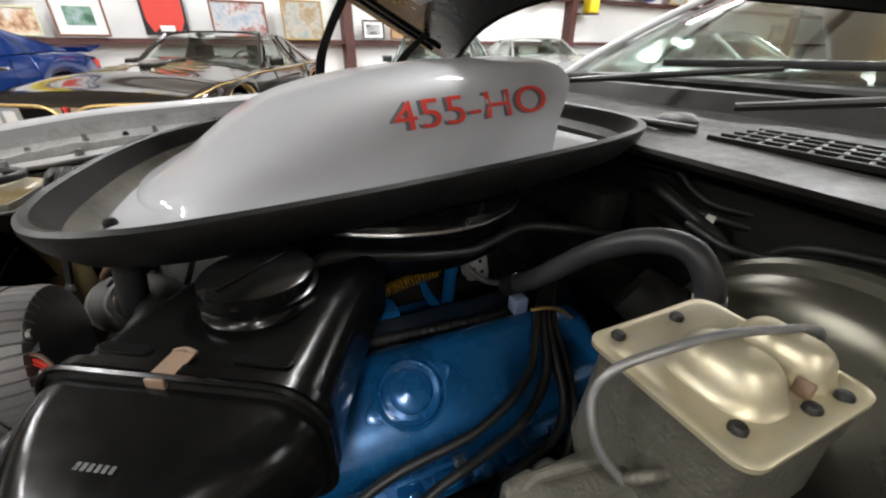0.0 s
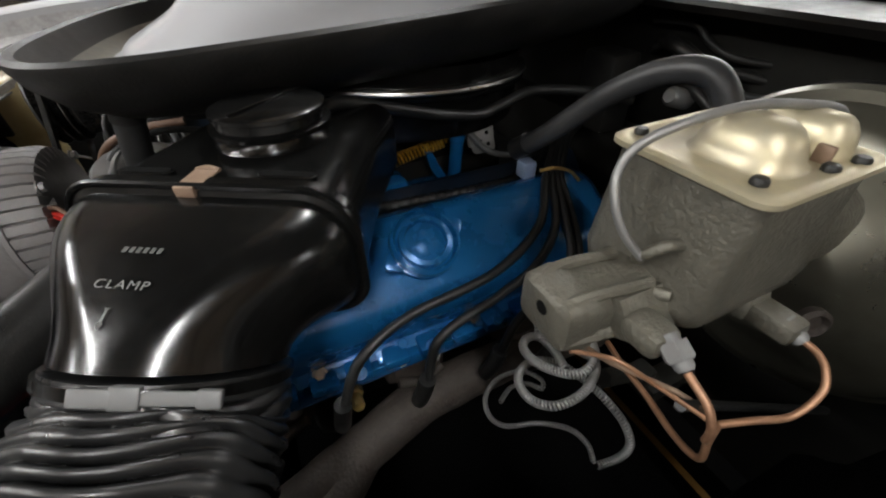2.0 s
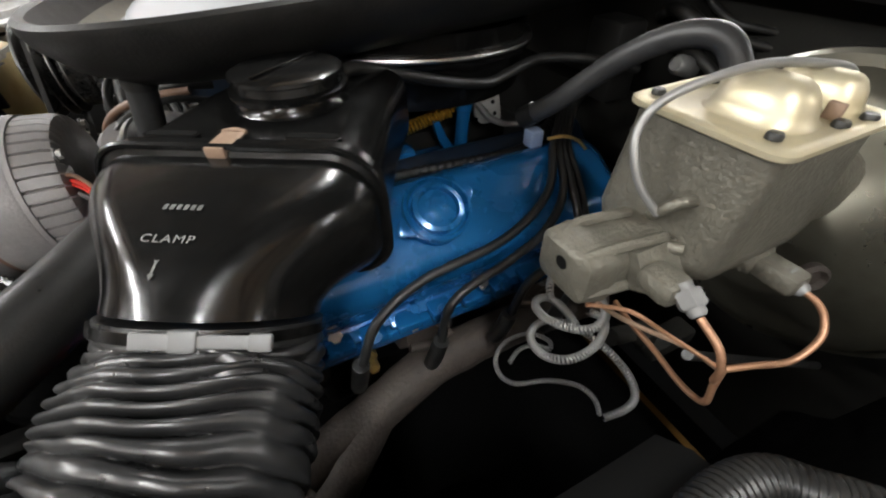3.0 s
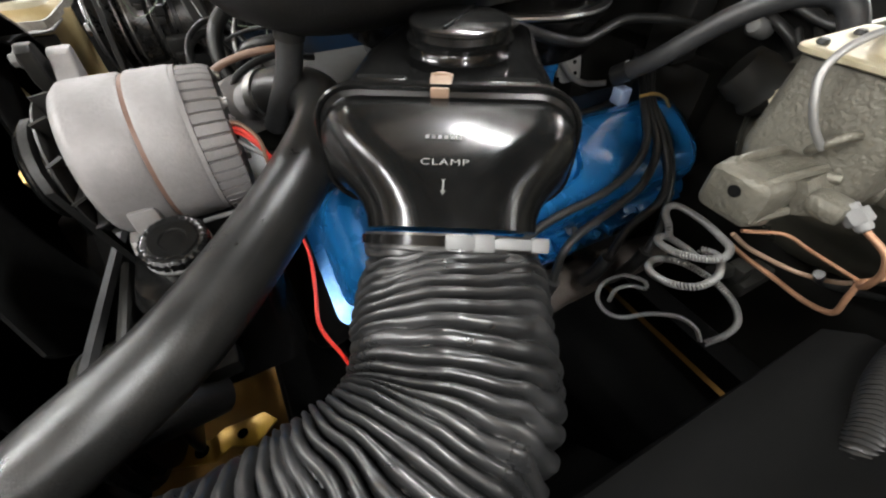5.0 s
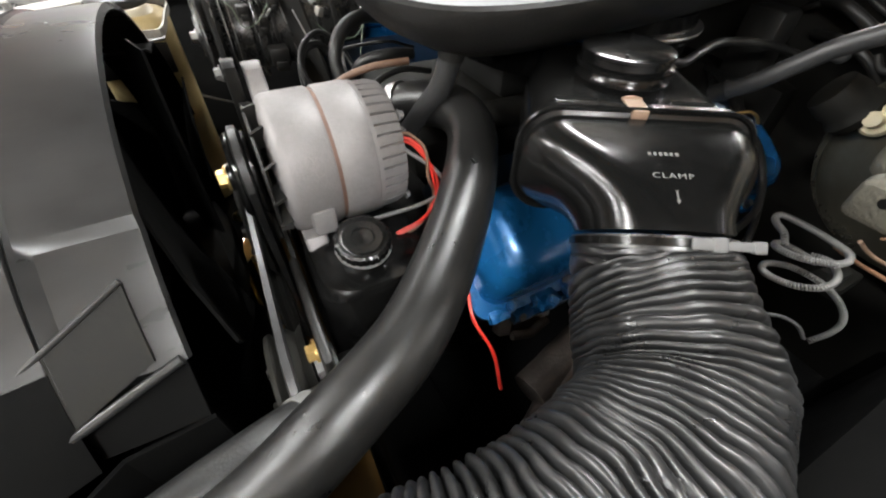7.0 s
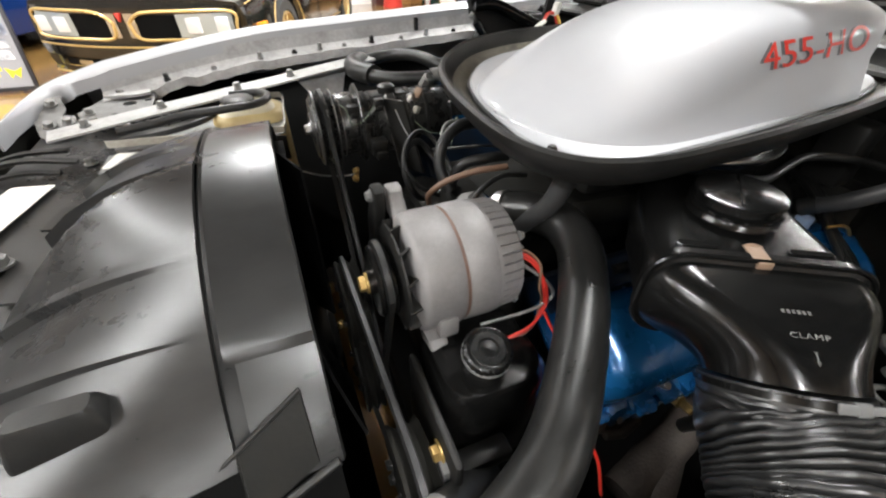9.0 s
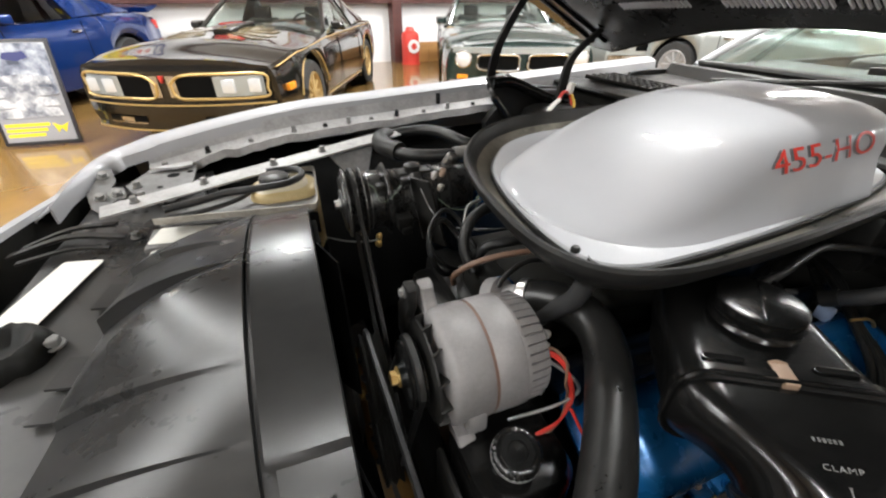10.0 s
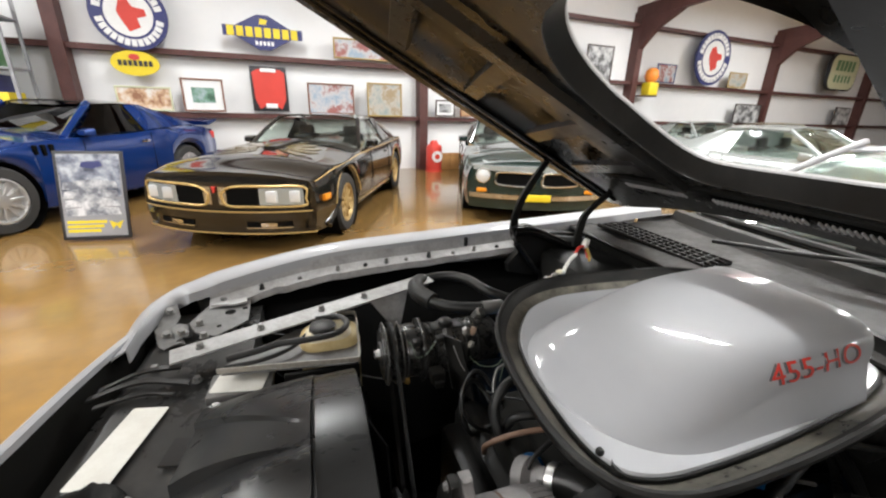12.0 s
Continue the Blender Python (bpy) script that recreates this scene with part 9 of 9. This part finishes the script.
nose_strip(gr, green, GREEN_PAINT, "front_panel", -0.82, 0.82, 0.40, 0.69, 0.01, 0.3, 24)
nose_strip(gr, green, CHROME, "front_bumper", -0.84, 0.84, 0.335, 0.395, -0.03, 0.12, 24)
nose_strip(gr, green, GREEN_PAINT, "valance", -0.84, 0.84, 0.2, 0.37, 0.02, 0.3, 24)
for sg_ in (1, -1):
    nose_strip(gr, green, SHADE_BLACK, "grille_opening", sg_ * 0.06, sg_ * 0.50, 0.52, 0.66, -0.006, 0.05, 8)
    outline_tube(gr, lambda y: nose_x(y) - 0.012, [(sg_ * 0.05, 0.59), (sg_ * 0.07, 0.515), (sg_ * 0.3, 0.505), (sg_ * 0.50, 0.525), (sg_ * 0.52, 0.61), (sg_ * 0.48, 0.665), (sg_ * 0.2, 0.67), (sg_ * 0.07, 0.66)], 0.014, CHROME, green, "grille_outline", "chrome grille surround")
    for y in (0.68,):
        c = gr @ Vector((nose_x(y) - 0.005, sg_ * y, 0.62))
        d = gr.to_3x3() @ Vector((-1, 0, 0))
        lm = part("headlamp", revolve([(0.085, 0), (0.092, 0.02), (0.095, 0.035), (0.085, 0.04), (0.08, 0.03), (0, 0.035)], c, d, 28), CHROME, green, "round glass headlamp")
        part("lens", revolve([(0.079, 0.030), (0.06, 0.044), (0, 0.052)], c, d, 24), LAMP, lm)
    part("turn_lamp", box(nose_x(0.68) - 0.012, nose_x(0.68) + 0.03, sg_ * 0.68 - 0.07, sg_ * 0.68 + 0.07, 0.405, 0.455, 0.01, gr), AMBER, green, "amber turn lamp")
part("number_plate", front_plate(gr, -1.13, -0.16, 0.16, 0.325, 0.415, 0.012), P_YEL, green, "plain yellow-green plate")
part("hood_panel", on_hood(gr, PROFILE_GREEN, [(-0.85, -0.66), (0.2, -0.72), (0.75, -0.72), (0.75, 0.72), (0.2, 0.72), (-0.85, 0.66)], 0.008), PALE_SILVER, green, "pale silver hood", smooth=False)

# ---- pale cars further along the hall ----
for at, head, pnt, lab, nm in (((5.6, 6.6), 80.0, PALE_SILVER, "pale silver coupe parked by the far wall", "silver_parked_coupe"),
                               ((9.4, 6.9), 80.0, PALE_SILVER, "pale silver coupe parked further along the wall", "silver_parked_coupe"),
                               ((6.6, 2.6), 100.0, PALE_SILVER, "silver coupe parked beside the muscle car", "silver_parked_coupe"),
                               ((13.0, 7.4), 80.0, TAN_PAINT, "champagne coupe far along the hall", "champagne_coupe")):
    c_, cm = parked_car(nm, lab, at, head, dict(PROFILE_70S, paint=pnt, trim=CHROME, wheel=SILVER_WHEEL))
    nose_strip(cm, c_, pnt, "nose_cover", -0.80, 0.80, 0.44, 0.70, 0.0, 0.3, 24)
    nose_strip(cm, c_, CHROME, "front_bumper", -0.84, 0.84, 0.34, 0.43, -0.03, 0.2, 24)
    for sg_ in (1, -1):
        nose_strip(cm, c_, SHADE_BLACK, "grille_opening", sg_ * 0.10, sg_ * 0.45, 0.50, 0.655, -0.004, 0.05, 8)
        part("headlamp", box(nose_x(0.6) - 0.03, nose_x(0.6) + 0.04, sg_ * 0.6 - 0.10, sg_ * 0.6 + 0.10, 0.52, 0.64, 0.02, cm), LAMP, c_)
